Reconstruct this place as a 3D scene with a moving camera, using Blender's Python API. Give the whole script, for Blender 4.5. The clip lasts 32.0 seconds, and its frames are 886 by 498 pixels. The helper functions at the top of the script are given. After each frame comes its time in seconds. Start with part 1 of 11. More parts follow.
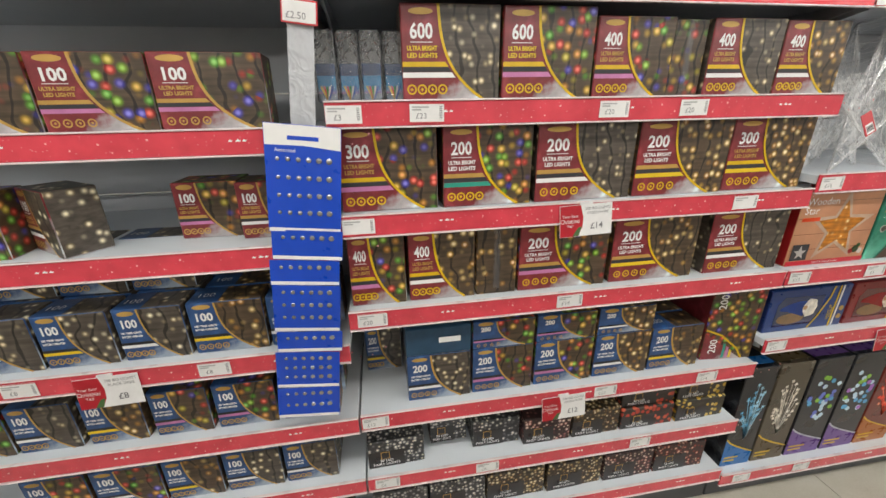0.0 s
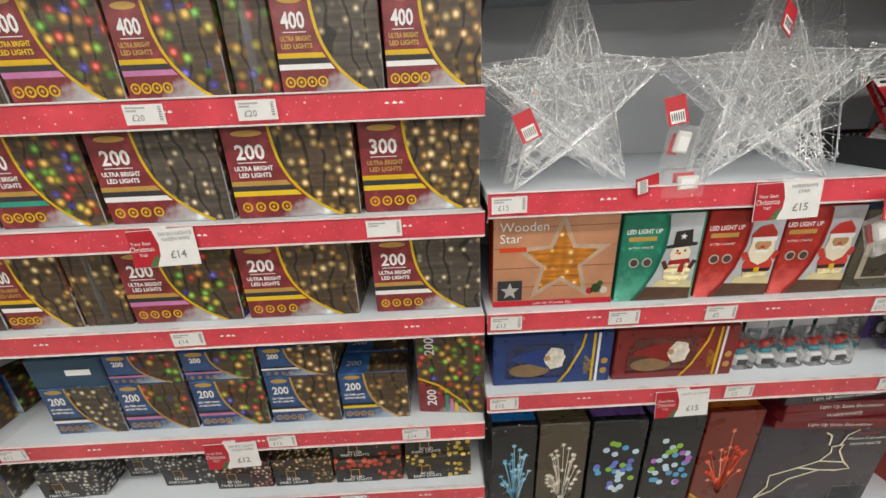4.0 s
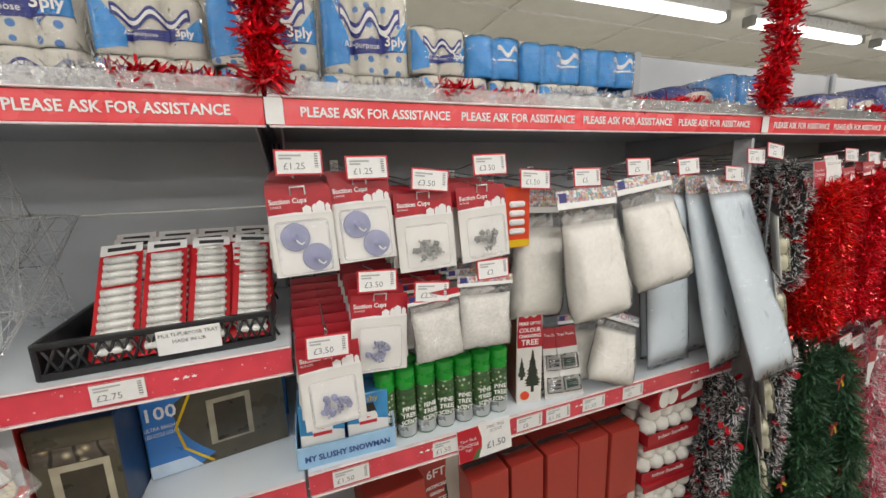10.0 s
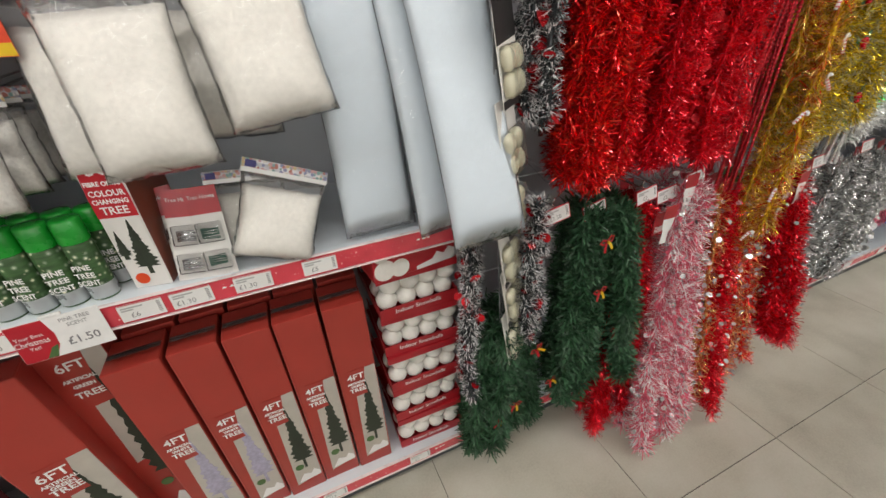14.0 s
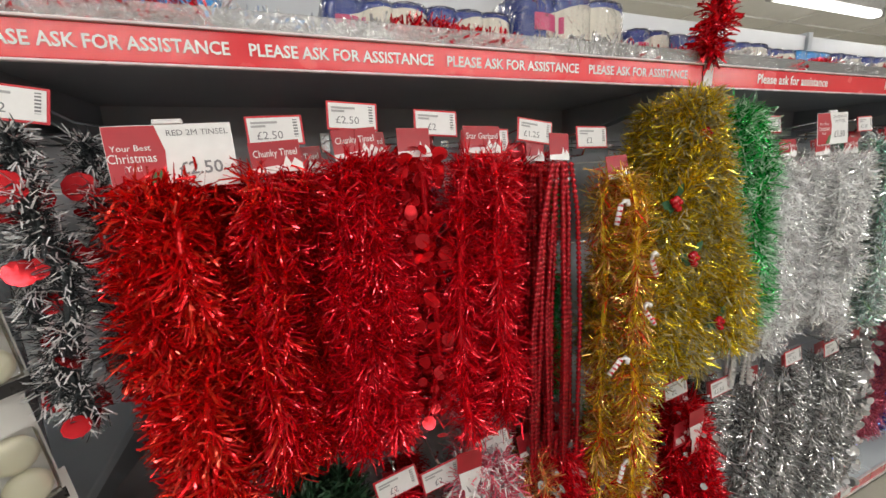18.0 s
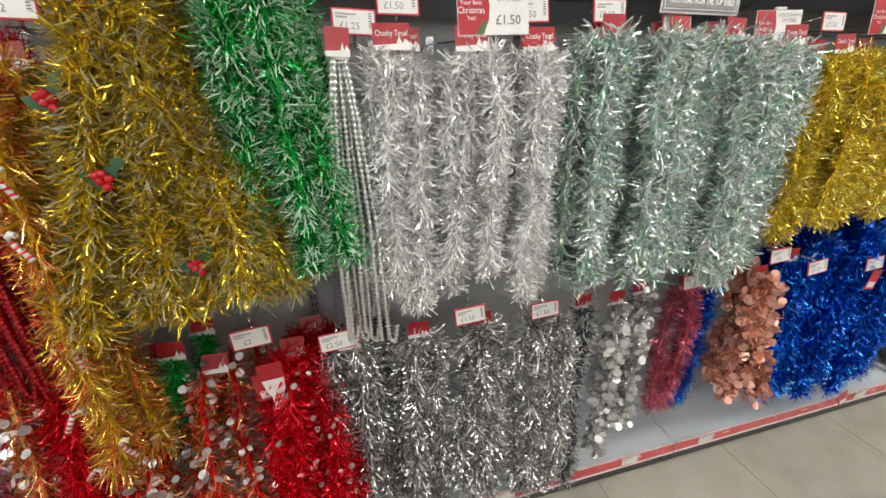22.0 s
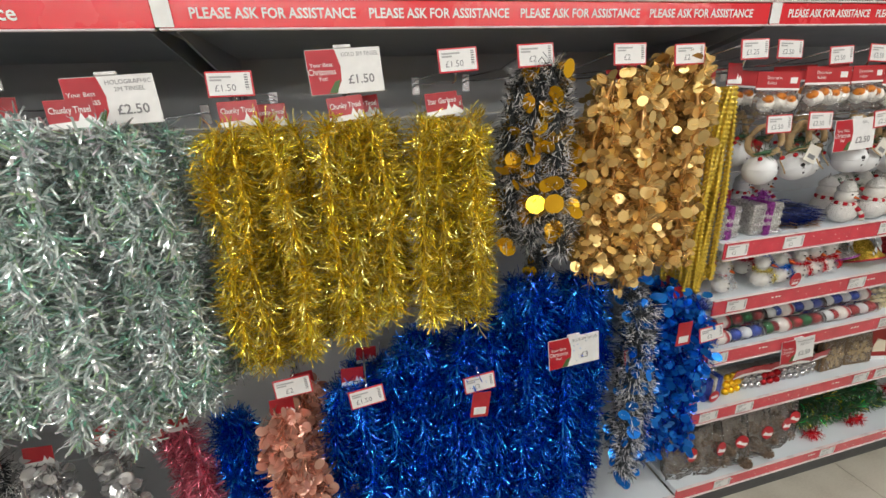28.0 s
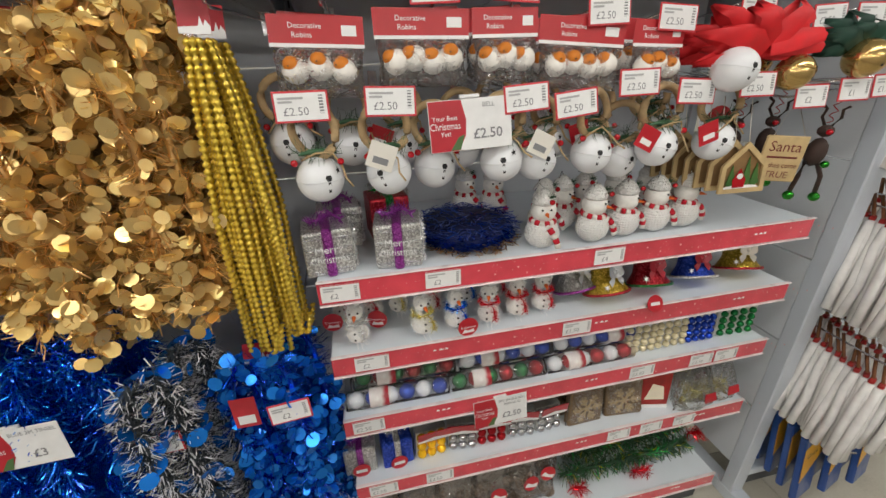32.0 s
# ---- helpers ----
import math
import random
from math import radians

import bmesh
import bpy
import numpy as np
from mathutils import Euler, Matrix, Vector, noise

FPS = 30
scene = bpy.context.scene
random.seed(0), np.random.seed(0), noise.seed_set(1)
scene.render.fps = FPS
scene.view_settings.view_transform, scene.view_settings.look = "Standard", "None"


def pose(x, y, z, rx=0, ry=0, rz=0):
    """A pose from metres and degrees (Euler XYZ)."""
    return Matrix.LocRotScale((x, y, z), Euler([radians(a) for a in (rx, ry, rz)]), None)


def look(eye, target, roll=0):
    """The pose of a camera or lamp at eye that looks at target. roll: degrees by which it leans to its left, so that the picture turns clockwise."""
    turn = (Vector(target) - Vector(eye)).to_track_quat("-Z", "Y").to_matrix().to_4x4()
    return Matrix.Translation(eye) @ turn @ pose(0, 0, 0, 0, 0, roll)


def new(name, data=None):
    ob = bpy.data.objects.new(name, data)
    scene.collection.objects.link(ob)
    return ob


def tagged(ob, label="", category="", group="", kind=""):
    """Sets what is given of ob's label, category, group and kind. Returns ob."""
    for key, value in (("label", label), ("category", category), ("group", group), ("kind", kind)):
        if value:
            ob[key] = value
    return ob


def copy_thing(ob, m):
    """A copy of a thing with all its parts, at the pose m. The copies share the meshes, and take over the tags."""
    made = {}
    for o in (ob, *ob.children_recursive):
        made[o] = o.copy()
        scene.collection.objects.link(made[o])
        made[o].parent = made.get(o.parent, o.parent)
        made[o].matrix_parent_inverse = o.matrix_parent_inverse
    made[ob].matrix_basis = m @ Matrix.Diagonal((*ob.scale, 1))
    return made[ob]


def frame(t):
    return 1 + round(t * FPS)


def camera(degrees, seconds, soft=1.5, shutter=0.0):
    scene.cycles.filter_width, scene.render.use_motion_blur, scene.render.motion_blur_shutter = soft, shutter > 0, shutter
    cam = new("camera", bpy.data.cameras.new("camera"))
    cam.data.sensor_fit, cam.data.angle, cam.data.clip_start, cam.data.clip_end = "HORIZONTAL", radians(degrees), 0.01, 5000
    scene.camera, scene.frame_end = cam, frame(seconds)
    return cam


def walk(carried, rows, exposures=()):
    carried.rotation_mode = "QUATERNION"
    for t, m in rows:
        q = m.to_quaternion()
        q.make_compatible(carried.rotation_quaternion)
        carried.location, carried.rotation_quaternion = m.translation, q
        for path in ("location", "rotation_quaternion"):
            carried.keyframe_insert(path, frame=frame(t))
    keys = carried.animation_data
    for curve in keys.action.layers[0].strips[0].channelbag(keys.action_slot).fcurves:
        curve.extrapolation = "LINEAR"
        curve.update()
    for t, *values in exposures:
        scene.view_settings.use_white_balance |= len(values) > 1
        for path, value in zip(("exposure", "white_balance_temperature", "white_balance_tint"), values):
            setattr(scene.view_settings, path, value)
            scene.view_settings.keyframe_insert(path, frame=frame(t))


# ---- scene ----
cam = camera(98.0, 32.0)
PATH = [
    (0, (0.102, -0.849, 1.44), (0.4, 0.998, 0.733), -1.0),
    (0.5, (0.217, -0.778, 1.442), (0.499, 1.076, 0.748), -0.8),
    (1, (0.292, -0.761, 1.441), (0.481, 1.106, 0.752), -0.8),
    (1.5, (0.426, -0.814, 1.431), (0.502, 1.05, 0.71), -1.0),
    (2, (0.552, -0.852, 1.431), (0.609, 1.01, 0.702), -1.1),
    (2.5, (0.695, -0.824, 1.433), (0.782, 1.034, 0.698), -1.2),
    (4.5, (1.292, -0.746, 1.434), (1.31, 1.11, 0.687), -2.6),
    (5, (1.427, -0.733, 1.443), (1.547, 1.093, 0.635), -3.0),
    (5.5, (1.548, -0.711, 1.412), (1.82, 1.064, 0.531), -3.0),
    (6, (1.678, -0.684, 1.405), (2.069, 1.054, 0.495), -2.3),
    (6.5, (1.763, -0.731, 1.434), (2.125, 1.06, 0.621), -2.6),
    (7, (1.857, -0.76, 1.466), (2.237, 1.082, 0.786), -1.8),
    (7.5, (1.954, -0.754, 1.484), (2.403, 1.105, 0.899), -1.0),
    (8, (2.025, -0.754, 1.499), (2.556, 1.107, 0.991), -0.9),
    (8.5, (2.134, -0.715, 1.514), (2.783, 1.132, 1.103), -0.9),
    (9, (2.242, -0.679, 1.543), (2.972, 1.155, 1.222), -1.4),
    (9.5, (2.372, -0.685, 1.559), (3.118, 1.145, 1.253), -1.7),
    (10, (2.526, -0.717, 1.546), (3.229, 1.116, 1.166), -1.7),
    (10.5, (2.606, -0.742, 1.51), (3.275, 1.073, 1.002), -1.7),
    (11, (2.679, -0.724, 1.477), (3.339, 1.054, 0.841), -1.5),
    (11.5, (2.771, -0.671, 1.452), (3.428, 1.062, 0.698), -1.2),
    (12, (2.839, -0.638, 1.419), (3.475, 1.048, 0.552), -1.3),
    (12.5, (2.894, -0.65, 1.397), (3.471, 1.005, 0.433), -2.1),
    (13, (2.994, -0.688, 1.385), (3.499, 0.959, 0.368), -2.8),
    (13.5, (3.148, -0.729, 1.389), (3.685, 0.895, 0.352), -2.7),
    (14, (3.318, -0.765, 1.397), (3.972, 0.826, 0.378), -2.9),
    (14.5, (3.453, -0.74, 1.393), (4.282, 0.777, 0.387), -2.0),
    (15, (3.594, -0.694, 1.398), (4.517, 0.786, 0.419), -1.8),
    (15.5, (3.74, -0.696, 1.421), (4.642, 0.838, 0.507), -2.4),
    (17.5, (4.006, -0.676, 1.508), (4.646, 1.179, 1.119), -2.8),
    (18, (4.119, -0.632, 1.49), (4.833, 1.187, 1.063), -2.7),
    (18.5, (4.249, -0.638, 1.476), (4.969, 1.154, 0.956), -2.4),
    (19, (4.408, -0.697, 1.461), (5.097, 1.075, 0.839), -2.4),
    (19.5, (4.519, -0.762, 1.433), (5.227, 0.961, 0.706), -2.4),
    (20, (4.652, -0.744, 1.399), (5.472, 0.88, 0.57), -2.0),
    (20.5, (4.859, -0.682, 1.422), (5.757, 0.871, 0.538), -1.8),
    (21, (4.91, -0.702, 1.426), (5.731, 0.953, 0.658), -0.9),
    (21.5, (5.015, -0.752, 1.448), (5.647, 0.996, 0.711), -0.6),
    (22, (5.133, -0.798, 1.414), (5.608, 0.98, 0.631), -0.7),
    (22.5, (5.222, -0.799, 1.42), (5.658, 0.977, 0.61), -1.6),
    (23, (5.344, -0.766, 1.42), (5.867, 0.983, 0.603), -1.4),
    (23.5, (5.469, -0.68, 1.425), (6.095, 1.027, 0.592), -1.4),
    (24, (5.569, -0.68, 1.429), (6.164, 1.044, 0.607), -2.0),
    (24.5, (5.679, -0.733, 1.431), (6.159, 1.052, 0.667), -3.1),
    (25, (5.82, -0.796, 1.441), (6.209, 1.041, 0.752), -3.7),
    (25.5, (5.922, -0.829, 1.452), (6.305, 1.03, 0.82), -4.4),
    (26, (6.038, -0.782, 1.442), (6.523, 1.055, 0.819), -4.6),
    (26.5, (6.168, -0.721, 1.447), (6.7, 1.108, 0.837), -4.7),
    (28.5, (6.68, -0.822, 1.478), (7.063, 1.017, 0.79), -2.8),
    (29, (6.84, -0.737, 1.473), (7.299, 1.073, 0.757), -2.5),
    (29.5, (6.94, -0.695, 1.474), (7.382, 1.118, 0.753), -2.8),
    (30, (7.062, -0.688, 1.466), (7.416, 1.131, 0.716), -3.3),
    (30.5, (7.218, -0.71, 1.468), (7.496, 1.112, 0.692), -3.4),
    (31, (7.351, -0.762, 1.468), (7.64, 1.053, 0.68), -3.5),
    (31.5, (7.473, -0.738, 1.466), (7.827, 1.06, 0.665), -2.9),
    (32, (7.613, -0.667, 1.452), (7.974, 1.113, 0.615), -2.2),
]
walk(cam, [(t, look(eye, target, roll)) for t, eye, target, roll in PATH], [(0, -0.18), (6, -0.22), (8, -0.36), (10.5, -0.34), (12, -0.3), (14.5, -0.25), (18, -0.32), (19, -0.15), (20, 0.0), (22, -0.12), (25, -0.14), (26, -0.25), (28.5, -0.25), (32, -0.34)])

# ---------------------------------------------------------------- light
world = bpy.data.worlds.new("world")
scene.world = world
world.use_nodes = True
world.node_tree.nodes["Background"].inputs[0].default_value = (0.9, 0.95, 1.0, 1)
world.node_tree.nodes["Background"].inputs[1].default_value = 0.02
LAMP_Z = 2.60
LAMP_X = (-2.2, -0.45, 1.3, 3.05, 4.84, 6.62, 8.4, 10.15)
LAMPS = [(x, y) for y in (-0.95, 1.40, 3.75, 6.1) for x in LAMP_X]
FAR_LAMPS = [(x, y) for y in (-3.30, -5.65, -8.0) for x in (-1.3, 2.2, 5.7, 9.2)]
for lx, ly in LAMPS + FAR_LAMPS:
    lamp = bpy.data.lights.new("tube_light", "AREA")
    pair = ly < -2
    lamp.shape, lamp.size, lamp.size_y = "RECTANGLE", 3.0 if pair else 1.46, 0.09
    lamp.energy = 44 if pair else 11.5 if ly == -0.95 else 10
    lamp.color = (1.0, 0.97, 0.92)
    new("tube_light", lamp).matrix_world = pose(lx, ly, LAMP_Z - 0.075)

# ---------------------------------------------------------------- materials
MATS = {}


def nodes_of(name):
    m = bpy.data.materials.new(name)
    m.use_nodes = True
    nt = m.node_tree
    return m, nt, nt.nodes["Principled BSDF"]


def lin(c):
    return tuple((v / 12.92 if v <= 0.04045 else ((v + 0.055) / 1.055) ** 2.4) for v in c)


def rgb(h):
    return lin(tuple(int(h[i:i + 2], 16) / 255 for i in (0, 2, 4)))


def node(nt, kind, **kw):
    n = nt.nodes.new(kind)
    for k, v in kw.items():
        if k == "op":
            n.operation = v
        elif k == "blend":
            n.blend_type = v
        elif k == "dtype":
            n.data_type = v
        elif k == "feature":
            n.feature = v
    return n


def ramp(nt, stops, mode="LINEAR"):
    r = nt.nodes.new("ShaderNodeValToRGB")
    r.color_ramp.interpolation = mode
    e = r.color_ramp.elements
    while len(e) < len(stops):
        e.new(0.5)
    for el, (p, c) in zip(e, stops):
        el.position, el.color = p, (*c, 1)
    return r


def plain(name, col, rough=0.5, metal=0.0, var=0.12, scale=30.0, bump=0.0, coat=0.0, island=0.0, objvar=0.0, spec=0.5, trans=0.0, sss=0.0):
    """A surface with its colour, two scales of variation and fine relief."""
    if name in MATS:
        return MATS[name]
    m, nt, b = nodes_of(name)
    L = nt.links
    tc = nt.nodes.new("ShaderNodeTexCoord")
    n1, n2 = nt.nodes.new("ShaderNodeTexNoise"), nt.nodes.new("ShaderNodeTexNoise")
    n1.inputs["Scale"].default_value, n1.inputs["Detail"].default_value = scale, 4
    n2.inputs["Scale"].default_value, n2.inputs["Detail"].default_value = scale * 0.13, 3
    for n in (n1, n2):
        L.new(tc.outputs["Object"], n.inputs["Vector"])
    add = node(nt, "ShaderNodeMath", op="ADD")
    L.new(n1.outputs[0], add.inputs[0]), L.new(n2.outputs[0], add.inputs[1])
    mr = nt.nodes.new("ShaderNodeMapRange")
    mr.inputs["From Min"].default_value, mr.inputs["From Max"].default_value = 0.7, 1.3
    mr.inputs["To Min"].default_value, mr.inputs["To Max"].default_value = 1 - var, 1 + var
    L.new(add.outputs[0], mr.inputs["Value"])
    val = mr.outputs[0]
    if island or objvar:
        rnd = nt.nodes.new("ShaderNodeNewGeometry" if island else "ShaderNodeObjectInfo")
        out = rnd.outputs["Random Per Island"] if island else rnd.outputs["Random"]
        m2 = nt.nodes.new("ShaderNodeMapRange")
        k = island or objvar
        m2.inputs["To Min"].default_value, m2.inputs["To Max"].default_value = 1 - k, 1 + k
        L.new(out, m2.inputs["Value"])
        mul = node(nt, "ShaderNodeMath", op="MULTIPLY")
        L.new(val, mul.inputs[0]), L.new(m2.outputs[0], mul.inputs[1])
        val = mul.outputs[0]
    vm = node(nt, "ShaderNodeVectorMath", op="SCALE")
    vm.inputs[0].default_value = col
    L.new(val, vm.inputs["Scale"])
    L.new(vm.outputs[0], b.inputs["Base Color"])
    rr = nt.nodes.new("ShaderNodeMapRange")
    rr.inputs["From Min"].default_value, rr.inputs["From Max"].default_value = 0.3, 0.7
    rr.inputs["To Min"].default_value, rr.inputs["To Max"].default_value = max(0.02, rough * 0.8), min(1, rough * 1.2)
    L.new(n1.outputs[0], rr.inputs["Value"]), L.new(rr.outputs[0], b.inputs["Roughness"])
    b.inputs["Metallic"].default_value = metal
    b.inputs["Coat Weight"].default_value = coat
    b.inputs["Coat Roughness"].default_value = 0.12
    b.inputs["Specular IOR Level"].default_value = spec
    b.inputs["Transmission Weight"].default_value = trans
    if sss:
        b.inputs["Subsurface Weight"].default_value = sss
        b.inputs["Subsurface Radius"].default_value = (0.01, 0.01, 0.01)
    if bump:
        bp = nt.nodes.new("ShaderNodeBump")
        bp.inputs["Strength"].default_value, bp.inputs["Distance"].default_value = bump, 0.002
        L.new(n1.outputs[0], bp.inputs["Height"]), L.new(bp.outputs[0], b.inputs["Normal"])
    MATS[name] = m
    return m


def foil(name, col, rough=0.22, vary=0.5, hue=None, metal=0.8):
    """Metallised film: every strip has its own brightness, with glints painted into lighter ones, and a second tint on
    some.
    """
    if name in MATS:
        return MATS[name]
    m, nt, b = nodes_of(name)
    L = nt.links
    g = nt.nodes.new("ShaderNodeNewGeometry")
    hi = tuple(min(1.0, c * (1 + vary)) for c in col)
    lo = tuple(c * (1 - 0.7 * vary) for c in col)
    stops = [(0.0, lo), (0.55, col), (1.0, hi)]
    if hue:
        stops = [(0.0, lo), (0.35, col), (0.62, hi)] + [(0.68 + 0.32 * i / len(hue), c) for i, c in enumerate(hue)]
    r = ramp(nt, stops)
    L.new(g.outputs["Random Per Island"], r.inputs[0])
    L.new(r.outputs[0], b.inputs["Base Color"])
    sp = nt.nodes.new("ShaderNodeMath")
    sp.operation = "FRACT"
    mu = node(nt, "ShaderNodeMath", op="MULTIPLY")
    mu.inputs[1].default_value = 37.0
    L.new(g.outputs["Random Per Island"], mu.inputs[0]), L.new(mu.outputs[0], sp.inputs[0])
    for key, lo_v, hi_v in (("Metallic", metal * 0.8, min(1.0, metal * 1.1)), ("Roughness", rough * 0.6, rough * 1.6)):
        mr = nt.nodes.new("ShaderNodeMapRange")
        mr.inputs["To Min"].default_value, mr.inputs["To Max"].default_value = lo_v, hi_v
        L.new(sp.outputs[0], mr.inputs["Value"])
        L.new(mr.outputs[0], b.inputs[key])
    b.inputs["Coat Weight"].default_value = min(0.6, metal)
    b.inputs["Coat Roughness"].default_value = 0.12
    MATS[name] = m
    return m


def clear_film(name, tint=(1, 1, 1), alpha=0.12, rough=0.08, wrinkle=0.6, scale=25.0, gloss=1.1):
    """Thin clear packaging film: mostly see-through with wrinkled gloss."""
    if name in MATS:
        return MATS[name]
    m, nt, b = nodes_of(name)
    L = nt.links
    out = nt.nodes["Material Output"]
    tr = nt.nodes.new("ShaderNodeBsdfTransparent")
    mix = nt.nodes.new("ShaderNodeMixShader")
    mix.inputs[0].default_value = alpha
    b.inputs["Base Color"].default_value = (*tint, 1)
    b.inputs["Roughness"].default_value = rough
    b.inputs["Specular IOR Level"].default_value = 1.0
    n1 = nt.nodes.new("ShaderNodeTexNoise")
    n1.inputs["Scale"].default_value, n1.inputs["Detail"].default_value, n1.inputs["Distortion"].default_value = scale, 1.5, 2.0
    tc = nt.nodes.new("ShaderNodeTexCoord")
    L.new(tc.outputs["Object"], n1.inputs["Vector"])
    bp = nt.nodes.new("ShaderNodeBump")
    bp.inputs["Strength"].default_value, bp.inputs["Distance"].default_value = wrinkle, 0.03
    L.new(n1.outputs[0], bp.inputs["Height"]), L.new(bp.outputs[0], b.inputs["Normal"])
    gl = nt.nodes.new("ShaderNodeBsdfGlossy")
    gl.inputs["Roughness"].default_value = rough
    L.new(bp.outputs[0], gl.inputs["Normal"])
    fr = nt.nodes.new("ShaderNodeFresnel")
    fr.inputs["IOR"].default_value = 1.45
    L.new(bp.outputs[0], fr.inputs["Normal"])
    two = node(nt, "ShaderNodeMath", op="MULTIPLY")
    two.inputs[1].default_value, two.use_clamp = gloss, True
    L.new(fr.outputs[0], two.inputs[0])
    base = nt.nodes.new("ShaderNodeMixShader")
    L.new(two.outputs[0], base.inputs[0])
    L.new(mix.outputs[0], base.inputs[1]), L.new(gl.outputs[0], base.inputs[2])
    L.new(tr.outputs[0], mix.inputs[1]), L.new(b.outputs[0], mix.inputs[2])
    L.new(base.outputs[0], out.inputs["Surface"])
    MATS[name] = m
    return m


def bulbs(name, ground, cols, size=0.024, wire=True, dot=0.30, heart_mix=0.8, soft=True):
    """Printed picture of a light string: soft round bulbs on a dark ground with thin wires."""
    if name in MATS:
        return MATS[name]
    m, nt, b = nodes_of(name)
    L = nt.links
    tc = nt.nodes.new("ShaderNodeTexCoord")
    oi = nt.nodes.new("ShaderNodeObjectInfo")
    off = node(nt, "ShaderNodeVectorMath", op="ADD")
    rs = node(nt, "ShaderNodeMath", op="MULTIPLY")
    rs.inputs[1].default_value = 7.0
    L.new(oi.outputs["Random"], rs.inputs[0])
    L.new(tc.outputs["Object"], off.inputs[0]), L.new(rs.outputs[0], off.inputs[1])
    v = nt.nodes.new("ShaderNodeTexVoronoi")
    v.inputs["Scale"].default_value = 1 / size
    v.inputs["Randomness"].default_value = 0.75
    L.new(off.outputs[0], v.inputs["Vector"])
    core = nt.nodes.new("ShaderNodeMapRange")
    core.inputs["From Min"].default_value, core.inputs["From Max"].default_value = dot, dot * (0.2 if soft else 0.9)
    L.new(v.outputs["Distance"], core.inputs["Value"])
    sep = nt.nodes.new("ShaderNodeSeparateColor")
    L.new(v.outputs["Color"], sep.inputs[0])
    r = ramp(nt, [(i / len(cols), c) for i, c in enumerate(cols)], "CONSTANT")
    L.new(sep.outputs[0], r.inputs[0])
    w = nt.nodes.new("ShaderNodeTexWave")
    w.inputs["Scale"].default_value, w.inputs["Distortion"].default_value, w.inputs["Detail"].default_value = 8.5, 7.0, 2.0
    w.inputs["Detail Scale"].default_value = 1.2
    L.new(off.outputs[0], w.inputs["Vector"])
    wr = ramp(nt, [(0.0, (0.22, 0.22, 0.22)), (0.05, (0.3, 0.3, 0.3)), (0.09, (1, 1, 1)), (1.0, (0.85, 0.85, 0.85))] if wire else [(0, (1, 1, 1)), (1, (0.8, 0.8, 0.8))])
    L.new(w.outputs[0], wr.inputs[0])
    nz = nt.nodes.new("ShaderNodeTexNoise")
    nz.inputs["Scale"].default_value = 40
    mp = nt.nodes.new("ShaderNodeMapping")
    mp.inputs["Scale"].default_value = (0.25, 1, 3)
    L.new(off.outputs[0], mp.inputs["Vector"]), L.new(mp.outputs[0], nz.inputs["Vector"])
    gr = ramp(nt, [(0.3, tuple(c * 0.6 for c in ground)), (0.7, tuple(c * 1.4 for c in ground))])
    L.new(nz.outputs[0], gr.inputs[0])
    mul = node(nt, "ShaderNodeMix", dtype="RGBA", blend="MULTIPLY")
    mul.inputs[0].default_value = 1.0
    L.new(gr.outputs[0], mul.inputs[6]), L.new(wr.outputs[0], mul.inputs[7])
    mx = node(nt, "ShaderNodeMix", dtype="RGBA")
    fall = node(nt, "ShaderNodeMath", op="POWER")
    fall.inputs[1].default_value = 2.0 if soft else 1.0
    L.new(core.outputs[0], fall.inputs[0])
    L.new(fall.outputs[0], mx.inputs[0]), L.new(mul.outputs[2], mx.inputs[6]), L.new(r.outputs[0], mx.inputs[7])
    heart = nt.nodes.new("ShaderNodeMapRange")
    heart.inputs["From Min"].default_value, heart.inputs["From Max"].default_value = dot * 0.5, dot * 0.12
    heart.inputs["To Max"].default_value = heart_mix if soft else 0.0
    L.new(v.outputs["Distance"], heart.inputs["Value"])
    m3 = node(nt, "ShaderNodeMix", dtype="RGBA")
    m3.inputs[7].default_value = (0.95, 0.88, 0.66, 1)
    L.new(heart.outputs[0], m3.inputs[0]), L.new(mx.outputs[2], m3.inputs[6])
    L.new(m3.outputs[2], b.inputs["Base Color"])
    b.inputs["Roughness"].default_value = 0.4
    b.inputs["Coat Weight"].default_value = 0.12
    b.inputs["Coat Roughness"].default_value = 0.15
    MATS[name] = m
    return m


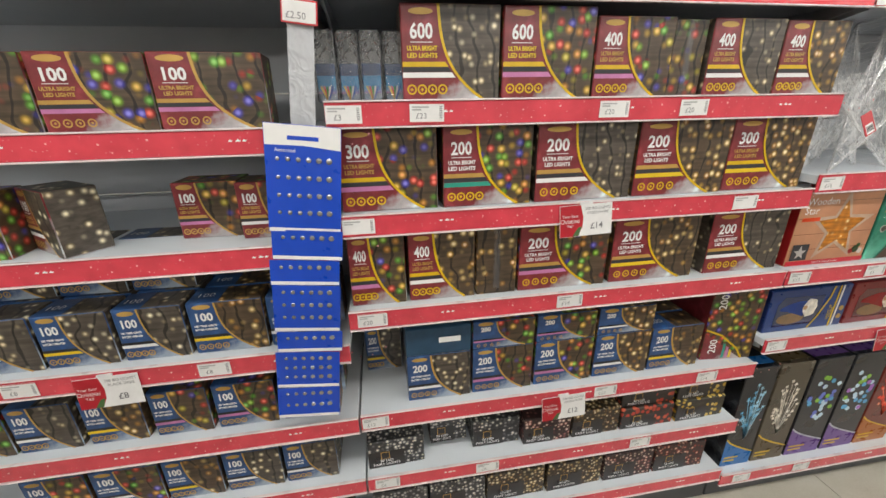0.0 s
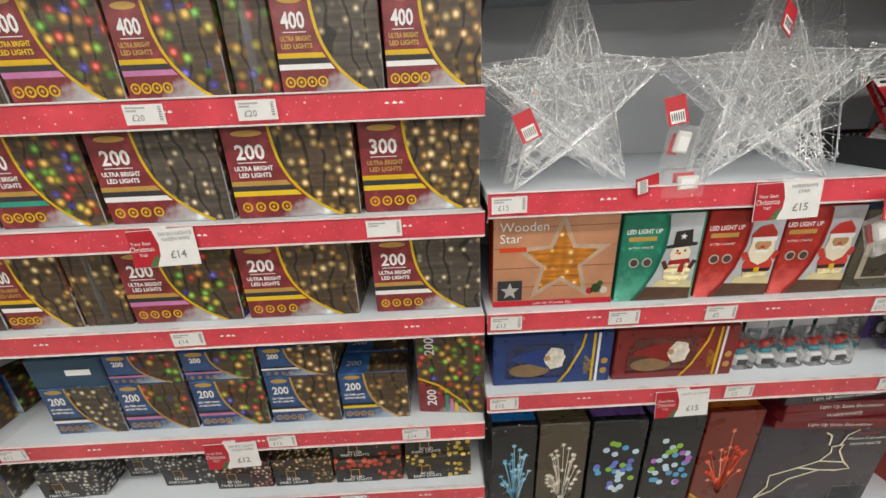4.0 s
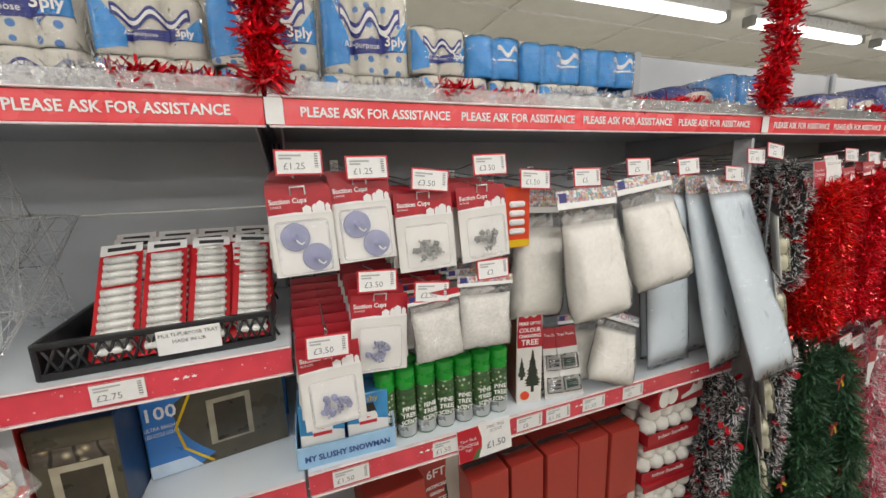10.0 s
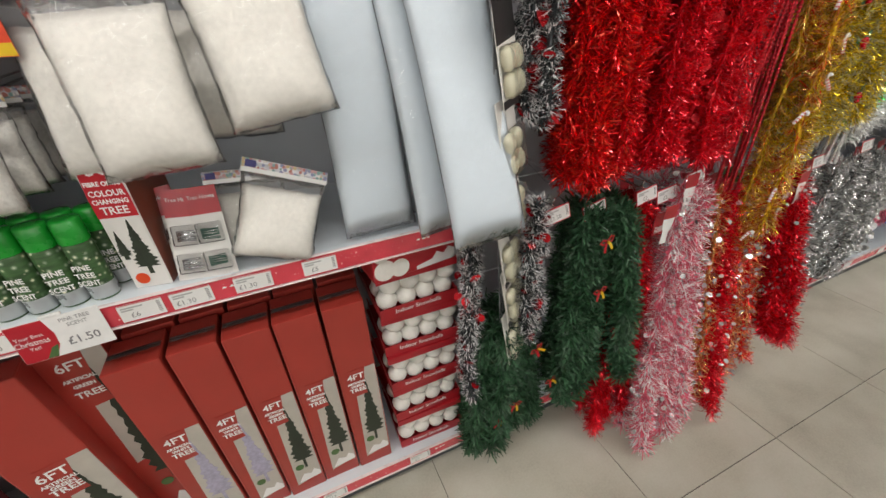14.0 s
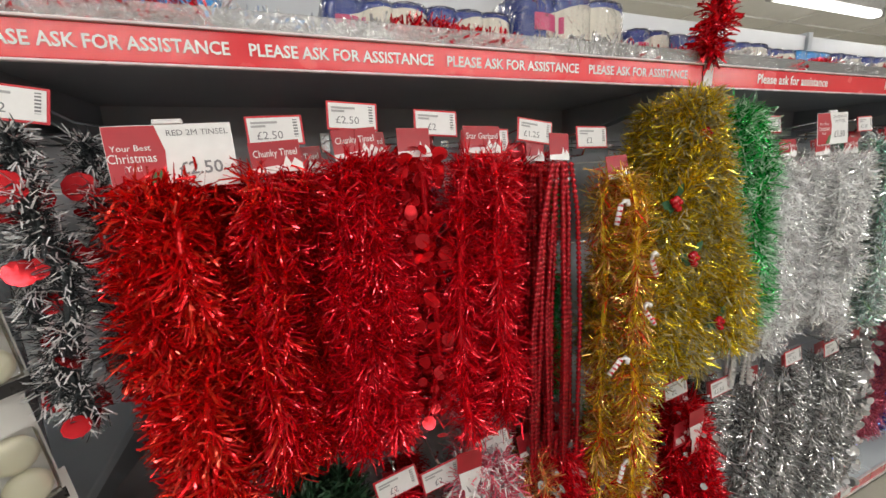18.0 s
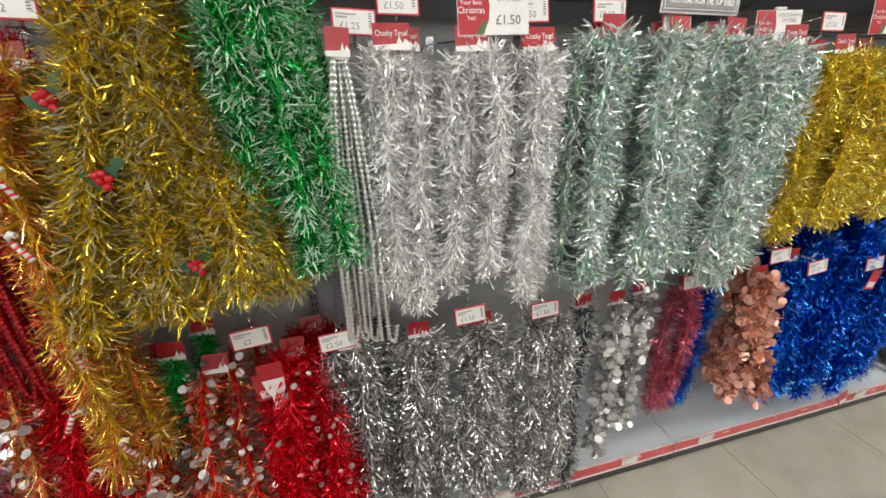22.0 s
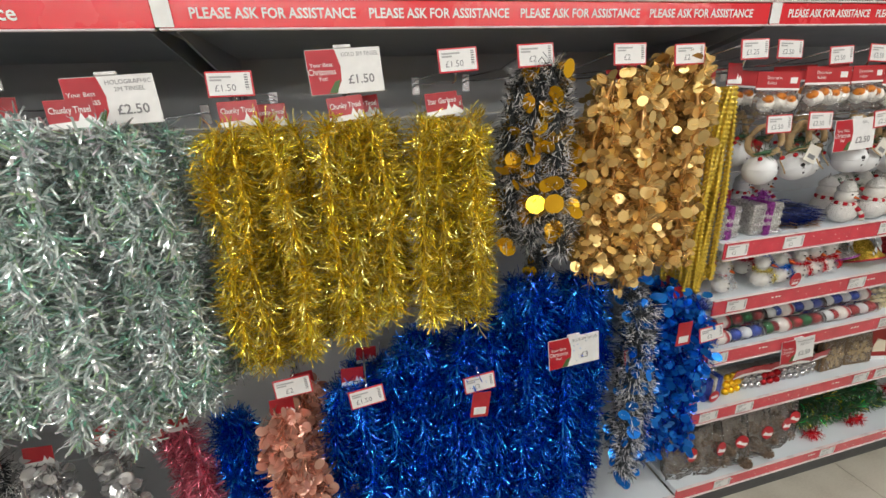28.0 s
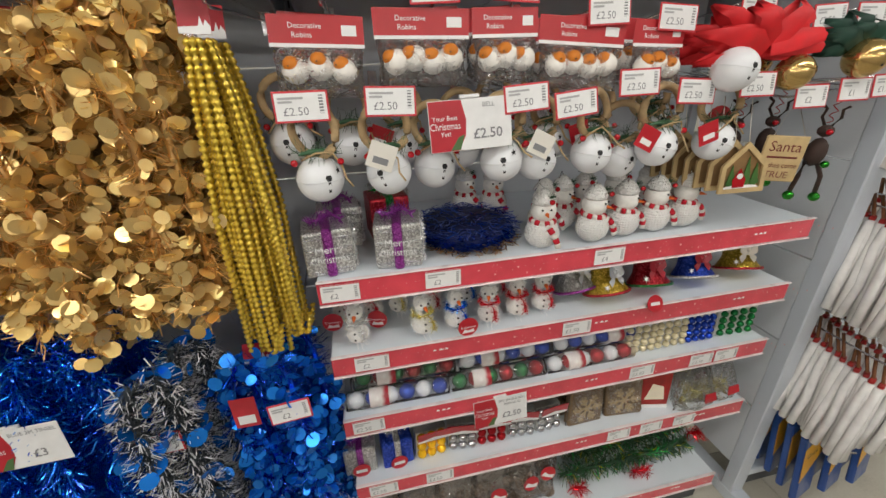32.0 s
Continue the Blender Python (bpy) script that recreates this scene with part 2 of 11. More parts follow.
def snowy(name, top, low, rough=0.35, split=(0.15, 0.5), height=0.17, slope=0.0, mottle=0.35):
    """Printed card that turns to a frosted second colour towards its foot, with flecks."""
    if name in MATS:
        return MATS[name]
    m, nt, b = nodes_of(name)
    L = nt.links
    tc = nt.nodes.new("ShaderNodeTexCoord")
    sx = nt.nodes.new("ShaderNodeSeparateXYZ")
    L.new(tc.outputs["Object"], sx.inputs[0])
    nz = nt.nodes.new("ShaderNodeTexNoise")
    nz.inputs["Scale"].default_value, nz.inputs["Detail"].default_value = 55, 6
    L.new(tc.outputs["Object"], nz.inputs["Vector"])
    dv = node(nt, "ShaderNodeMath", op="MULTIPLY_ADD")
    dv.inputs[1].default_value, dv.inputs[2].default_value = 1 / height, -0.3
    L.new(sx.outputs[2], dv.inputs[0])
    ad = node(nt, "ShaderNodeMath", op="MULTIPLY_ADD")
    ad.inputs[1].default_value = 0.6
    L.new(nz.outputs[0], ad.inputs[0]), L.new(dv.outputs[0], ad.inputs[2])
    sl = node(nt, "ShaderNodeMath", op="MULTIPLY_ADD")
    sl.inputs[1].default_value = -slope
    L.new(sx.outputs[0], sl.inputs[0]), L.new(ad.outputs[0], sl.inputs[2])
    r = ramp(nt, [(split[0], low), (split[1], top), (1.0, tuple(c * 1.1 for c in top))])
    L.new(sl.outputs[0], r.inputs[0])
    n2 = nt.nodes.new("ShaderNodeTexNoise")
    n2.inputs["Scale"].default_value, n2.inputs["Detail"].default_value = 28, 5
    L.new(tc.outputs["Object"], n2.inputs["Vector"])
    sp = ramp(nt, [(0.38, (0.72, 0.72, 0.72)), (0.55, (1.0, 1.0, 1.0)), (0.72, (1.7, 2.1, 2.1))])
    L.new(n2.outputs[0], sp.inputs[0])
    mm = node(nt, "ShaderNodeMix", dtype="RGBA", blend="MULTIPLY")
    mm.inputs[0].default_value = mottle
    L.new(r.outputs[0], mm.inputs[6]), L.new(sp.outputs[0], mm.inputs[7])
    L.new(mm.outputs[2], b.inputs["Base Color"])
    b.inputs["Roughness"].default_value = rough
    b.inputs["Coat Weight"].default_value = 0.25
    b.inputs["Coat Roughness"].default_value = 0.15
    MATS[name] = m
    return m


WHITE = plain("white_print", (0.82, 0.82, 0.81), 0.45, var=0.04)
CARD = plain("label_card", (0.80, 0.80, 0.79), 0.35, var=0.05, scale=60)
FAINT = plain("faint_ink", (0.42, 0.42, 0.42), 0.5, var=0.05)
INK = plain("dark_ink", (0.03, 0.03, 0.035), 0.5, var=0.05)
GREYINK = plain("grey_ink", (0.22, 0.22, 0.23), 0.5, var=0.05)
REDINK = plain("red_ink", rgb("c8323c"), 0.35, var=0.06)
GOLDINK = plain("gold_print", rgb("d8b318"), 0.32, 0.0, var=0.12)
BRASSINK = plain("brass_print", rgb("c09a50"), 0.35, 0.2, var=0.12)
SHELF = plain("shelf_enamel", rgb("dfe6ec"), 0.38, var=0.05, scale=9, bump=0.02)
PANEL = plain("back_panel_enamel", rgb("cdd1d6"), 0.18, var=0.06, scale=5, bump=0.02)
STEEL = plain("grey_steel", rgb("a6abb0"), 0.35, 0.2, var=0.1, scale=12)
DARKSTEEL = plain("dark_steel", rgb("4d5054"), 0.4, 0.3, var=0.15)
CHROME = plain("chrome_wire", (0.75, 0.76, 0.78), 0.18, 1.0, var=0.06)
STRIP = plain("red_strip_print", rgb("d64352"), 0.22, var=0.16, scale=22, coat=0.8)
nt = STRIP.node_tree
base = nt.nodes["Principled BSDF"].inputs["Base Color"]
tc, vo = nt.nodes.new("ShaderNodeTexCoord"), nt.nodes.new("ShaderNodeTexVoronoi")
vo.inputs["Scale"].default_value = 105
nt.links.new(tc.outputs["Object"], vo.inputs["Vector"])
fleck = ramp(nt, [(0.0, (0.5, 0.5, 0.5)), (0.09, (0.3, 0.3, 0.3)), (0.14, (0.0, 0.0, 0.0))])
nt.links.new(vo.outputs["Distance"], fleck.inputs[0])
mx = node(nt, "ShaderNodeMix", dtype="RGBA")
mx.inputs[7].default_value = (0.86, 0.62, 0.62, 1)
nt.links.new(fleck.outputs[0], mx.inputs[0]), nt.links.new(base.links[0].from_socket, mx.inputs[6]), nt.links.new(mx.outputs[2], base)
TOPSTRIP = plain("bright_red_strip", rgb("e02531"), 0.25, var=0.06, scale=10, coat=0.5)
SOFTBLIST = clear_film("soft_blister", alpha=0.10, rough=0.12, wrinkle=0.12, scale=40, gloss=0.45)
PVC = clear_film("clear_pvc", alpha=0.25, rough=0.1, wrinkle=0.1)
FILM = clear_film("clear_film", alpha=0.10, rough=0.07, wrinkle=0.9, scale=30)
BLACKPL = plain("black_plastic", (0.018, 0.018, 0.02), 0.35, var=0.2, scale=40)
WHITEPL = plain("white_plastic", (0.78, 0.78, 0.78), 0.3, var=0.05)
EYE = plain("black_bead", (0.01, 0.01, 0.01), 0.15, var=0.0)

# ---------------------------------------------------------------- mesh helpers
MESHES = {}


def tomesh(bm, name, mat=None):
    me = bpy.data.meshes.new(name)
    bm.to_mesh(me)
    bm.free()
    for mm in (mat if isinstance(mat, (list, tuple)) else [mat] if mat else []):
        me.materials.append(mm)
    return me


def part(name, data, mat=None, parent=None, label="", m=None, smooth=False):
    """Link a mesh (or bmesh) as one object under a thing or a part."""
    if isinstance(data, bmesh.types.BMesh):
        data = tomesh(data, name, mat)
    elif mat and not data.materials:
        for mm in mat if isinstance(mat, (list, tuple)) else [mat]:
            data.materials.append(mm)
    if smooth:
        data.polygons.foreach_set("use_smooth", [True] * len(data.polygons))
    ob = new(name, data)
    if m is not None:
        ob.matrix_basis = m
    if parent:
        ob.parent = parent
    if label:
        ob["label"] = label
    return ob


def thing(name, m, label, category, group="", kind=""):
    ob = new(name)
    ob.empty_display_size = 0.05
    ob.matrix_basis = m
    return tagged(ob, label, category, group, kind)


def block(x0, x1, y0, y1, z0, z1, bevel=0.0, seg=1):
    bm = bmesh.new()
    bmesh.ops.create_cube(bm, size=1)
    for v in bm.verts:
        v.co = Vector(((x0 + x1) / 2 + v.co.x * (x1 - x0), (y0 + y1) / 2 + v.co.y * (y1 - y0), (z0 + z1) / 2 + v.co.z * (z1 - z0)))
    if bevel:
        bmesh.ops.bevel(bm, geom=bm.edges[:], offset=bevel, segments=seg, affect="EDGES", profile=0.6)
    return bm


def join(*bms):
    out = bms[0]
    for b in bms[1:]:
        me = bpy.data.meshes.new("tmp")
        b.to_mesh(me)
        b.free()
        out.from_mesh(me)
        bpy.data.meshes.remove(me)
    return out


def lathe(profile, n=16, axis="z"):
    """Solid of revolution from (radius, height) pairs."""
    bm = bmesh.new()
    rings = []
    for r, h in profile:
        rings.append([bm.verts.new((r * math.cos(2 * math.pi * i / n), r * math.sin(2 * math.pi * i / n), h)) for i in range(n)])
    for a, b in zip(rings, rings[1:]):
        for i in range(n):
            bm.faces.new((a[i], a[(i + 1) % n], b[(i + 1) % n], b[i]))
    bm.faces.new(list(reversed(rings[0])))
    bm.faces.new(rings[-1])
    for f in bm.faces:
        f.smooth = True
    return bm


def ball(r, c=(0, 0, 0), sub=2, sq=(1, 1, 1)):
    bm = bmesh.new()
    bmesh.ops.create_icosphere(bm, subdivisions=sub, radius=r)
    for v in bm.verts:
        v.co = Vector((v.co.x * sq[0] + c[0], v.co.y * sq[1] + c[1], v.co.z * sq[2] + c[2]))
    for f in bm.faces:
        f.smooth = True
    return bm


def plate(pts, y0=0.0, t=0.0006):
    """A thin flat piece in the x-z plane that faces -y, from its outline."""
    bm = bmesh.new()
    a = [bm.verts.new((x, y0 - t, z)) for x, z in pts]
    b = [bm.verts.new((x, y0, z)) for x, z in pts]
    bm.faces.new(a)
    n = len(pts)
    for i in range(n):
        bm.faces.new((a[(i + 1) % n], a[i], b[i], b[(i + 1) % n]))
    bmesh.ops.recalc_face_normals(bm, faces=bm.faces[:])
    return bm


def ribbon(pts, wid, y0=0.0, t=0.0006):
    """A thin flat band of a width along a line in the x-z plane."""
    bm = bmesh.new()
    P = [Vector((x, 0, z)) for x, z in pts]
    prev = None
    for i, p in enumerate(P):
        d = (P[min(i + 1, len(P) - 1)] - P[max(i - 1, 0)]).normalized()
        s = Vector((-d.z, 0, d.x)) * wid / 2
        cur = [bm.verts.new((p.x + s.x, y0 - t, p.z + s.z)), bm.verts.new((p.x - s.x, y0 - t, p.z - s.z))]
        if prev:
            bm.faces.new((prev[0], prev[1], cur[1], cur[0]))
        prev = cur
    return bm


def disc_pts(cx, cz, r, n=14):
    return [(cx + r * math.cos(2 * math.pi * i / n), cz + r * math.sin(2 * math.pi * i / n)) for i in range(n)]


def star_pts(cx, cz, r, k=0.42, n=5, a0=90):
    return [(cx + (r if i % 2 == 0 else r * k) * math.cos(radians(a0 + 180 / n * i)), cz + (r if i % 2 == 0 else r * k) * math.sin(radians(a0 + 180 / n * i))) for i in range(2 * n)]


def tube(pts, r, n=6, closed=False):
    """A round wire along points."""
    bm = bmesh.new()
    P = [Vector(p) for p in pts]
    rings = []
    N = len(P)
    for i, p in enumerate(P):
        a, b = (P[(i - 1) % N], P[(i + 1) % N]) if closed else (P[max(i - 1, 0)], P[min(i + 1, N - 1)])
        d = (b - a).normalized()
        u = d.cross(Vector((0.13, 0.2, 0.97)) if abs(d.z) < 0.9 else Vector((1, 0.1, 0))).normalized()
        w = d.cross(u)
        rings.append([bm.verts.new(p + r * (u * math.cos(2 * math.pi * k / n) + w * math.sin(2 * math.pi * k / n))) for k in range(n)])
    for i in range(N if closed else N - 1):
        a, b = rings[i], rings[(i + 1) % N]
        for k in range(n):
            f = bm.faces.new((a[k], a[(k + 1) % n], b[(k + 1) % n], b[k]))
            f.smooth = True
    if not closed:
        bm.faces.new(list(reversed(rings[0])))
        bm.faces.new(rings[-1])
    return bm


def text_mesh(s, size, mat, width=None, align="CENTER", bold=0.0):
    """Letters as a flat mesh that faces -y, centred on the origin; width: the most it may be wide."""
    key = ("t", s, round(size, 4), mat.name, width and round(width, 3), align, bold)
    if key in MESHES:
        return MESHES[key]
    cu = bpy.data.curves.new("print", "FONT")
    cu.body, cu.size, cu.align_x, cu.align_y = s, size, align, "CENTER"
    cu.resolution_u = 2
    cu.offset = bold
    tmp = bpy.data.objects.new("tmp", cu)
    me = bpy.data.meshes.new_from_object(tmp)
    bpy.data.objects.remove(tmp)
    bpy.data.curves.remove(cu)
    co = np.empty(len(me.vertices) * 3)
    me.vertices.foreach_get("co", co)
    co = co.reshape(-1, 3)
    if width and len(co):
        w = co[:, 0].max() - co[:, 0].min()
        if w > width:
            co[:, 0] *= width / w
    co = np.stack([co[:, 0], -0 * co[:, 0], co[:, 1]], 1)
    me.vertices.foreach_set("co", co.ravel())
    me.materials.clear()
    me.materials.append(mat)
    me.update()
    MESHES[key] = me
    return me


def cached(key, make):
    if key not in MESHES:
        MESHES[key] = make()
    return MESHES[key]


# ---------------------------------------------------------------- the plan
W = 1.25
STRIP_H = 0.046
BACK = 0.44
TOPZ = 1.675
BAYS = "ABCDEFGH"
LEVELS = {
    "A": (0.145, 0.412, 0.642, 0.877, 1.150, 1.397),
    "B": (0.185, 0.413, 0.647, 0.967, 1.208, 1.444),
    "C": (0.150, 0.731, 0.967, 1.245),
    "D": (0.145, 0.974),
    "E": (0.155,), "F": (0.155,), "G": (0.155,),
    "H": (0.178, 0.515, 0.742, 0.921, 1.099),
}


def bay_x(b):
    i = BAYS.index(b)
    return (i - 1) * W, (i * W if b != "H" else 8.665)


# floor, ceiling, walls
X0, X1, Y0, Y1, CEIL = -4.5, 13.0, -9.5, 9.0, 2.72
floor = tagged(part("floor", block(X0, X1, Y0, Y1, -0.10, -0.004), plain("tile_grout", rgb("55524c"), 0.8, var=0.2)), "pale beige vinyl floor tiles with thin dark joints", "floor", kind="structure")
for nm, a in (("wall_north", (X0, X1, Y1, Y1 + 0.1)), ("wall_south", (X0, X1, Y0 - 0.1, Y0)), ("wall_east", (X1, X1 + 0.1, Y0, Y1)), ("wall_west", (X0 - 0.1, X0, Y0, Y1))):
    paint = plain("wall_paint_grey", rgb("b2b0aa"), 0.7, var=0.05, scale=6, bump=0.05) if nm == "wall_south" else plain("wall_paint", rgb("d9d8d2"), 0.7, var=0.05, scale=6, bump=0.05)
    tagged(part(nm, block(*a, -0.1, CEIL + 0.1), paint), "plain painted shop wall", "wall", kind="structure")
# Unseen low wall added for the opposite shelving; holds back low lamp light.
tagged(part("partition", block(X0 + 0.01, X1 - 0.01, -2.30, -2.20, -0.004, 1.60), plain("wall_paint_grey", rgb("b2b0aa"), 0.7)), "unseen low grey wall added opposite to hold back lamp light", "partition wall", kind="structure")
bm = block(X0, X1, Y0, Y1, CEIL + 0.012, CEIL + 0.08)
cx = X0 + 0.25
while cx < X1:
    bm = join(bm, block(cx - 0.012, cx + 0.012, Y0, Y1, CEIL - 0.004, CEIL + 0.02))
    cx += 1.2
cy = -9.4
while cy < Y1:
    bm = join(bm, block(X0, X1, cy - 0.012, cy + 0.012, CEIL - 0.0035, CEIL + 0.02))
    cy += 0.6
tagged(part("ceiling", bm, plain("ceiling_board", rgb("d6d4ce"), 0.8, var=0.05, scale=60, bump=0.15)), "white suspended ceiling of mineral boards", "ceiling", kind="structure")

# batten lamps under the ceiling
m, nt, b = nodes_of("tube_glow")
b.inputs["Emission Color"].default_value = (1.0, 0.97, 0.92, 1)
b.inputs["Emission Strength"].default_value = 5.0
MATS["tube_glow"] = m
bt = tomesh(block(-0.76, 0.76, -0.034, 0.034, 0.0, 0.085, 0.006), "housing", WHITEPL)
df = tomesh(block(-0.74, 0.74, -0.036, 0.036, -0.05, -0.002, 0.020, 3), "diffuser", MATS["tube_glow"])
ec = tomesh(block(-0.025, 0.025, -0.040, 0.040, -0.053, 0.02, 0.006), "end_cap", plain("lamp_cap", rgb("9a9a98"), 0.5))
for lx, ly in LAMPS:
    lt = thing("ceiling_lamp", pose(lx, ly, LAMP_Z + 0.03), "white fluorescent batten lamp fixed under the ceiling", "ceiling lamp", "fluorescent batten lamps")
    part("housing", bt, None, lt)
    part("diffuser", df, None, lt).visible_shadow = False
    for s in (-1, 1):
        part("end_cap", ec, None, lt, m=pose(s * 0.745, 0, 0))
    for s in (-0.5, 0.5):
        part("bracket", cached("lampbr", lambda: tomesh(block(-0.02, 0.02, -0.03, 0.03, 0.08, 0.105), "bracket", WHITEPL)), None, lt, m=pose(s, 0, 0))

for lx, ly in FAR_LAMPS:
    lt = thing("ceiling_lamp", pose(lx, ly, LAMP_Z + 0.03), "white fluorescent batten lamp fixed under the ceiling", "ceiling lamp", "fluorescent batten lamps")
    part("housing", cached("far_housing", lambda: tomesh(block(-1.52, 1.52, -0.05, 0.05, 0.0, 0.085, 0.006), "housing", WHITEPL)), None, lt)
    part("diffuser", cached("far_diffuser", lambda: tomesh(block(-1.50, 1.50, -0.045, 0.045, -0.05, -0.002, 0.018, 2), "diffuser", MATS["tube_glow"])), None, lt).visible_shadow = False

# shelf bays


def sleigh_marks():
    bm = bmesh.new()
    for dx in (-0.022, 0, 0.018):
        k = 0.8 if dx else 1.0
        bm = join(bm, plate([(dx - 0.008 * k, -0.002), (dx + 0.006 * k, -0.003), (dx + 0.009 * k, 0.003), (dx + 0.004 * k, 0.001), (dx + 0.001 * k, 0.006 * k), (dx - 0.004 * k, 0.002)], 0, 0.0004))
    return bm


MARK = tomesh(sleigh_marks(), "sleigh_print", WHITE)
FLAKE = tomesh(join(*[plate(disc_pts(x, z, r, 6), 0, 0.0004) for x, z, r in ((0.0, 0.004, 0.0022), (0.05, -0.009, 0.0018), (0.085, 0.010, 0.0024), (-0.05, -0.006, 0.0018), (0.02, -0.012, 0.0015), (-0.085, 0.008, 0.0018))]), "snow_print", plain("pink_print", rgb("e8a0a0"), 0.4))


def price_strip(parent, x0, x1, ztop, yf=0.0, name="price_strip", mat=None, h=STRIP_H):
    st = part(name, join(block(x0 + 0.003, x1 - 0.003, yf - 0.006, yf - 0.001, ztop - h, ztop + 0.001, 0.0012)), mat or STRIP, parent, "red printed price strip with small white sleighs")
    rail = part("rail", join(block(x0 + 0.003, x1 - 0.003, yf - 0.010, yf - 0.001, ztop + 0.0015, ztop + 0.005, 0.001), block(x0 + 0.003, x1 - 0.003, yf - 0.010, yf - 0.001, ztop - h - 0.004, ztop - h - 0.0005, 0.001)), plain("rail_plastic", rgb("e6d9da"), 0.3), st)
    if name == "price_strip":
        n = 3
        for i in range(n):
            x = x0 + (i + 0.5) * (x1 - x0) / n + 0.04
            part("sleigh_print", MARK, None, st, m=pose(x, yf - 0.0064, ztop - h * 0.42) @ Matrix.Scale(0.65, 4))
            part("snow_print", FLAKE, None, st, m=pose(x + 0.17, yf - 0.0064, ztop - h / 2))
    return st


def bracket_bm(x, z, depth=BACK):
    bm = bmesh.new()
    pts = [(0.02, z - 0.045), (depth, z - 0.13), (depth, z - 0.022), (0.02, z - 0.022)]
    a = [bm.verts.new((x - 0.002, y, zz)) for y, zz in pts]
    c = [bm.verts.new((x + 0.002, y, zz)) for y, zz in pts]
    bm.faces.new(a), bm.faces.new(c[::-1])
    for i in range(4):
        bm.faces.new((a[i], c[i], c[(i + 1) % 4], a[(i + 1) % 4]))
    bmesh.ops.recalc_face_normals(bm, faces=bm.faces[:])
    return bm


for bcode in BAYS:
    xa, xb = bay_x(bcode)
    bay = thing("shelf_bay", pose(0, 0, 0), "grey steel shop shelving bay with white shelves and red strips", "shelving", "shelving bays along the aisle")
    ph = [0.10, 0.46, 0.86, 1.20, 1.475, TOPZ + 0.28]
    for z0, z1 in zip(ph, ph[1:]):
        part("back_panel", block(xa + 0.002, xb - 0.002, BACK, BACK + 0.012, z0 + 0.0015, z1 - 0.0015, 0.002), PANEL, bay)
    up = block(xa - 0.015, xa + 0.015, BACK - 0.012, BACK + 0.06, 0, TOPZ + 0.29, 0.002)
    part("upright", up, STEEL, bay)
    sl = bmesh.new()
    for k in range(52):
        z = 0.25 + k * 0.0275
        for dx in (-0.006, 0.006):
            sl = join(sl, plate([(xa + dx - 0.002, z), (xa + dx + 0.002, z), (xa + dx + 0.002, z + 0.014), (xa + dx - 0.002, z + 0.014)], BACK - 0.0125, 0.0005))
    part("slotted_face", sl, INK, bay)
    if bcode == "H":
        part("upright", block(xb - 0.01, xb + 0.02, BACK - 0.012, BACK + 0.06, 0, TOPZ + 0.29, 0.002), STEEL, bay)
    zb = LEVELS[bcode][0]
    part("plinth", block(xa + 0.003, xb - 0.003, 0.035, 0.05, 0.0, zb - 0.03, 0.002), DARKSTEEL, bay)
    for z in LEVELS[bcode]:
        part("shelf", block(xa + 0.003, xb - 0.003, 0.0, BACK - 0.001, z - 0.024, z, 0.002), SHELF, bay)
        if z > 0.3:
            for x in (xa + 0.02, xb - 0.02):
                part("bracket", bracket_bm(x, z), STEEL, bay)
        price_strip(bay, xa, xb, z)
    # top shelf
    part("top_shelf", block(xa + 0.003, xb - 0.003, 0.0, BACK - 0.001, TOPZ - 0.03, TOPZ, 0.002), STEEL, bay)
    for x in (xa + 0.02, xb - 0.02):
        part("bracket", bracket_bm(x, TOPZ), STEEL, bay)
    price_strip(bay, xa, xb, TOPZ, name="top_strip", mat=TOPSTRIP, h=0.042)
    part("clear_riser", block(xa + 0.004, xb - 0.004, -0.004, -0.001, TOPZ + 0.006, TOPZ + 0.03), PVC, bay)

# ---------------------------------------------------------------- light-string boxes
BROWN = (0.080, 0.054, 0.032)
MULTI = bulbs("print_multi", BROWN, [rgb("8ed01a"), rgb("f0201a"), rgb("d8c81e"), rgb("f0a01e"), rgb("5cc424"), rgb("f02818"), rgb("4a48e0"), rgb("f0c030")], 0.0230, dot=0.60, heart_mix=0.25)
WARM = bulbs("print_warm", BROWN, [rgb("f0bc50"), rgb("ffdc8a"), rgb("dc9c38")], 0.0230, dot=0.54)
COOL = bulbs("print_cool", (0.085, 0.07, 0.055), [rgb("eed8a6"), rgb("fff2cc"), rgb("cdb98c")], 0.0225, dot=0.44)
SILV = bulbs("print_silver", (0.03, 0.03, 0.032), [rgb("d8d8d8"), rgb("a8a8aa"), rgb("f4f4f4"), rgb("5a5a5c")], 0.0125, False, 0.66)
GOLDP = bulbs("print_gold", (0.03, 0.02, 0.012), [rgb("e2bd72"), rgb("a87a34"), rgb("f7e3b0"), rgb("5a3c18")], 0.0135, False, 0.66)
ROSEP = bulbs("print_rose", (0.03, 0.012, 0.012), [rgb("d98a86"), rgb("8c3a38"), rgb("f2cfc8"), rgb("4a1818")], 0.0135, False, 0.66)
REDP = bulbs("print_red", (0.04, 0.01, 0.008), [rgb("d9482c"), rgb("7c1c12"), rgb("f2a08a"), rgb("4a120c")], 0.0135, False, 0.66)
REDDOT = bulbs("print_red_dot", (0.035, 0.025, 0.02), [rgb("b8412e"), rgb("c95a3c")], 0.019, False, 0.42, soft=False)
GOLDDOT = bulbs("print_gold_dot", (0.035, 0.03, 0.02), [rgb("c9a53c"), rgb("dcc066")], 0.019, False, 0.42, soft=False)
MAROON = snowy("print_maroon", rgb("7e2c32"), rgb("b8b2b4"), split=(0.0, 0.22), slope=4.5, mottle=0.9)
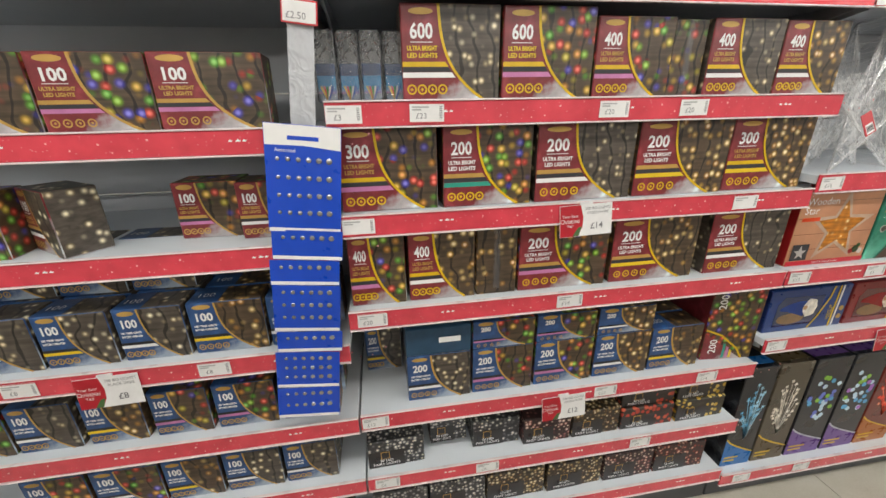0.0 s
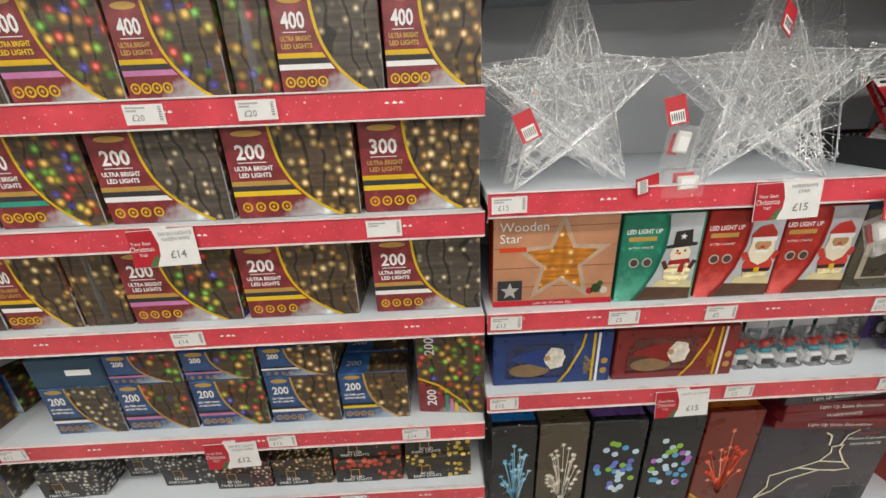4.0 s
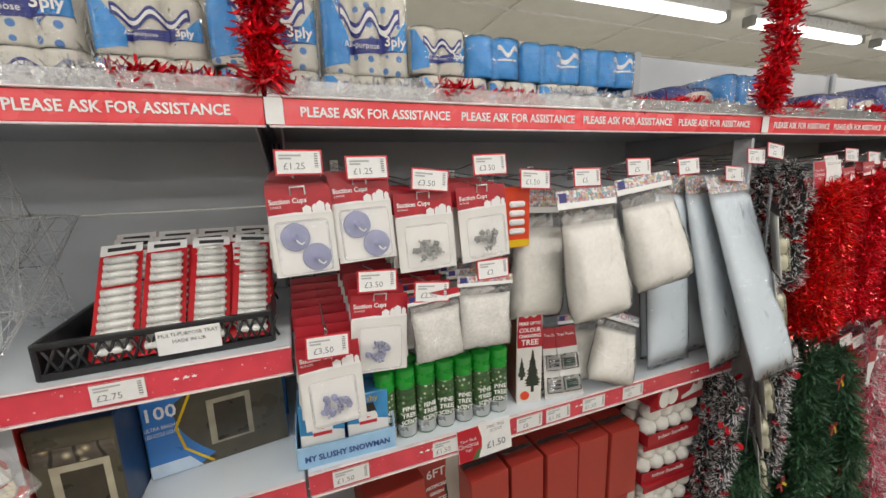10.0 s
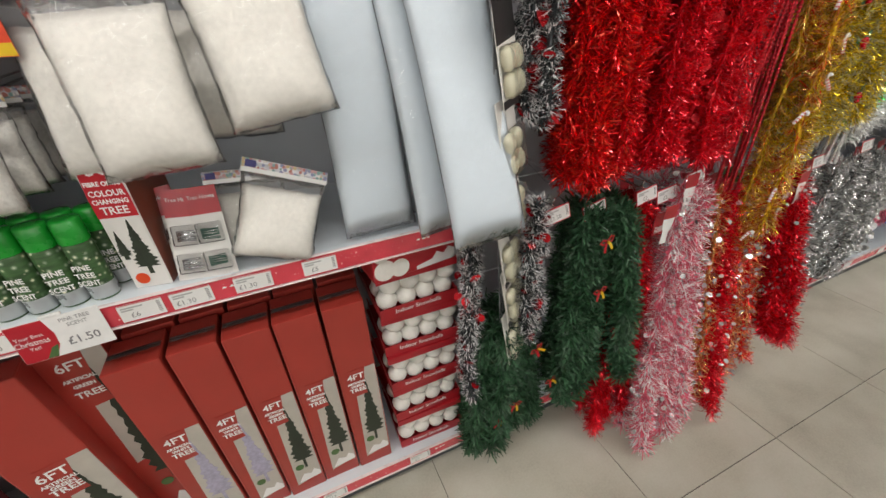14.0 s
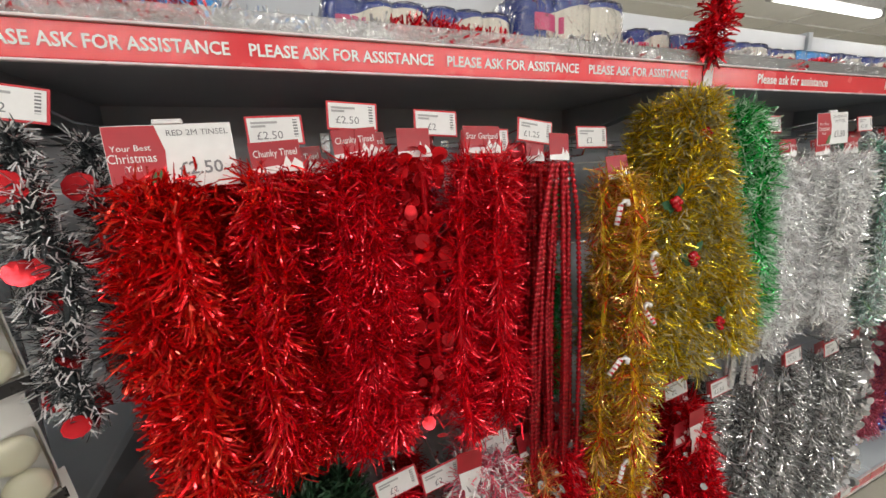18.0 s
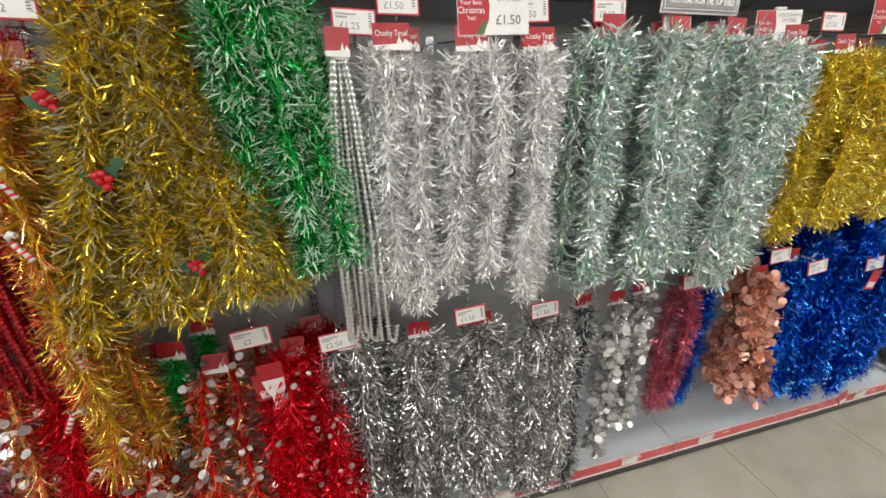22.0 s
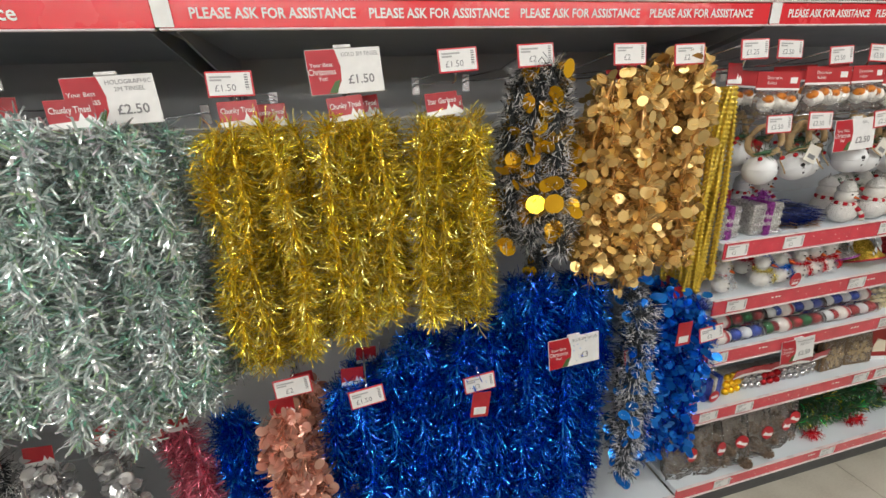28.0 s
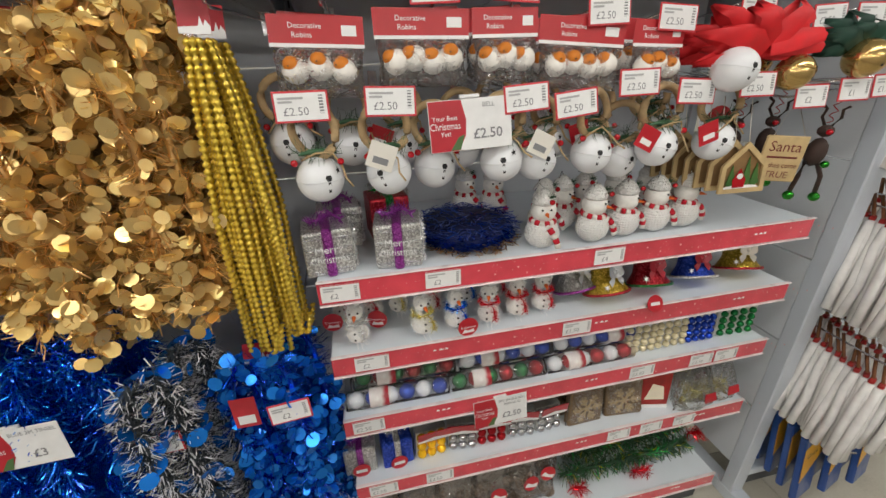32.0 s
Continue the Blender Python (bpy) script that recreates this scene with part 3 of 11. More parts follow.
NAVY = snowy("print_navy", rgb("2a4c7c"), rgb("a6b4c4"), split=(0.0, 0.22), height=0.13, slope=5.0, mottle=0.8)
BLACKC = plain("print_black", (0.022, 0.02, 0.02), 0.3, var=0.25, scale=20, coat=0.3)
YELLOWB = plain("print_yellow", rgb("e3c42a"), 0.35, var=0.06)
RAINBOW = plain("print_rainbow", rgb("c87fb0"), 0.35, var=0.3, scale=18)
TEALB = plain("print_teal", rgb("2f9a86"), 0.35, var=0.1)


def curve_u(v):
    """Where the gold line stands across the front, from top (0) to foot (1)."""
    return 0.37 + 0.06 * v + 0.42 * v ** 3.2


def carton(w, h, d, front, side, bevel=0.0025):
    bm = block(-w / 2, w / 2, 0, d, 0, h, bevel)
    for f in bm.faces:
        f.material_index = 0 if f.normal.y < -0.5 or f.normal.z < -0.5 else 1
    return tomesh(bm, "carton", [front, side])


def ring_plate(r0, r1, n=14):
    """A thin printed ring with a filled dot in it."""
    bm = bmesh.new()
    a = [bm.verts.new((r0 * math.cos(2 * math.pi * i / n), -0.0006, r0 * math.sin(2 * math.pi * i / n))) for i in range(n)]
    b = [bm.verts.new((r1 * math.cos(2 * math.pi * i / n), -0.0006, r1 * math.sin(2 * math.pi * i / n))) for i in range(n)]
    for i in range(n):
        bm.faces.new((a[i], a[(i + 1) % n], b[(i + 1) % n], b[i]))
    bm.faces.new([bm.verts.new((x, -0.0006, z)) for x, z in star_pts(0, 0, r1 * 0.6, 0.5, 4)])
    return bm


def light_box(x0, x1, z, h, num, pic, brand="maroon", band=WHITE, d=0.10, yf=0.03, rz=0.0, cap=True, lab=""):
    w = x1 - x0 - 0.003
    front = {"maroon": MAROON, "navy": NAVY}[brand]
    what = {"print_multi": "multicoloured", "print_warm": "warm white", "print_cool": "bright white"}[pic.name]
    ob = thing("light_box", pose((x0 + x1) / 2, yf, z + 0.0005, 0, 0, rz), lab or f"{brand} and brown carton of {num} {what} string lights", "light box", "boxed string lights")
    part("carton", carton(w, h, d, front, pic), None, ob)
    X = lambda u: -w / 2 + u * w
    vs = [i / 12 for i in range(13)]
    pts = [(X(curve_u(v)), h * (1 - v)) for v in vs]
    pts[0], pts[-1] = (pts[0][0], h - 0.001), (pts[-1][0], 0.001)
    part("picture", plate(pts + [(w / 2 - 0.001, 0.001), (w / 2 - 0.001, h - 0.001)], 0), pic, ob)
    part("gold_band", ribbon(pts, 0.0055 if h > 0.14 else 0.004, -0.0006), GOLDINK if h > 0.16 else BRASSINK, ob)
    bw = [(X(0.0) + 0.001, h * 0.31), (X(curve_u(0.66)) - 0.004, h * 0.31), (X(curve_u(0.72)) - 0.004, h * 0.255), (X(0) + 0.001, h * 0.255)]
    part("colour_band", plate(bw, -0.0001), band, ob)
    bw = [(X(0.0) + 0.001, h * 0.365), (X(curve_u(0.6)) - 0.004, h * 0.365), (X(curve_u(0.655)) - 0.004, h * 0.315), (X(0) + 0.001, h * 0.315)]
    part("dark_band", plate(bw, -0.0001), INK if brand == "maroon" else BLACKC, ob)
    if brand == "maroon":
        bw = [(X(0.0) + 0.001, h * 0.42), (X(curve_u(0.53)) - 0.004, h * 0.42), (X(curve_u(0.6)) - 0.004, h * 0.369), (X(0) + 0.001, h * 0.369)]
        part("energy_band", plate(bw, -0.0001), GOLDINK if num > 200 else BRASSINK, ob)
        part("underline", plate([(X(0.09), h * 0.615), (X(0.31), h * 0.615), (X(0.31), h * 0.623), (X(0.09), h * 0.623)], -0.0001), WHITE, ob)
    part("number_print", text_mesh(str(num), h * 0.215, WHITE, w * 0.225, bold=0.0010), None, ob, m=pose(X(0.20), -0.0012, h * 0.72))
    part("emblem", plate([(X(0.20) + 0.024 * math.cos(a * math.pi / 8) * (w / 0.2), h * 0.92 + 0.006 * math.sin(a * math.pi / 8)) for a in range(16)], -0.0001), BRASSINK, ob)
    if cap:
        words = ("ULTRA BRIGHT", "LED LIGHTS") if brand == "maroon" else ("LED TIMER LIGHTS", "BATTERY OPERATED")
        ink = {200: WHITE, 600: YELLOWB, 400: BRASSINK, 300: BRASSINK, 100: BRASSINK}[num] if brand == "maroon" else WHITE
        for i, s in enumerate(words):
            part("caption_print", text_mesh(s, h * (0.066 if brand == "maroon" else 0.05), ink, w * 0.30, bold=0.0004), None, ob, m=pose(X(0.205), -0.0012, h * (0.555 - 0.072 * i)))
    ico = cached(("ico", round(h, 2)), lambda: tomesh(ring_plate(h * 0.056, h * 0.038), "badge", GOLDINK if h > 0.15 else BRASSINK))
    for i in range(4):
        part("badge", ico, None, ob, m=pose(X(0.09 + 0.105 * i), -0.0001, h * 0.13))
    if brand == "navy":
        tp = part("lid_print", block(-w / 2 + 0.001, -w / 2 + w * 0.42, 0.001, d - 0.001, h, h + 0.0006), NAVY, ob)
        part("number_print", text_mesh(str(num), 0.028, WHITE, w * 0.3), None, tp, m=pose(X(0.20), d * 0.45, h + 0.001, -90, 0, 0))
    return ob


def side_box(x0, x1, z, h, pic, d=0.10, yf=0.03, lab="brown carton of string lights turned end-on"):
    ob = thing("light_box", pose((x0 + x1) / 2, yf, z + 0.0005), lab, "light box", "boxed string lights")
    part("carton", carton(x1 - x0 - 0.003, h, d, pic, pic), None, ob)
    part("tape", block(-0.008, 0.008, -0.0006, 0.0002, h * 0.08, h - 0.001), clear_film("tape_film", alpha=0.07, rough=0.2, wrinkle=0.2), ob)
    return ob


def behind(ob, dy, dz=0.0, dx=0.0):
    """The same box again in the row behind; where only its top can be seen, without the print on its front."""
    m = ob.matrix_basis.copy()
    m.translation += Vector((dx, dy, dz))
    twin = copy_thing(ob, m)
    if not dz and 0.08 < dy < 0.3:
        for ch in list(twin.children):
            if ch.name.split(".")[0] not in ("carton", "lid_print", "tape", "flap_line"):
                for sub in list(ch.children_recursive):
                    bpy.data.objects.remove(sub)
                bpy.data.objects.remove(ch)
    return twin


ZB = LEVELS["B"]
# bay B, from the top down
for x0, x1, n, p, bnd, hh in ((0.163, 0.373, 600, COOL, WHITE, 0.182), (0.377, 0.587, 600, MULTI, RAINBOW, 0.182), (0.590, 0.778, 400, MULTI, RAINBOW, 0.166), (0.873, 1.064, 400, COOL, WHITE, 0.166), (1.067, 1.246, 400, WARM, WHITE, 0.164)):
    light_box(x0, x1, ZB[5], hh, n, p, band=bnd, d=0.12, yf=0.025)
side_box(0.781, 0.870, ZB[5], 0.164, MULTI, 0.16, 0.035)
for x0, x1, n, p, bnd in ((0.012, 0.236, 300, MULTI, RAINBOW), (0.246, 0.462, 200, MULTI, TEALB), (0.472, 0.726, 200, COOL, WHITE), (0.734, 0.992, 200, WARM, YELLOWB), (0.998, 1.243, 300, WARM, YELLOWB)):
    behind(light_box(x0, x1, ZB[4], 0.186, n, p, band=bnd, yf=0.03 if n == 200 else 0.035), 0.105)
for x0, x1, n, p, bnd in ((0.012, 0.150, 400, MULTI, RAINBOW), (0.156, 0.326, 400, WARM, WHITE), (0.442, 0.692, 200, MULTI, RAINBOW), (0.704, 0.960, 200, WARM, YELLOWB), (0.998, 1.243, 200, COOL, WHITE)):
    behind(light_box(x0, x1, ZB[3], 0.182, n, p, band=bnd), 0.105)
side_box(0.329, 0.438, ZB[3], 0.184, WARM, 0.15)
for x0, x1, p, bnd, two in ((0.137, 0.318, COOL, WHITE, 0), (0.322, 0.503, MULTI, RAINBOW, 1), (0.508, 0.690, MULTI, RAINBOW, 1), (0.696, 0.876, WARM, WHITE, 1), (0.880, 1.056, WARM, YELLOWB, 0)):
    ob = light_box(x0, x1, ZB[2], 0.148, 200, p, "navy", bnd, 0.085)
    behind(ob, 0.09), behind(ob, 0.18)
    if two:
        top = light_box(x0, x1, ZB[2] + 0.1495, 0.085, 200, p, "navy", bnd, 0.14, cap=False, lab="navy carton of 200 string lights lying flat on another")
        behind(top, 0.145)
light_box(0.020, 0.132, ZB[2], 0.148, 200, COOL, "navy", YELLOWB, 0.085, 0.19)
ob = thing("light_box", pose(0.228, 0.03, ZB[2] + 0.1495), "navy carton lying on its back on top of another", "light box", "boxed string lights")
part("carton", block(-0.09, 0.09, 0, 0.14, 0, 0.085, 0.003), plain("navy_card", rgb("2b4a63"), 0.35, var=0.2), ob)
part("barcode", cached("barc", lambda: tomesh(join(plate([(-0.03, -0.008), (0.03, -0.008), (0.03, 0.008), (-0.03, 0.008)], 0)), "barcode", WHITE)), None, ob, m=pose(0.03, -0.0006, 0.045))
# the tall maroon carton stood on its side
ob = thing("light_box", pose(1.165, 0.035, ZB[2] + 0.0005, 0, 0, -6), "maroon carton of 200 multicoloured lights stood on end", "light box", "boxed string lights")
part("carton", carton(0.172, 0.252, 0.19, MULTI, MAROON), None, ob)
part("maroon_print", plate([(-0.085, 0.001), (0.05, 0.001), (-0.085, 0.10)], 0), MAROON, ob)
part("gold_band", ribbon([(-0.085, 0.112), (-0.03, 0.09), (0.03, 0.04), (0.055, 0.002)], 0.006, -0.0006), GOLDINK, ob)
part("number_print", text_mesh("200", 0.035, WHITE, bold=0.0006), None, ob, m=pose(-0.05, -0.0012, 0.05, 0, -90, 0))
part("number_print", text_mesh("200", 0.035, WHITE, bold=0.0006), None, ob, m=pose(-0.05, -0.0012, 0.21, 0, -90, 0))
for i, c in enumerate((TEALB, RAINBOW, YELLOWB)):
    part("colour_band", plate([(-0.015 + 0.012 * i, 0.005), (-0.007 + 0.012 * i, 0.005), (-0.007 + 0.012 * i, 0.055 - 0.012 * i), (-0.015 + 0.012 * i, 0.06 - 0.012 * i)], -0.0002), c, ob)


def fairy_box(x0, x1, z, h, pic, d=0.10, yf=0.03, stack=0):
    w = x1 - x0 - 0.004
    tint = {"print_silver": "silver", "print_gold": "gold", "print_rose": "rose", "print_red": "red", "print_red_dot": "red dotted", "print_gold_dot": "gold dotted"}[pic.name]
    ob = thing("fairy_light_box", pose((x0 + x1) / 2, yf, z + 0.0005, 0, 0, random.uniform(-2, 2)), f"black carton of fairy lights with {tint} bead picture", "light box", "boxed fairy lights")
    part("carton", carton(w, h, d, pic, pic), None, ob)
    part("black_panel", plate([(-w / 2 + 0.001, 0.001), (w * 0.14, 0.001), (w * 0.14, h * 0.6), (w * 0.08, h * 0.62), (-w / 2 + 0.001, h * 0.62)], 0), BLACKC, ob)
    fr = part("emblem", plate([(-0.013, -0.013), (0.013, -0.013), (0.013, 0.013), (-0.013, 0.013)], 0), BRASSINK, ob, m=pose(-w * 0.2, -0.0007, h * 0.46))
    part("emblem_core", plate([(-0.011, -0.011), (0.011, -0.011), (0.011, 0.011), (-0.011, 0.011)], -0.0007), BLACKC, fr)
    for i, s in enumerate(("50 LED", "FAIRY LIGHTS")):
        part("caption_print", text_mesh(s, 0.013, WHITE, w * 0.5, bold=0.0002), None, ob, m=pose(-w * 0.18, -0.0012, h * (0.26 - 0.13 * i)))
    behind(ob, d + 0.006)
    for k in range(stack):
        behind(ob, 0.01, h + 0.001)
    return ob


for i, (x0, x1, p, dy) in enumerate(((-0.0 + 0.006, 0.178, SILV, 0), (0.200, 0.322, SILV, 0.06), (0.330, 0.486, SILV, 0.02), (0.490, 0.650, ROSEP, 0), (0.654, 0.822, GOLDP, 0), (0.826, 1.02, REDDOT, 0), (1.028, 1.215, GOLDDOT, 0))):
    fairy_box(x0, x1, ZB[1], 0.10 if i < 5 else 0.082, p, yf=0.03 + dy, stack=1 if i > 4 else 0)
for x0, x1, p in ((0.006, 0.182, SILV), (0.186, 0.372, SILV), (0.376, 0.580, GOLDP), (0.586, 0.79, GOLDP), (0.796, 0.985, ROSEP), (0.990, 1.188, REDP)):
    fairy_box(x0, x1, ZB[0], 0.115, p)

# four slim packs of small lights on the top of bay B
for i in range(4):
    ob = thing("light_pack", pose(0.010 + i * 0.046, 0.03 + 0.008 * (i % 2), ZB[5] + 0.0005), "slim clear pack of small lights on a navy card", "light pack", "slim packs of small lights")
    part("card", block(-0.019, 0.019, 0.006, 0.016, 0, 0.075, 0.002), NAVY, ob)
    part("rainbow_print", plate([(-0.018, 0.018), (0.018, 0.018), (0.018, 0.052), (-0.018, 0.052)], 0.006), snowy("print_rainbow_fan", rgb("3f9ad0"), rgb("d84a8c"), height=0.05), ob)
    for k in range(5):
        part("bulb_print", ribbon([(0, 0.004), ((k - 2) * 0.006, 0.032)], 0.0035, 0.0052), plain(f"bulb_{k}", [rgb("e8c030"), rgb("e05020"), rgb("50b040"), rgb("f0f0e0"), rgb("4060c0")][k], 0.4), ob)
    part("film_bag", block(-0.0215, 0.0215, 0, 0.024, 0, 0.135, 0.005), FILM, ob)

# bay A
ZA = LEVELS["A"]
for x0, x1 in ((-0.70, -0.522), (-0.512, -0.318), (-0.312, -0.108)):
    light_box(x0, x1, ZA[5], 0.142, 100, MULTI, band=RAINBOW, d=0.10, yf=0.03, rz=4)
light_box(-0.366, -0.222, ZA[4], 0.132, 100, MULTI, band=RAINBOW, d=0.10, yf=0.10)
light_box(-0.222, -0.085, ZA[4], 0.132, 100, MULTI, band=WHITE, d=0.10, yf=0.07)
light_box(-0.80, -0.66, ZA[4], 0.14, 100, MULTI, band=WHITE, d=0.09, yf=0.03)
light_box(-0.675, -0.535, ZA[4], 0.14, 100, COOL, band=WHITE, d=0.09, yf=0.05, rz=-38)
for i, (x0, x1) in enumerate(((-0.86, -0.69), (-0.686, -0.533), (-0.524, -0.376), (-0.368, -0.197), (-0.192, -0.03))):
    ob = light_box(x0, x1, ZA[3], 0.136, 100, WARM if i in (3, 4) else COOL, "navy", YELLOWB if i in (1, 3) else WHITE, 0.085)
    behind(ob, 0.09, dx=0.01), behind(ob, 0.18, dx=-0.01)
    if i in (0, 1, 2):
        behind(ob, 0.10, 0.137)
for i, (x0, x1) in enumerate(((-0.98, -0.83), (-0.824, -0.682), (-0.668, -0.531), (-0.514, -0.375), (-0.364, -0.21), (-0.20, -0.05))):
    ob = light_box(x0, x1, ZA[2], 0.135, 100, (MULTI, COOL, WARM, MULTI, MULTI, MULTI)[i], "navy", (RAINBOW, WHITE, YELLOWB, RAINBOW, RAINBOW, WHITE)[i], 0.085)
    behind(ob, 0.09, dx=0.008), behind(ob, 0.18)
for i, (x0, x1) in enumerate(((-0.87, -0.72), (-0.712, -0.543), (-0.538, -0.393), (-0.386, -0.232), (-0.226, -0.078))):
    ob = light_box(x0, x1, ZA[1], 0.135, 100, (MULTI, MULTI, WARM, COOL, COOL)[i], "navy", (RAINBOW, WHITE, YELLOWB, WHITE, WHITE)[i], 0.085)
    behind(ob, 0.09)
for i in range(6):
    ob = light_box(-0.98 + 0.155 * i, -0.83 + 0.155 * i, ZA[0], 0.135, 100, (COOL, WARM)[i % 2], "navy", WHITE, 0.085)

# strip of coin-cell cards clipped at the joint of bays A and B
BLUE = plain("card_blue", rgb("1348c0"), 0.32, var=0.06, coat=0.4)
CELL = plain("coin_cell", rgb("b8bcc4"), 0.25, 0.9, var=0.1)
cs = thing("battery_strip", pose(-0.04, -0.014, 1.405, 0, 6.2, 0), "clip strip with blue cards of silver coin cells", "battery display")
part("clip_strip", block(-0.024, 0.024, 0.004, 0.007, -0.70, 0.235, 0.001), clear_film("strip_plastic", (0.75, 0.78, 0.82), 0.55, 0.2, 0.2), cs)
tg = part("price_tag", block(-0.032, 0.032, 0.0, 0.0025, 0.175, 0.215, 0.001), REDINK, cs, m=pose(0, -0.004, 0))
part("tag_face", plate([(-0.029, 0.178), (0.029, 0.178), (0.029, 0.212), (-0.029, 0.212)], -0.0002), CARD, tg)
part("price_print", text_mesh("£2.50", 0.016, GREYINK), None, tg, m=pose(-0.006, -0.0014, 0.188))
cellm = tomesh(lathe([(0.0052, 0), (0.0058, 0.001), (0.0058, 0.0022), (0.0045, 0.0028)], 12), "coin_cell", CELL)
zt = 0.0
for k, (hh, rows) in enumerate(((0.222, 4), (0.068, 1), (0.060, 1), (0.118, 3), (0.055, 1), (0.102, 3), (0.090, 2))):
    y = -0.004 - 0.0015 * k
    cd = part("cell_card", block(-0.074, 0.074, 0, 0.0012, -hh, 0, 0.0), BLUE, cs, m=pose(0.004 * math.sin(k * 2), y, zt, 0, 0, 0.6 * (-1) ** k))
    part("white_edge", plate([(-0.073, -hh + 0.001), (0.073, -hh + 0.001), (0.073, -hh + 0.009), (-0.073, -hh + 0.009)], 0.0), WHITE, cd)
    r0 = 0.0
    if k == 0:
        part("header", plate([(-0.073, -0.042), (0.0, -0.040), (0.073, -0.046), (0.073, -0.001), (-0.073, -0.001)], 0.0), WHITE, cd)
        part("logo", block(-0.03, 0.03, -0.001, 0.0, -0.030, -0.022), BLUE, cd)
        part("caption_print", text_mesh("Assorted", 0.011, WHITE), None, cd, m=pose(-0.035, -0.0012, -0.051))
        r0 = 0.052
    for r in range(rows):
        z = -r0 - 0.016 - r * (hh - r0 - 0.022) / max(rows, 1)
        for c in range(6):
            part("coin_cell", cellm, None, cd, m=pose(-0.05 + 0.02 * c, 0, z, 90, 0, 0) @ Matrix.Diagonal((0.75 + 0.07 * c, 0.75 + 0.07 * c, 1, 1)))
    zt -= hh + 0.001 if k else hh - 0.004

# ---------------------------------------------------------------- bay C
ZC = LEVELS["C"]
WIRE = plain("silver_wire", (0.72, 0.73, 0.75), 0.3, 0.8, var=0.1)
THREAD = foil("silver_thread", (0.84, 0.85, 0.86), 0.34, 0.25, metal=0.5)
SPARK = plain("clear_bead", (0.95, 0.95, 0.95), 0.14, 0.35, var=0.02)
TAGRED = plain("tag_red", rgb("b8202c"), 0.35, var=0.1)


def strands(segs, r):
    """Many straight thin threads, three-sided, from pairs of ends."""
    V, F = [], []
    for a, b in segs:
        a, b = Vector(a), Vector(b)
        d = (b - a).normalized()
        u = d.cross(Vector((0.3, 0.9, 0.2))).normalized() * r
        w = d.cross(u).normalized() * r
        n = len(V)
        for p in (a, b):
            V += [p + u, p - 0.5 * u + 0.87 * w, p - 0.5 * u - 0.87 * w]
        F += [(n, n + 1, n + 4, n + 3), (n + 1, n + 2, n + 5, n + 4), (n + 2, n, n + 3, n + 5)]
    me = bpy.data.meshes.new("threads")
    me.from_pydata(V, [], F)
    return me


def wire_star(m, R=0.19, dep=0.06, seed=1, threads=600):
    rnd = random.Random(seed)
    ob = thing("wireframe_star", m, "large silver wire star wound with glittering white thread", "star decoration", "wireframe stars")
    out = star_pts(0, 0, R, 0.45)
    zoff = -out[6][1]
    for y in (0, dep):
        part("outline", tube([(x, y, z + zoff) for x, z in out], 0.0016, 5, True), WIRE, ob)
    for x, z in out:
        part("spoke", tube([(x, 0, z + zoff), (x, dep, z + zoff)], 0.0016, 5), WIRE, ob)
    segs = []

    def edge_pt():
        i = rnd.randrange(10)
        t = rnd.random()
        a, b = out[i], out[(i + 1) % 10]
        return i, a[0] + t * (b[0] - a[0]), a[1] + t * (b[1] - a[1]) + zoff

    def inside(x, z):
        c = False
        for (xa, za), (xb, zb) in zip(out, out[1:] + out[:1]):
            if (za > z) != (zb > z) and x < xa + (z - za) / (zb - za) * (xb - xa):
                c = not c
        return c

    tries = 0
    while len(segs) < threads * 0.45 and tries < 30000:
        tries += 1
        i, x, z = edge_pt()
        j, x2, z2 = edge_pt()
        if i == j or not all(inside(x + (x2 - x) * f, z + (z2 - z) * f - zoff) for f in (0.1, 0.3, 0.5, 0.7, 0.9)):
            continue
        y = rnd.choice((0, dep)) + rnd.uniform(-0.003, 0.003)
        segs.append(((x, y, z), (x2, y + rnd.uniform(-0.006, 0.006), z2)))
    for _ in range(int(threads * 0.22)):
        k = 2 * rnd.randrange(5)
        f, g = rnd.uniform(0.05, 1), rnd.uniform(-0.12, 0.12)
        t, l, r = out[k], out[k - 1], out[k + 1]
        f2 = min(1, max(0, f + g))
        y = rnd.choice((0, dep))
        segs.append(((t[0] + f * (l[0] - t[0]), y, t[1] + f * (l[1] - t[1]) + zoff), (t[0] + f2 * (r[0] - t[0]), y, t[1] + f2 * (r[1] - t[1]) + zoff)))
    for _ in range(70):
        i, x, z = edge_pt()
        segs.append(((x, 0, z), (x + rnd.uniform(-0.02, 0.02), dep, z + rnd.uniform(-0.02, 0.02))))
    tagged(part("thread", strands(segs, 0.00048), THREAD, ob), kind="stuff")
    bead = ball(0.0024, (0, 0, 0), 1)
    tri = [[v.index for v in f.verts] for f in bead.faces]
    shell = [v.co.copy() for v in bead.verts]
    bead.free()
    V, F = [], []
    for _ in range(560):
        a, b = segs[rnd.randrange(len(segs))]
        p = Vector(a).lerp(Vector(b), rnd.choice((0, 1, 1, rnd.random())))
        k = rnd.uniform(0.6, 1.15)
        F += [[len(V) + i for i in f] for f in tri]
        V += [p + q * k for q in shell]
    me = bpy.data.meshes.new("light_bead")
    me.from_pydata(V, [], F)
    me.polygons.foreach_set("use_smooth", [True] * len(F))
    tagged(part("light_bead", me, SPARK, ob, "tiny clear light beads"), kind="stuff")
    return ob


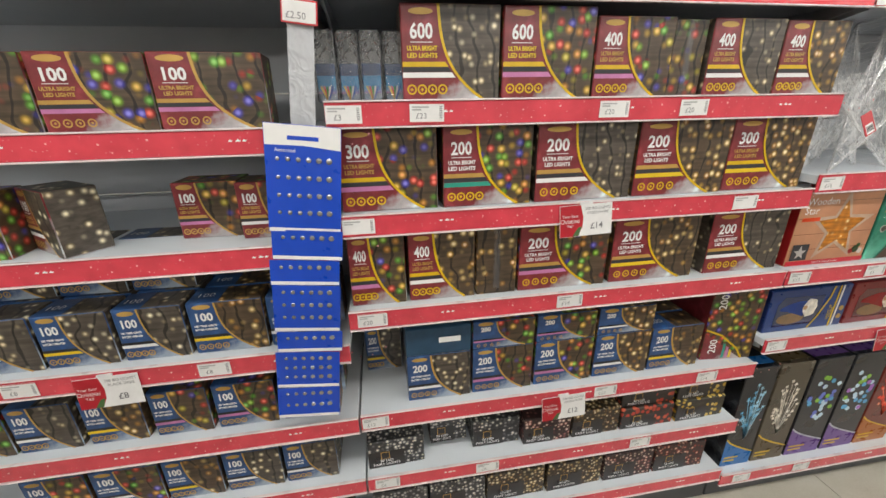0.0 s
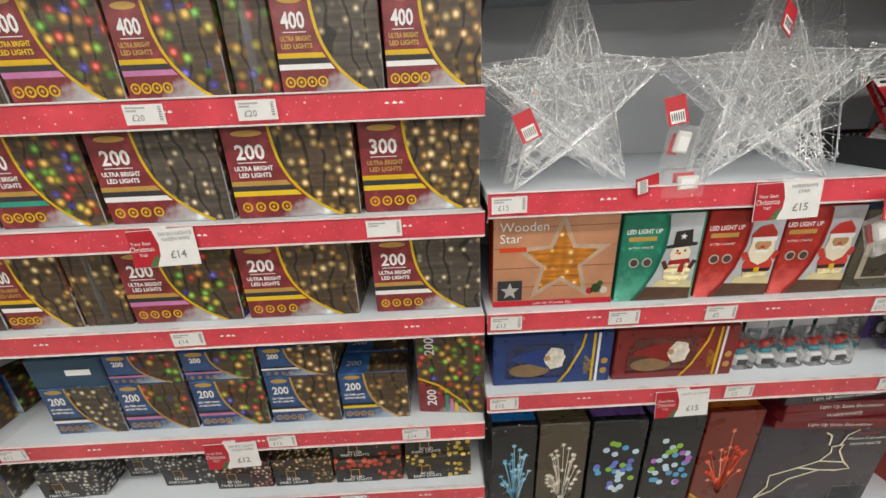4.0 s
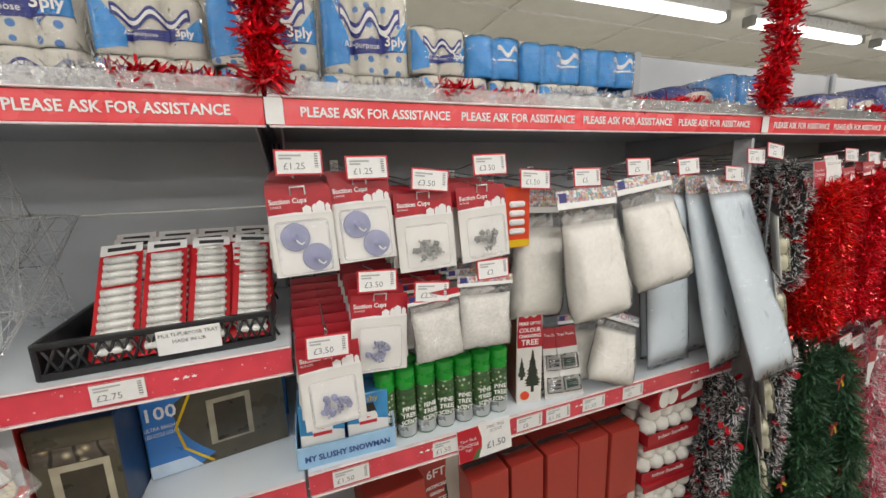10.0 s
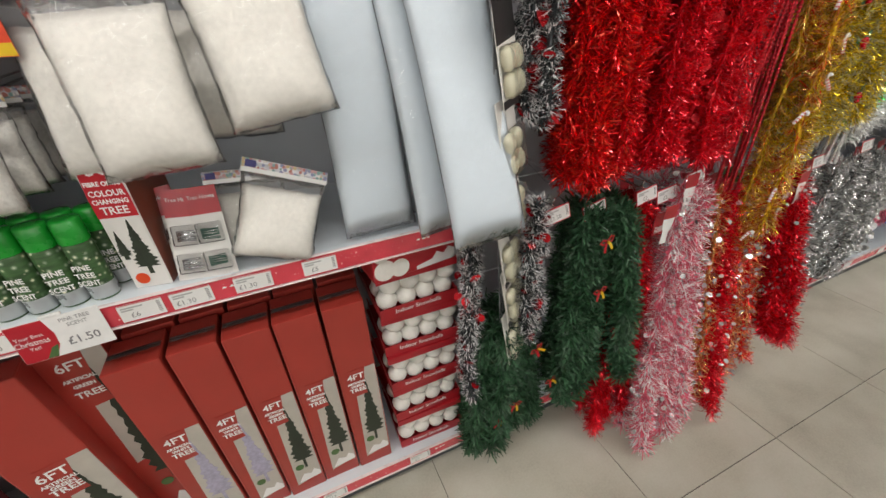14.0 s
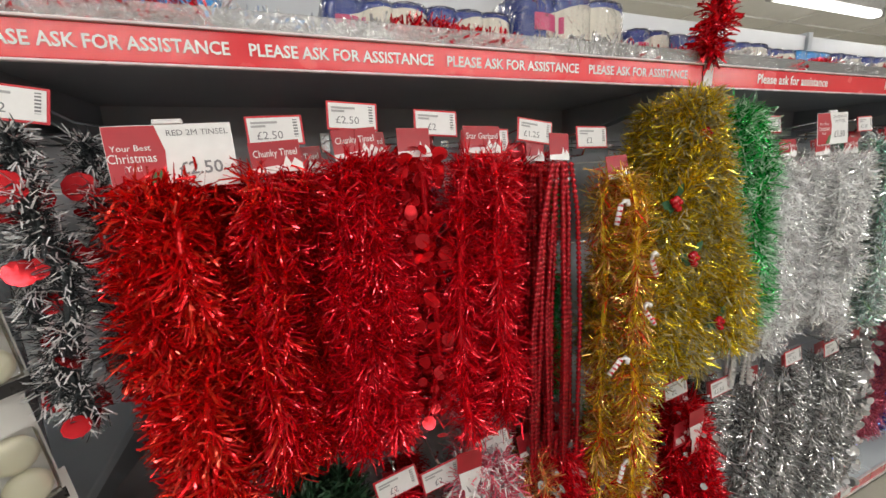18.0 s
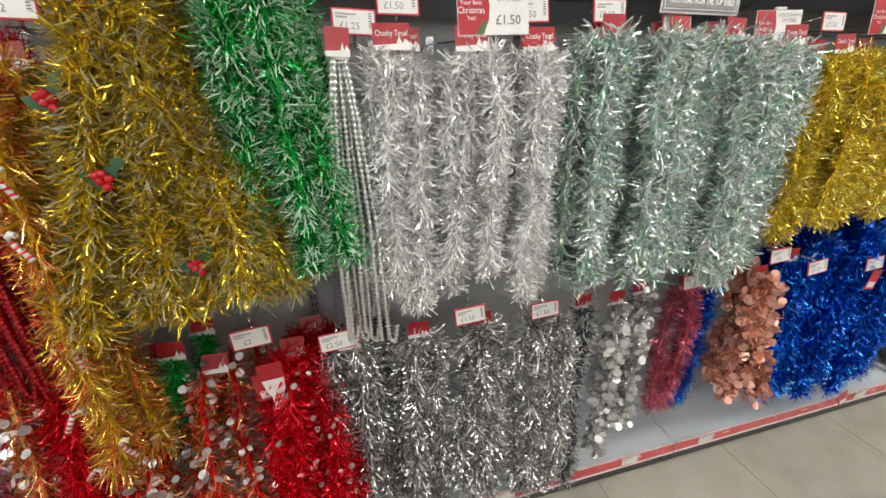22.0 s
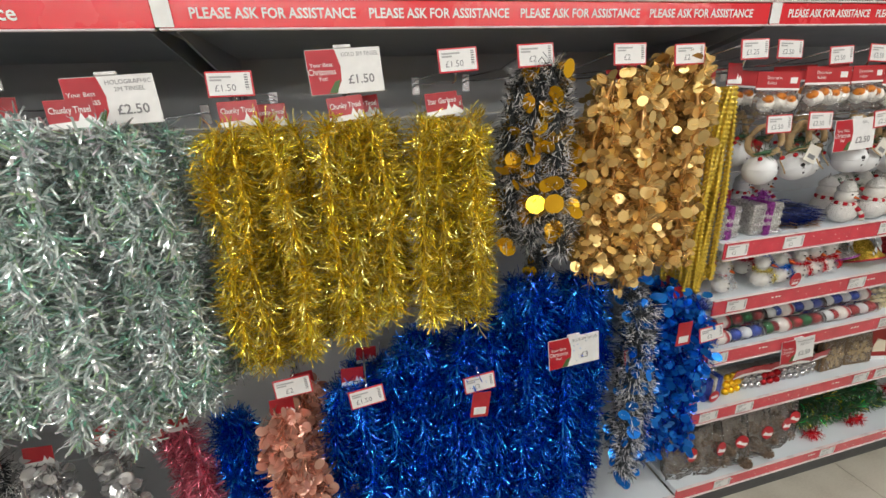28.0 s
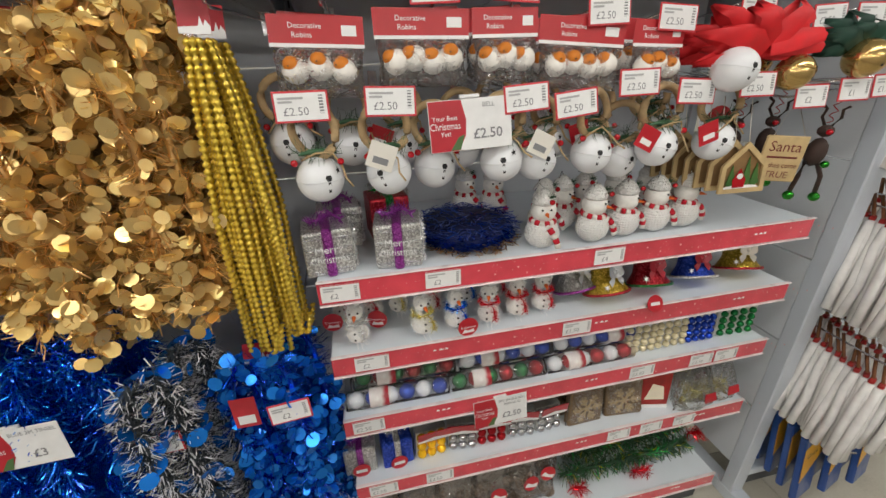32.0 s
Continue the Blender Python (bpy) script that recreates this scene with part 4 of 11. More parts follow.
wire_star(pose(1.435, 0.04, ZC[3], -6, 0, 8), 0.215, 0.07, 1, 640)
wire_star(pose(1.445, 0.24, ZC[3], -4, 0, 3), 0.215, 0.07, 2, 300)
wire_star(pose(1.835, 0.03, ZC[3], -10, 0, -4), 0.215, 0.06, 3, 620)
wire_star(pose(2.050, 0.20, ZC[3], 0, 0, 84), 0.21, 0.062, 4, 260)
for x, y, z, rz, ry in ((1.31, -0.02, 1.40, 10, -22), (1.62, 0.03, 1.415, -10, -12), (2.075, -0.02, 1.215, 5, 4), (1.80, 0.02, 1.56, 20, 30), (1.60, 0.0, 1.255, 0, 80)):
    tg = thing("hang_tag", pose(x, y, z, -15, ry, rz), "red cardboard swing tag with a white barcode panel", "swing tag", "swing tags of the stars")
    part("tag_card", block(-0.019, 0.019, 0, 0.0012, -0.055, 0, 0.0), TAGRED, tg)
    bc = part("barcode_panel", plate([(-0.013, -0.052), (0.013, -0.052), (0.013, -0.028), (-0.013, -0.028)], 0), WHITE, tg)
    for k in range(6):
        part("bar", plate([(-0.011 + k * 0.004, -0.047), (-0.0095 + k * 0.004, -0.047), (-0.0095 + k * 0.004, -0.032), (-0.011 + k * 0.004, -0.032)], -0.0007), INK, bc)
for x, y, z, ry in ((2.065, -0.03, 1.165, -25), (1.655, 0.02, 1.36, 8), (1.69, -0.012, 1.252, 88)):
    bp = thing("battery_case", pose(x, y, z, 0, ry, 0), "small clear bag with a white battery case inside", "battery case", "battery cases of the stars")
    part("case", block(-0.014, 0.014, 0.004, 0.016, -0.055, -0.012, 0.003), plain("case_grey", rgb("cfcfca"), 0.4), bp)
    part("bag", block(-0.030, 0.030, 0, 0.02, -0.088, 0.0, 0.004), SOFTBLIST, bp).visible_shadow = False
    part("case_label", plate([(-0.010, -0.050), (0.010, -0.050), (0.010, -0.022), (-0.010, -0.022)], 0.0035), WHITE, bp)
    part("leaflet", block(-0.020, 0.000, 0.0165, 0.0175, -0.060, -0.018), TAGRED, bp)
ZC1 = ZC[3]

# battery basket
bk = thing("battery_basket", pose(2.30, 0.03, ZC1 + 0.001, 0, 0, 2), "black pierced plastic tray holding red blister cards of batteries", "storage basket")
part("base", block(-0.155, 0.155, 0.01, 0.24, 0, 0.004, 0.001), BLACKPL, bk)
for y0, y1, nm in ((0.0, 0.006, "front_wall"), (0.245, 0.251, "back_wall")):
    wall = join(block(-0.165, 0.165, y0, y1, 0, 0.012), block(-0.170, 0.170, y0 - 0.004, y1 + 0.002, 0.052, 0.062, 0.002))
    for k in range(18):
        xx = -0.16 + k * 0.0188
        wall = join(wall, tube([(xx, (y0 + y1) / 2, 0.010), (xx + 0.009, (y0 + y1) / 2, 0.032), (xx, (y0 + y1) / 2, 0.054)], 0.0026, 5), tube([(xx + 0.0188, (y0 + y1) / 2, 0.010), (xx + 0.0098, (y0 + y1) / 2, 0.032), (xx + 0.0188, (y0 + y1) / 2, 0.054)], 0.0026, 5))
    part(nm, wall, BLACKPL, bk)
for s in (-1, 1):
    part("side_wall", join(block(s * 0.168 - 0.004, s * 0.168 + 0.004, 0, 0.25, 0, 0.062, 0.002)), BLACKPL, bk)
part("tray_label", block(-0.01, 0.085, -0.007, -0.005, 0.012, 0.055, 0.001), CARD, bk)
for i, s in enumerate(("MULTI-PURPOSE TRAY", "MADE IN UK")):
    part("label_print", text_mesh(s, 0.009, INK, 0.088), None, bk, m=pose(0.0375, -0.0076, 0.046 - 0.012 * i))
BATRED = plain("blister_red", rgb("c01e26"), 0.35, var=0.06)
BATSIL = plain("battery_wrap", rgb("e2e2de"), 0.28, 0.2, var=0.15, scale=40)
batt = tomesh(lathe([(0.0074, 0), (0.0074, 0.048), (0.0030, 0.0485), (0.0030, 0.051)], 10), "battery", BATSIL)
cardm = tomesh(block(-0.0335, 0.0335, 0, 0.0015, 0, 0.235), "blister_card", BATRED)
headm = tomesh(plate([(-0.033, 0.210), (0.033, 0.214), (0.033, 0.2345), (-0.033, 0.2345)], 0), "header_print", WHITE)
logom = tomesh(plate([(-0.022, 0.219), (0.022, 0.219), (0.022, 0.227), (-0.022, 0.227)], -0.0007), "logo", INK)


def battery_card(m):
    ob = thing("battery_card", m, "red blister card with two columns of silver AA batteries", "batteries", "battery cards in the tray")
    part("card", cardm, None, ob)
    part("header_print", headm, None, ob)
    part("logo", logom, None, ob)
    for k in range(12):
        z = 0.014 + k * 0.0158 + (0.006 if k > 7 else 0)
        part("battery", batt, None, ob, m=pose(-0.022, -0.006, z, 0, 90, 0))
    return ob


bc0 = battery_card(pose(2.226, 0.030, ZC1 + 0.018, -44, -3, 2))
for i, (x, ry) in enumerate(((2.294, -1), (2.362, 2), (2.430, 5))):
    copy_thing(bc0, pose(x, 0.030 + 0.004 * i, ZC1 + 0.018, -44, ry, 2))
for i in range(4):
    copy_thing(bc0, pose(2.228 + i * 0.068, 0.062, ZC1 + 0.016, -41, 1 - i, 2))
    copy_thing(bc0, pose(2.232 + i * 0.068, 0.095, ZC1 + 0.014, -37, -1 + i, 2))
for i in range(2):
    copy_thing(bc0, pose(2.160 + i * 0.012, 0.13, ZC1 + 0.014, -58, 0, -65))


def picture_box(x0, x1, z, h, d, front, side, lab, name="gift_box", yf=0.025, rz=0.0, cat="boxed decoration", group=""):
    ob = thing(name, pose((x0 + x1) / 2, yf, z + 0.0005, 0, 0, rz), lab, cat, group)
    part("carton", carton(x1 - x0 - 0.003, h, d, front, side), None, ob)
    return ob


WOODP = plain("print_wood", rgb("c08a68"), 0.35, var=0.25, scale=12, coat=0.3)
AMBER = bulbs("print_amber", rgb("c07820"), [rgb("ffd76a"), rgb("f5b43c"), rgb("fff0b4")], 0.02, False, 0.5)
sb = picture_box(1.268, 1.548, ZC[2], 0.228, 0.07, WOODP, plain("red_card", rgb("a81f22"), 0.35), "carton of a light-up wooden star with plank picture")
for k in range(4):
    part("plank_line", plate([(-0.138, 0.05 + 0.048 * k), (0.138, 0.05 + 0.048 * k), (0.138, 0.0512 + 0.048 * k), (-0.138, 0.0512 + 0.048 * k)], -0.0002), plain("plank_gap", rgb("7a4c34"), 0.5), sb)
part("star_print", plate(star_pts(0.015, 0.112, 0.115, 0.42), -0.0004), plain("print_pale_wood", rgb("b9a08c"), 0.4, var=0.25), sb)
part("glow_print", plate(star_pts(0.015, 0.112, 0.085, 0.45), -0.0012), AMBER, sb)
part("red_foot", plate([(-0.138, 0.001), (0.138, 0.001), (0.138, 0.015), (-0.138, 0.015)], -0.0006), plain("foot_red", rgb("c22030"), 0.35), sb)
part("foot_print", text_mesh("Light Up Wooden Star", 0.010, WHITE), None, sb, m=pose(0.0, -0.0018, 0.008))
for i, s in enumerate(("Wooden", "Star")):
    part("title_print", text_mesh(s, 0.030, WHITE, align="LEFT"), None, sb, m=pose(-0.125, -0.0012, 0.195 - 0.026 * i))
part("orange_bar", plate([(-0.125, 0.138), (-0.065, 0.138), (-0.065, 0.149), (-0.125, 0.149)], -0.0006), plain("orange_print", rgb("d8481c"), 0.4), sb)
ins = part("inset", plate([(-0.128, 0.018), (-0.072, 0.018), (-0.072, 0.068), (-0.128, 0.068)], -0.0014), INK, sb)
part("inset_star", plate(star_pts(-0.1, 0.042, 0.022), -0.0022), plain("inset_star", rgb("b8b4b0"), 0.4), ins)
for dx, dz, r, c in ((0.10, 0.04, 0.012, "2f4a2a"), (0.085, 0.034, 0.008, "a02020"), (0.118, 0.034, 0.009, "c8c4bc"), (0.108, 0.052, 0.007, "3c5a30")):
    part("bauble_print", plate(disc_pts(dx, dz, r, 10), -0.0008), plain("bauble_" + c, rgb(c), 0.4), sb)


def oval(cx, cz, rx, rz, n=18):
    return [(cx + rx * math.cos(2 * math.pi * i / n), cz + rz * math.sin(2 * math.pi * i / n)) for i in range(n)]


CREAMP = plain("print_cream", rgb("e6dcc4"), 0.4, var=0.08)
GLOWP = bulbs("print_glow_white", rgb("e8dcae"), [rgb("ffeaa0"), rgb("fff4cc")], 0.012, False, 0.6)
TANP = plain("print_tan", rgb("b08a60"), 0.4, var=0.12)
COATP = plain("print_coat", rgb("c0342a"), 0.4, var=0.15)


def figure_print(ob, kind):
    """Plain shapes in place of the printed festive figure."""
    photo = [(0.003, 0.211), (0.084, 0.211), (0.084, 0.001), (-0.052, 0.001), (-0.030, 0.030), (-0.008, 0.075), (0.006, 0.130), (0.008, 0.175)]
    sky = part("sky_print", plate(photo, -0.0004), plain("print_pale_sky", rgb("b9bec4"), 0.4, var=0.25, scale=14), ob)
    part("deck_print", plate([(-0.050, 0.0015), (0.0835, 0.0015), (0.0835, 0.030), (-0.026, 0.036)], -0.0011), plain("print_deck", rgb("5a4030"), 0.4, var=0.4, scale=30), sky)
    part("ledge_print", plate([(-0.006, 0.036), (0.0835, 0.030), (0.0835, 0.047), (0.002, 0.052)], -0.0012), plain("print_ledge", rgb("d8cc9c"), 0.4, var=0.2, scale=25), sky)
    if kind == "snowman":
        part("body_print", plate(oval(0.044, 0.070, 0.031, 0.030), -0.0018), GLOWP, sky)
        part("head_print", plate(oval(0.044, 0.116, 0.023, 0.023), -0.0019), CREAMP, sky)
        part("scarf_print", plate([(0.018, 0.090), (0.070, 0.094), (0.066, 0.105), (0.022, 0.101)], -0.0026), plain("print_scarf", rgb("a02028"), 0.4), sky)
        part("scarf_tail", plate([(0.044, 0.072), (0.056, 0.070), (0.058, 0.094), (0.048, 0.094)], -0.0025), plain("print_scarf", rgb("a02028"), 0.4), sky)
        part("hat_print", plate([(0.010, 0.130), (0.078, 0.136), (0.078, 0.143), (0.066, 0.144), (0.062, 0.174), (0.026, 0.170), (0.024, 0.140), (0.010, 0.137)], -0.0026), BLACKC, sky)
        part("hat_star", plate(star_pts(0.044, 0.158, 0.008), -0.0033), WHITE, sky)
        part("nose_print", plate([(0.044, 0.114), (0.030, 0.119), (0.045, 0.120)], -0.0026), plain("orange_print", rgb("d8481c"), 0.4), sky)
        for dx in (-0.008, 0.009):
            part("eye_print", plate(oval(0.044 + dx, 0.124, 0.0026, 0.0028, 8), -0.0026), INK, sky)
        for sg in (-1, 1):
            part("arm_print", ribbon([(0.044 + sg * 0.026, 0.080), (0.044 + sg * 0.036, 0.100)], 0.010, -0.0019), plain("print_mitten", rgb("4a2a24"), 0.4), sky)
    else:
        part("body_print", plate(oval(0.045, 0.078, 0.034, 0.030), -0.0018), COATP, sky)
        part("belt_print", plate([(0.014, 0.064), (0.076, 0.064), (0.077, 0.072), (0.013, 0.072)], -0.0024), BLACKC, sky)
        part("lights_print", plate([(0.018, 0.050), (0.072, 0.050), (0.075, 0.062), (0.015, 0.062)], -0.0024), GLOWP, sky)
        part("buckle_print", plate([(0.039, 0.062), (0.051, 0.062), (0.051, 0.074), (0.039, 0.074)], -0.0031), GOLDINK, sky)
        part("beard_print", plate([(0.020, 0.138), (0.016, 0.112), (0.026, 0.090), (0.045, 0.080), (0.064, 0.090), (0.074, 0.112), (0.070, 0.138)], -0.0026), CREAMP, sky)
        part("face_print", plate(oval(0.045, 0.130, 0.018, 0.014), -0.0033), TANP, sky)
        part("nose_print", plate(oval(0.045, 0.124, 0.005, 0.004, 10), -0.004), COATP, sky)
        part("moustache_print", plate([(0.028, 0.114), (0.045, 0.119), (0.062, 0.114), (0.056, 0.109), (0.045, 0.113), (0.034, 0.109)], -0.0041), WHITE, sky)
        part("hat_print", plate([(0.020, 0.142), (0.070, 0.142), (0.070, 0.158), (0.054, 0.178), (0.030, 0.172), (0.014, 0.152)], -0.0031), COATP, sky)
        part("brim_print", plate([(0.018, 0.138), (0.072, 0.138), (0.073, 0.148), (0.017, 0.148)], -0.0038), WHITE, sky)
        for sg in (-1, 1):
            part("arm_print", ribbon([(0.045 + sg * 0.030, 0.094), (0.045 + sg * 0.038, 0.112)], 0.012, -0.0017), COATP, sky)


def light_up_box(x0, x1, col, kind):
    ob = picture_box(x0, x1, ZC[2], 0.212, 0.06, snowy("print_" + kind, rgb(col), tuple(min(1, 2.0 * c + 0.1) for c in rgb(col)), split=(0.05, 0.4), height=0.2, mottle=0.7), plain("side_" + kind, rgb(col), 0.35), f"{'green' if kind == 'snowman' else 'red'} and grey carton of a light-up figure", group="light-up figure boxes")
    figure_print(ob, kind)
    part("swoosh", ribbon([(0.004, 0.210), (0.009, 0.175), (0.007, 0.130), (-0.007, 0.075), (-0.029, 0.030), (-0.052, 0.002)], 0.006, -0.0016), plain("swoosh_" + kind, tuple(0.75 * c for c in rgb(col)), 0.35), ob)
    part("title_print", text_mesh("LED LIGHT UP", 0.0145, WHITE, 0.078, bold=0.0003), None, ob, m=pose(-0.044, -0.0012, 0.172))
    part("subtitle_bar", plate([(-0.076, 0.150), (-0.014, 0.150), (-0.014, 0.160), (-0.076, 0.160)], -0.0004), BRASSINK, ob)
    part("caption_print", text_mesh("BATTERY OPERATED", 0.007, WHITE, 0.056), None, ob, m=pose(-0.046, -0.0012, 0.134))
    for dx in (-0.058, -0.028):
        bd = part("badge", plate(disc_pts(dx, 0.098, 0.0115, 16), -0.0005), plain("badge_grey", rgb("b8aea6"), 0.4), ob)
        part("badge_core", plate(disc_pts(dx, 0.098, 0.0085, 14), -0.0012), plain("badge_dark", rgb("4a3a34"), 0.4), bd)
    return ob


light_up_box(1.553, 1.738, "1d7a62", "snowman")
light_up_box(1.742, 1.914, "a8261f", "santa")
light_up_box(1.918, 2.088, "a8261f", "santa")
DARKP = plain("print_window", rgb("4a4538"), 0.3, var=0.4, scale=16, coat=0.4)
for x0, x1, yf in ((2.092, 2.212, 0.025),):
    ob = picture_box(x0, x1, ZC[2], 0.200, 0.10, DARKP, plain("navy_side", rgb("22385a"), 0.35, var=0.2), "dark carton of curtain lights showing a lit window", group="curtain light boxes", yf=yf)
    part("window_print", plate([(-0.035, 0.03), (0.045, 0.03), (0.045, 0.13), (-0.035, 0.13)], -0.0004), plain("print_stone", rgb("a49c88"), 0.4, var=0.25), ob)
    part("pane_print", plate([(-0.022, 0.035), (0.035, 0.035), (0.035, 0.118), (-0.022, 0.118)], -0.001), plain("print_glass", rgb("3a352c"), 0.3, var=0.4), ob)
    part("lights_print", plate([(-0.05, 0.132), (0.055, 0.132), (0.055, 0.162), (-0.05, 0.162)], -0.0004), COOL, ob)
ob = picture_box(2.212, 2.470, ZC[2], 0.172, 0.08, plain("print_bright_blue", rgb("2f78c4"), 0.32, var=0.1, coat=0.3), plain("navy_side", rgb("22385a"), 0.35), "blue carton of 100 curtain lights with a window picture", group="curtain light boxes", yf=0.13, rz=8)
part("photo", plate([(-0.05, 0.001)] + [(-0.052 - 0.03 * math.sin(k / 8 * 2.6) + 0.06 * (1 - k / 8) ** 2, 0.171 * k / 8) for k in range(1, 8)] + [(-0.045, 0.171), (0.126, 0.171), (0.126, 0.001)], -0.0004), DARKP, ob)
part("window_print", plate([(-0.02, 0.04), (0.06, 0.04), (0.06, 0.14), (-0.02, 0.14)], -0.001), plain("print_stone", rgb("a49c88"), 0.4), ob)
part("pane_print", plate([(-0.008, 0.045), (0.05, 0.045), (0.05, 0.13), (-0.008, 0.13)], -0.0016), plain("print_glass", rgb("3a352c"), 0.3), ob)
part("gold_band", ribbon([(-0.045, 0.165), (-0.075, 0.10), (-0.065, 0.05), (-0.02, 0.004)], 0.005, -0.002), GOLDINK, ob)
part("number_print", text_mesh("100", 0.038, WHITE, bold=0.0006), None, ob, m=pose(-0.098, -0.0012, 0.138))
for i, s in enumerate(("ULTRA BRIGHT", "LED ICICLE LIGHTS")):
    part("caption_print", text_mesh(s, 0.011, WHITE, 0.055), None, ob, m=pose(-0.098, -0.0012, 0.108 - 0.014 * i))
part("white_foot", plate([(-0.126, 0.002), (-0.04, 0.002), (-0.06, 0.03), (-0.126, 0.03)], -0.0008), plain("print_frost", rgb("c4d6e8"), 0.35), ob)
behind(ob, 0.09)

# level below: gonk boxes, toys
def gonk_box(x0, x1, col, hat, beard):
    w = x1 - x0 - 0.004
    base = plain("gonk_card_" + col, rgb(col), 0.32, var=0.12, coat=0.3)
    ob = picture_box(x0, x1, ZC[1], 0.150, 0.12, base, base, f"{'navy' if col[0] == '1' else 'dark red'} window carton with a light-up gnome lying inside", group="light-up gnome boxes", yf=0.03)
    # Flat window plate: card colour halved to paint the shade inside the carton.
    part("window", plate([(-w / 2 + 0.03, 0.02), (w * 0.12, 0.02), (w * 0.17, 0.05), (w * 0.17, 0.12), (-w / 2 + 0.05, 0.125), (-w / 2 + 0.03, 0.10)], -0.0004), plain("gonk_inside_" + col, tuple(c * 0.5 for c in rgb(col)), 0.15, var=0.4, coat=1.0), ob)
    part("body", plate(oval(-w * 0.20, 0.045, w * 0.17, 0.020), -0.0008), plain("gonk_cloth", rgb("8a7050"), 0.8, var=0.25), ob)
    part("hat", plate([(-w * 0.05, 0.050), (-w * 0.04, 0.105), (-w * 0.14, 0.106), (-w * 0.24, 0.100), (-w * 0.34, 0.088), (-w * 0.36, 0.078), (-w * 0.26, 0.072), (-w * 0.14, 0.060)], -0.0011), plain("gonk_hat_" + hat, tuple(0.6 * c for c in rgb(hat)), 0.7, var=0.3), ob)
    part("beard", plate([(x + 0.004 * math.sin(5.0 * i), z + 0.004 * math.cos(7.0 * i)) for i, (x, z) in enumerate(oval(w * 0.02, 0.080, w * 0.085, 0.034, 22))], -0.0014), plain("gonk_beard", rgb(beard), 0.9, var=0.35, scale=90), ob)
    part("nose", plate(oval(-w * 0.05, 0.082, 0.008, 0.008, 12), -0.0021), TANP, ob)
    part("gold_band", ribbon([(w * 0.06, 0.004), (w * 0.14, 0.04), (w * 0.24, 0.11), (w * 0.26, 0.149)], 0.006, -0.001), GOLDINK, ob)
    for dx in (0.33, 0.37):
        part("stripe", plate([(w * dx, 0.001), (w * dx + 0.006, 0.001), (w * dx + 0.006, 0.149), (w * dx, 0.149)], -0.0006), GOLDINK if dx < 0.35 else WHITE, ob)
    part("title_print", text_mesh("LIGHT UP", 0.013, GOLDINK), None, ob, m=pose(w * 0.285, -0.0012, 0.055, 0, -90, 0))
    part("title_print", text_mesh("GONK", 0.013, GOLDINK), None, ob, m=pose(w * 0.315, -0.0012, 0.055, 0, -90, 0))
    for k in range(2):
        part("badge", plate(disc_pts(w * 0.44, 0.035 + 0.03 * k, 0.009, 12), -0.0005), BRASSINK, ob)
    return ob


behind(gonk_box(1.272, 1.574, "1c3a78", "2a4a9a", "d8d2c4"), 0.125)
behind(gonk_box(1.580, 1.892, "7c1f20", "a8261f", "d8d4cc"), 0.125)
BLISTER = clear_film("blister", alpha=0.04, rough=0.06, wrinkle=0.15, scale=14)
for i in range(5):
    for j in range(2):
        x = 1.935 + i * 0.066
        ob = thing("toy_pack", pose(x, 0.04 + 0.11 * j, ZC[1] + 0.0005, 0, 0, random.uniform(-4, 4)), "clear blister pack with a small red and teal scented toy", "toy pack", "blister packed toys")
        part("backing_card", block(-0.029, 0.029, 0.07, 0.0715, 0, 0.13, 0.0), plain("pale_card", rgb("b8bcc0"), 0.4), ob)
        part("blister", block(-0.027, 0.027, 0, 0.07, 0, 0.085, 0.008, 2), BLISTER, ob).visible_shadow = False
        part("foot", block(-0.020, 0.020, 0.012, 0.05, 0.004, 0.034, 0.005), WHITEPL, ob)
        part("dark_window", block(-0.013, 0.013, 0.009, 0.013, 0.010, 0.026, 0.001), BLACKPL, ob)
        part("ring", block(-0.016, 0.016, 0.018, 0.045, 0.036, 0.048, 0.004), plain("teal_plastic", rgb("2a8a9a"), 0.35), ob)
        tp = join(ball(0.013, (-0.004, 0.03, 0.062), 1), ball(0.009, (0.012, 0.03, 0.070), 1), ball(0.008, (-0.014, 0.03, 0.052), 1))
        part("toy", tp, plain("toy_red", rgb("c83028"), 0.35), ob)
for i in range(3):
    ob = thing("glass_pack", pose(2.255 + 0.045 * i, 0.10 + 0.05 * i, ZC[1] + 0.0005), "clear bag of small glass decorations", "toy pack", "clear decoration bags")
    part("bag", block(-0.035, 0.035, 0, 0.05, 0, 0.12, 0.012, 2), FILM, ob)
    bm = bmesh.new()
    for k in range(9):
        bm = join(bm, ball(0.011, (random.uniform(-0.02, 0.02), random.uniform(0.012, 0.038), random.uniform(0.014, 0.06)), 1))
    part("contents", bm, plain("grey_glass", rgb("9aa2a8"), 0.1, 0.2, var=0.2), ob)
PURPLE = plain("purple_card", rgb("5a4696"), 0.35, var=0.15, scale=14, coat=0.3)
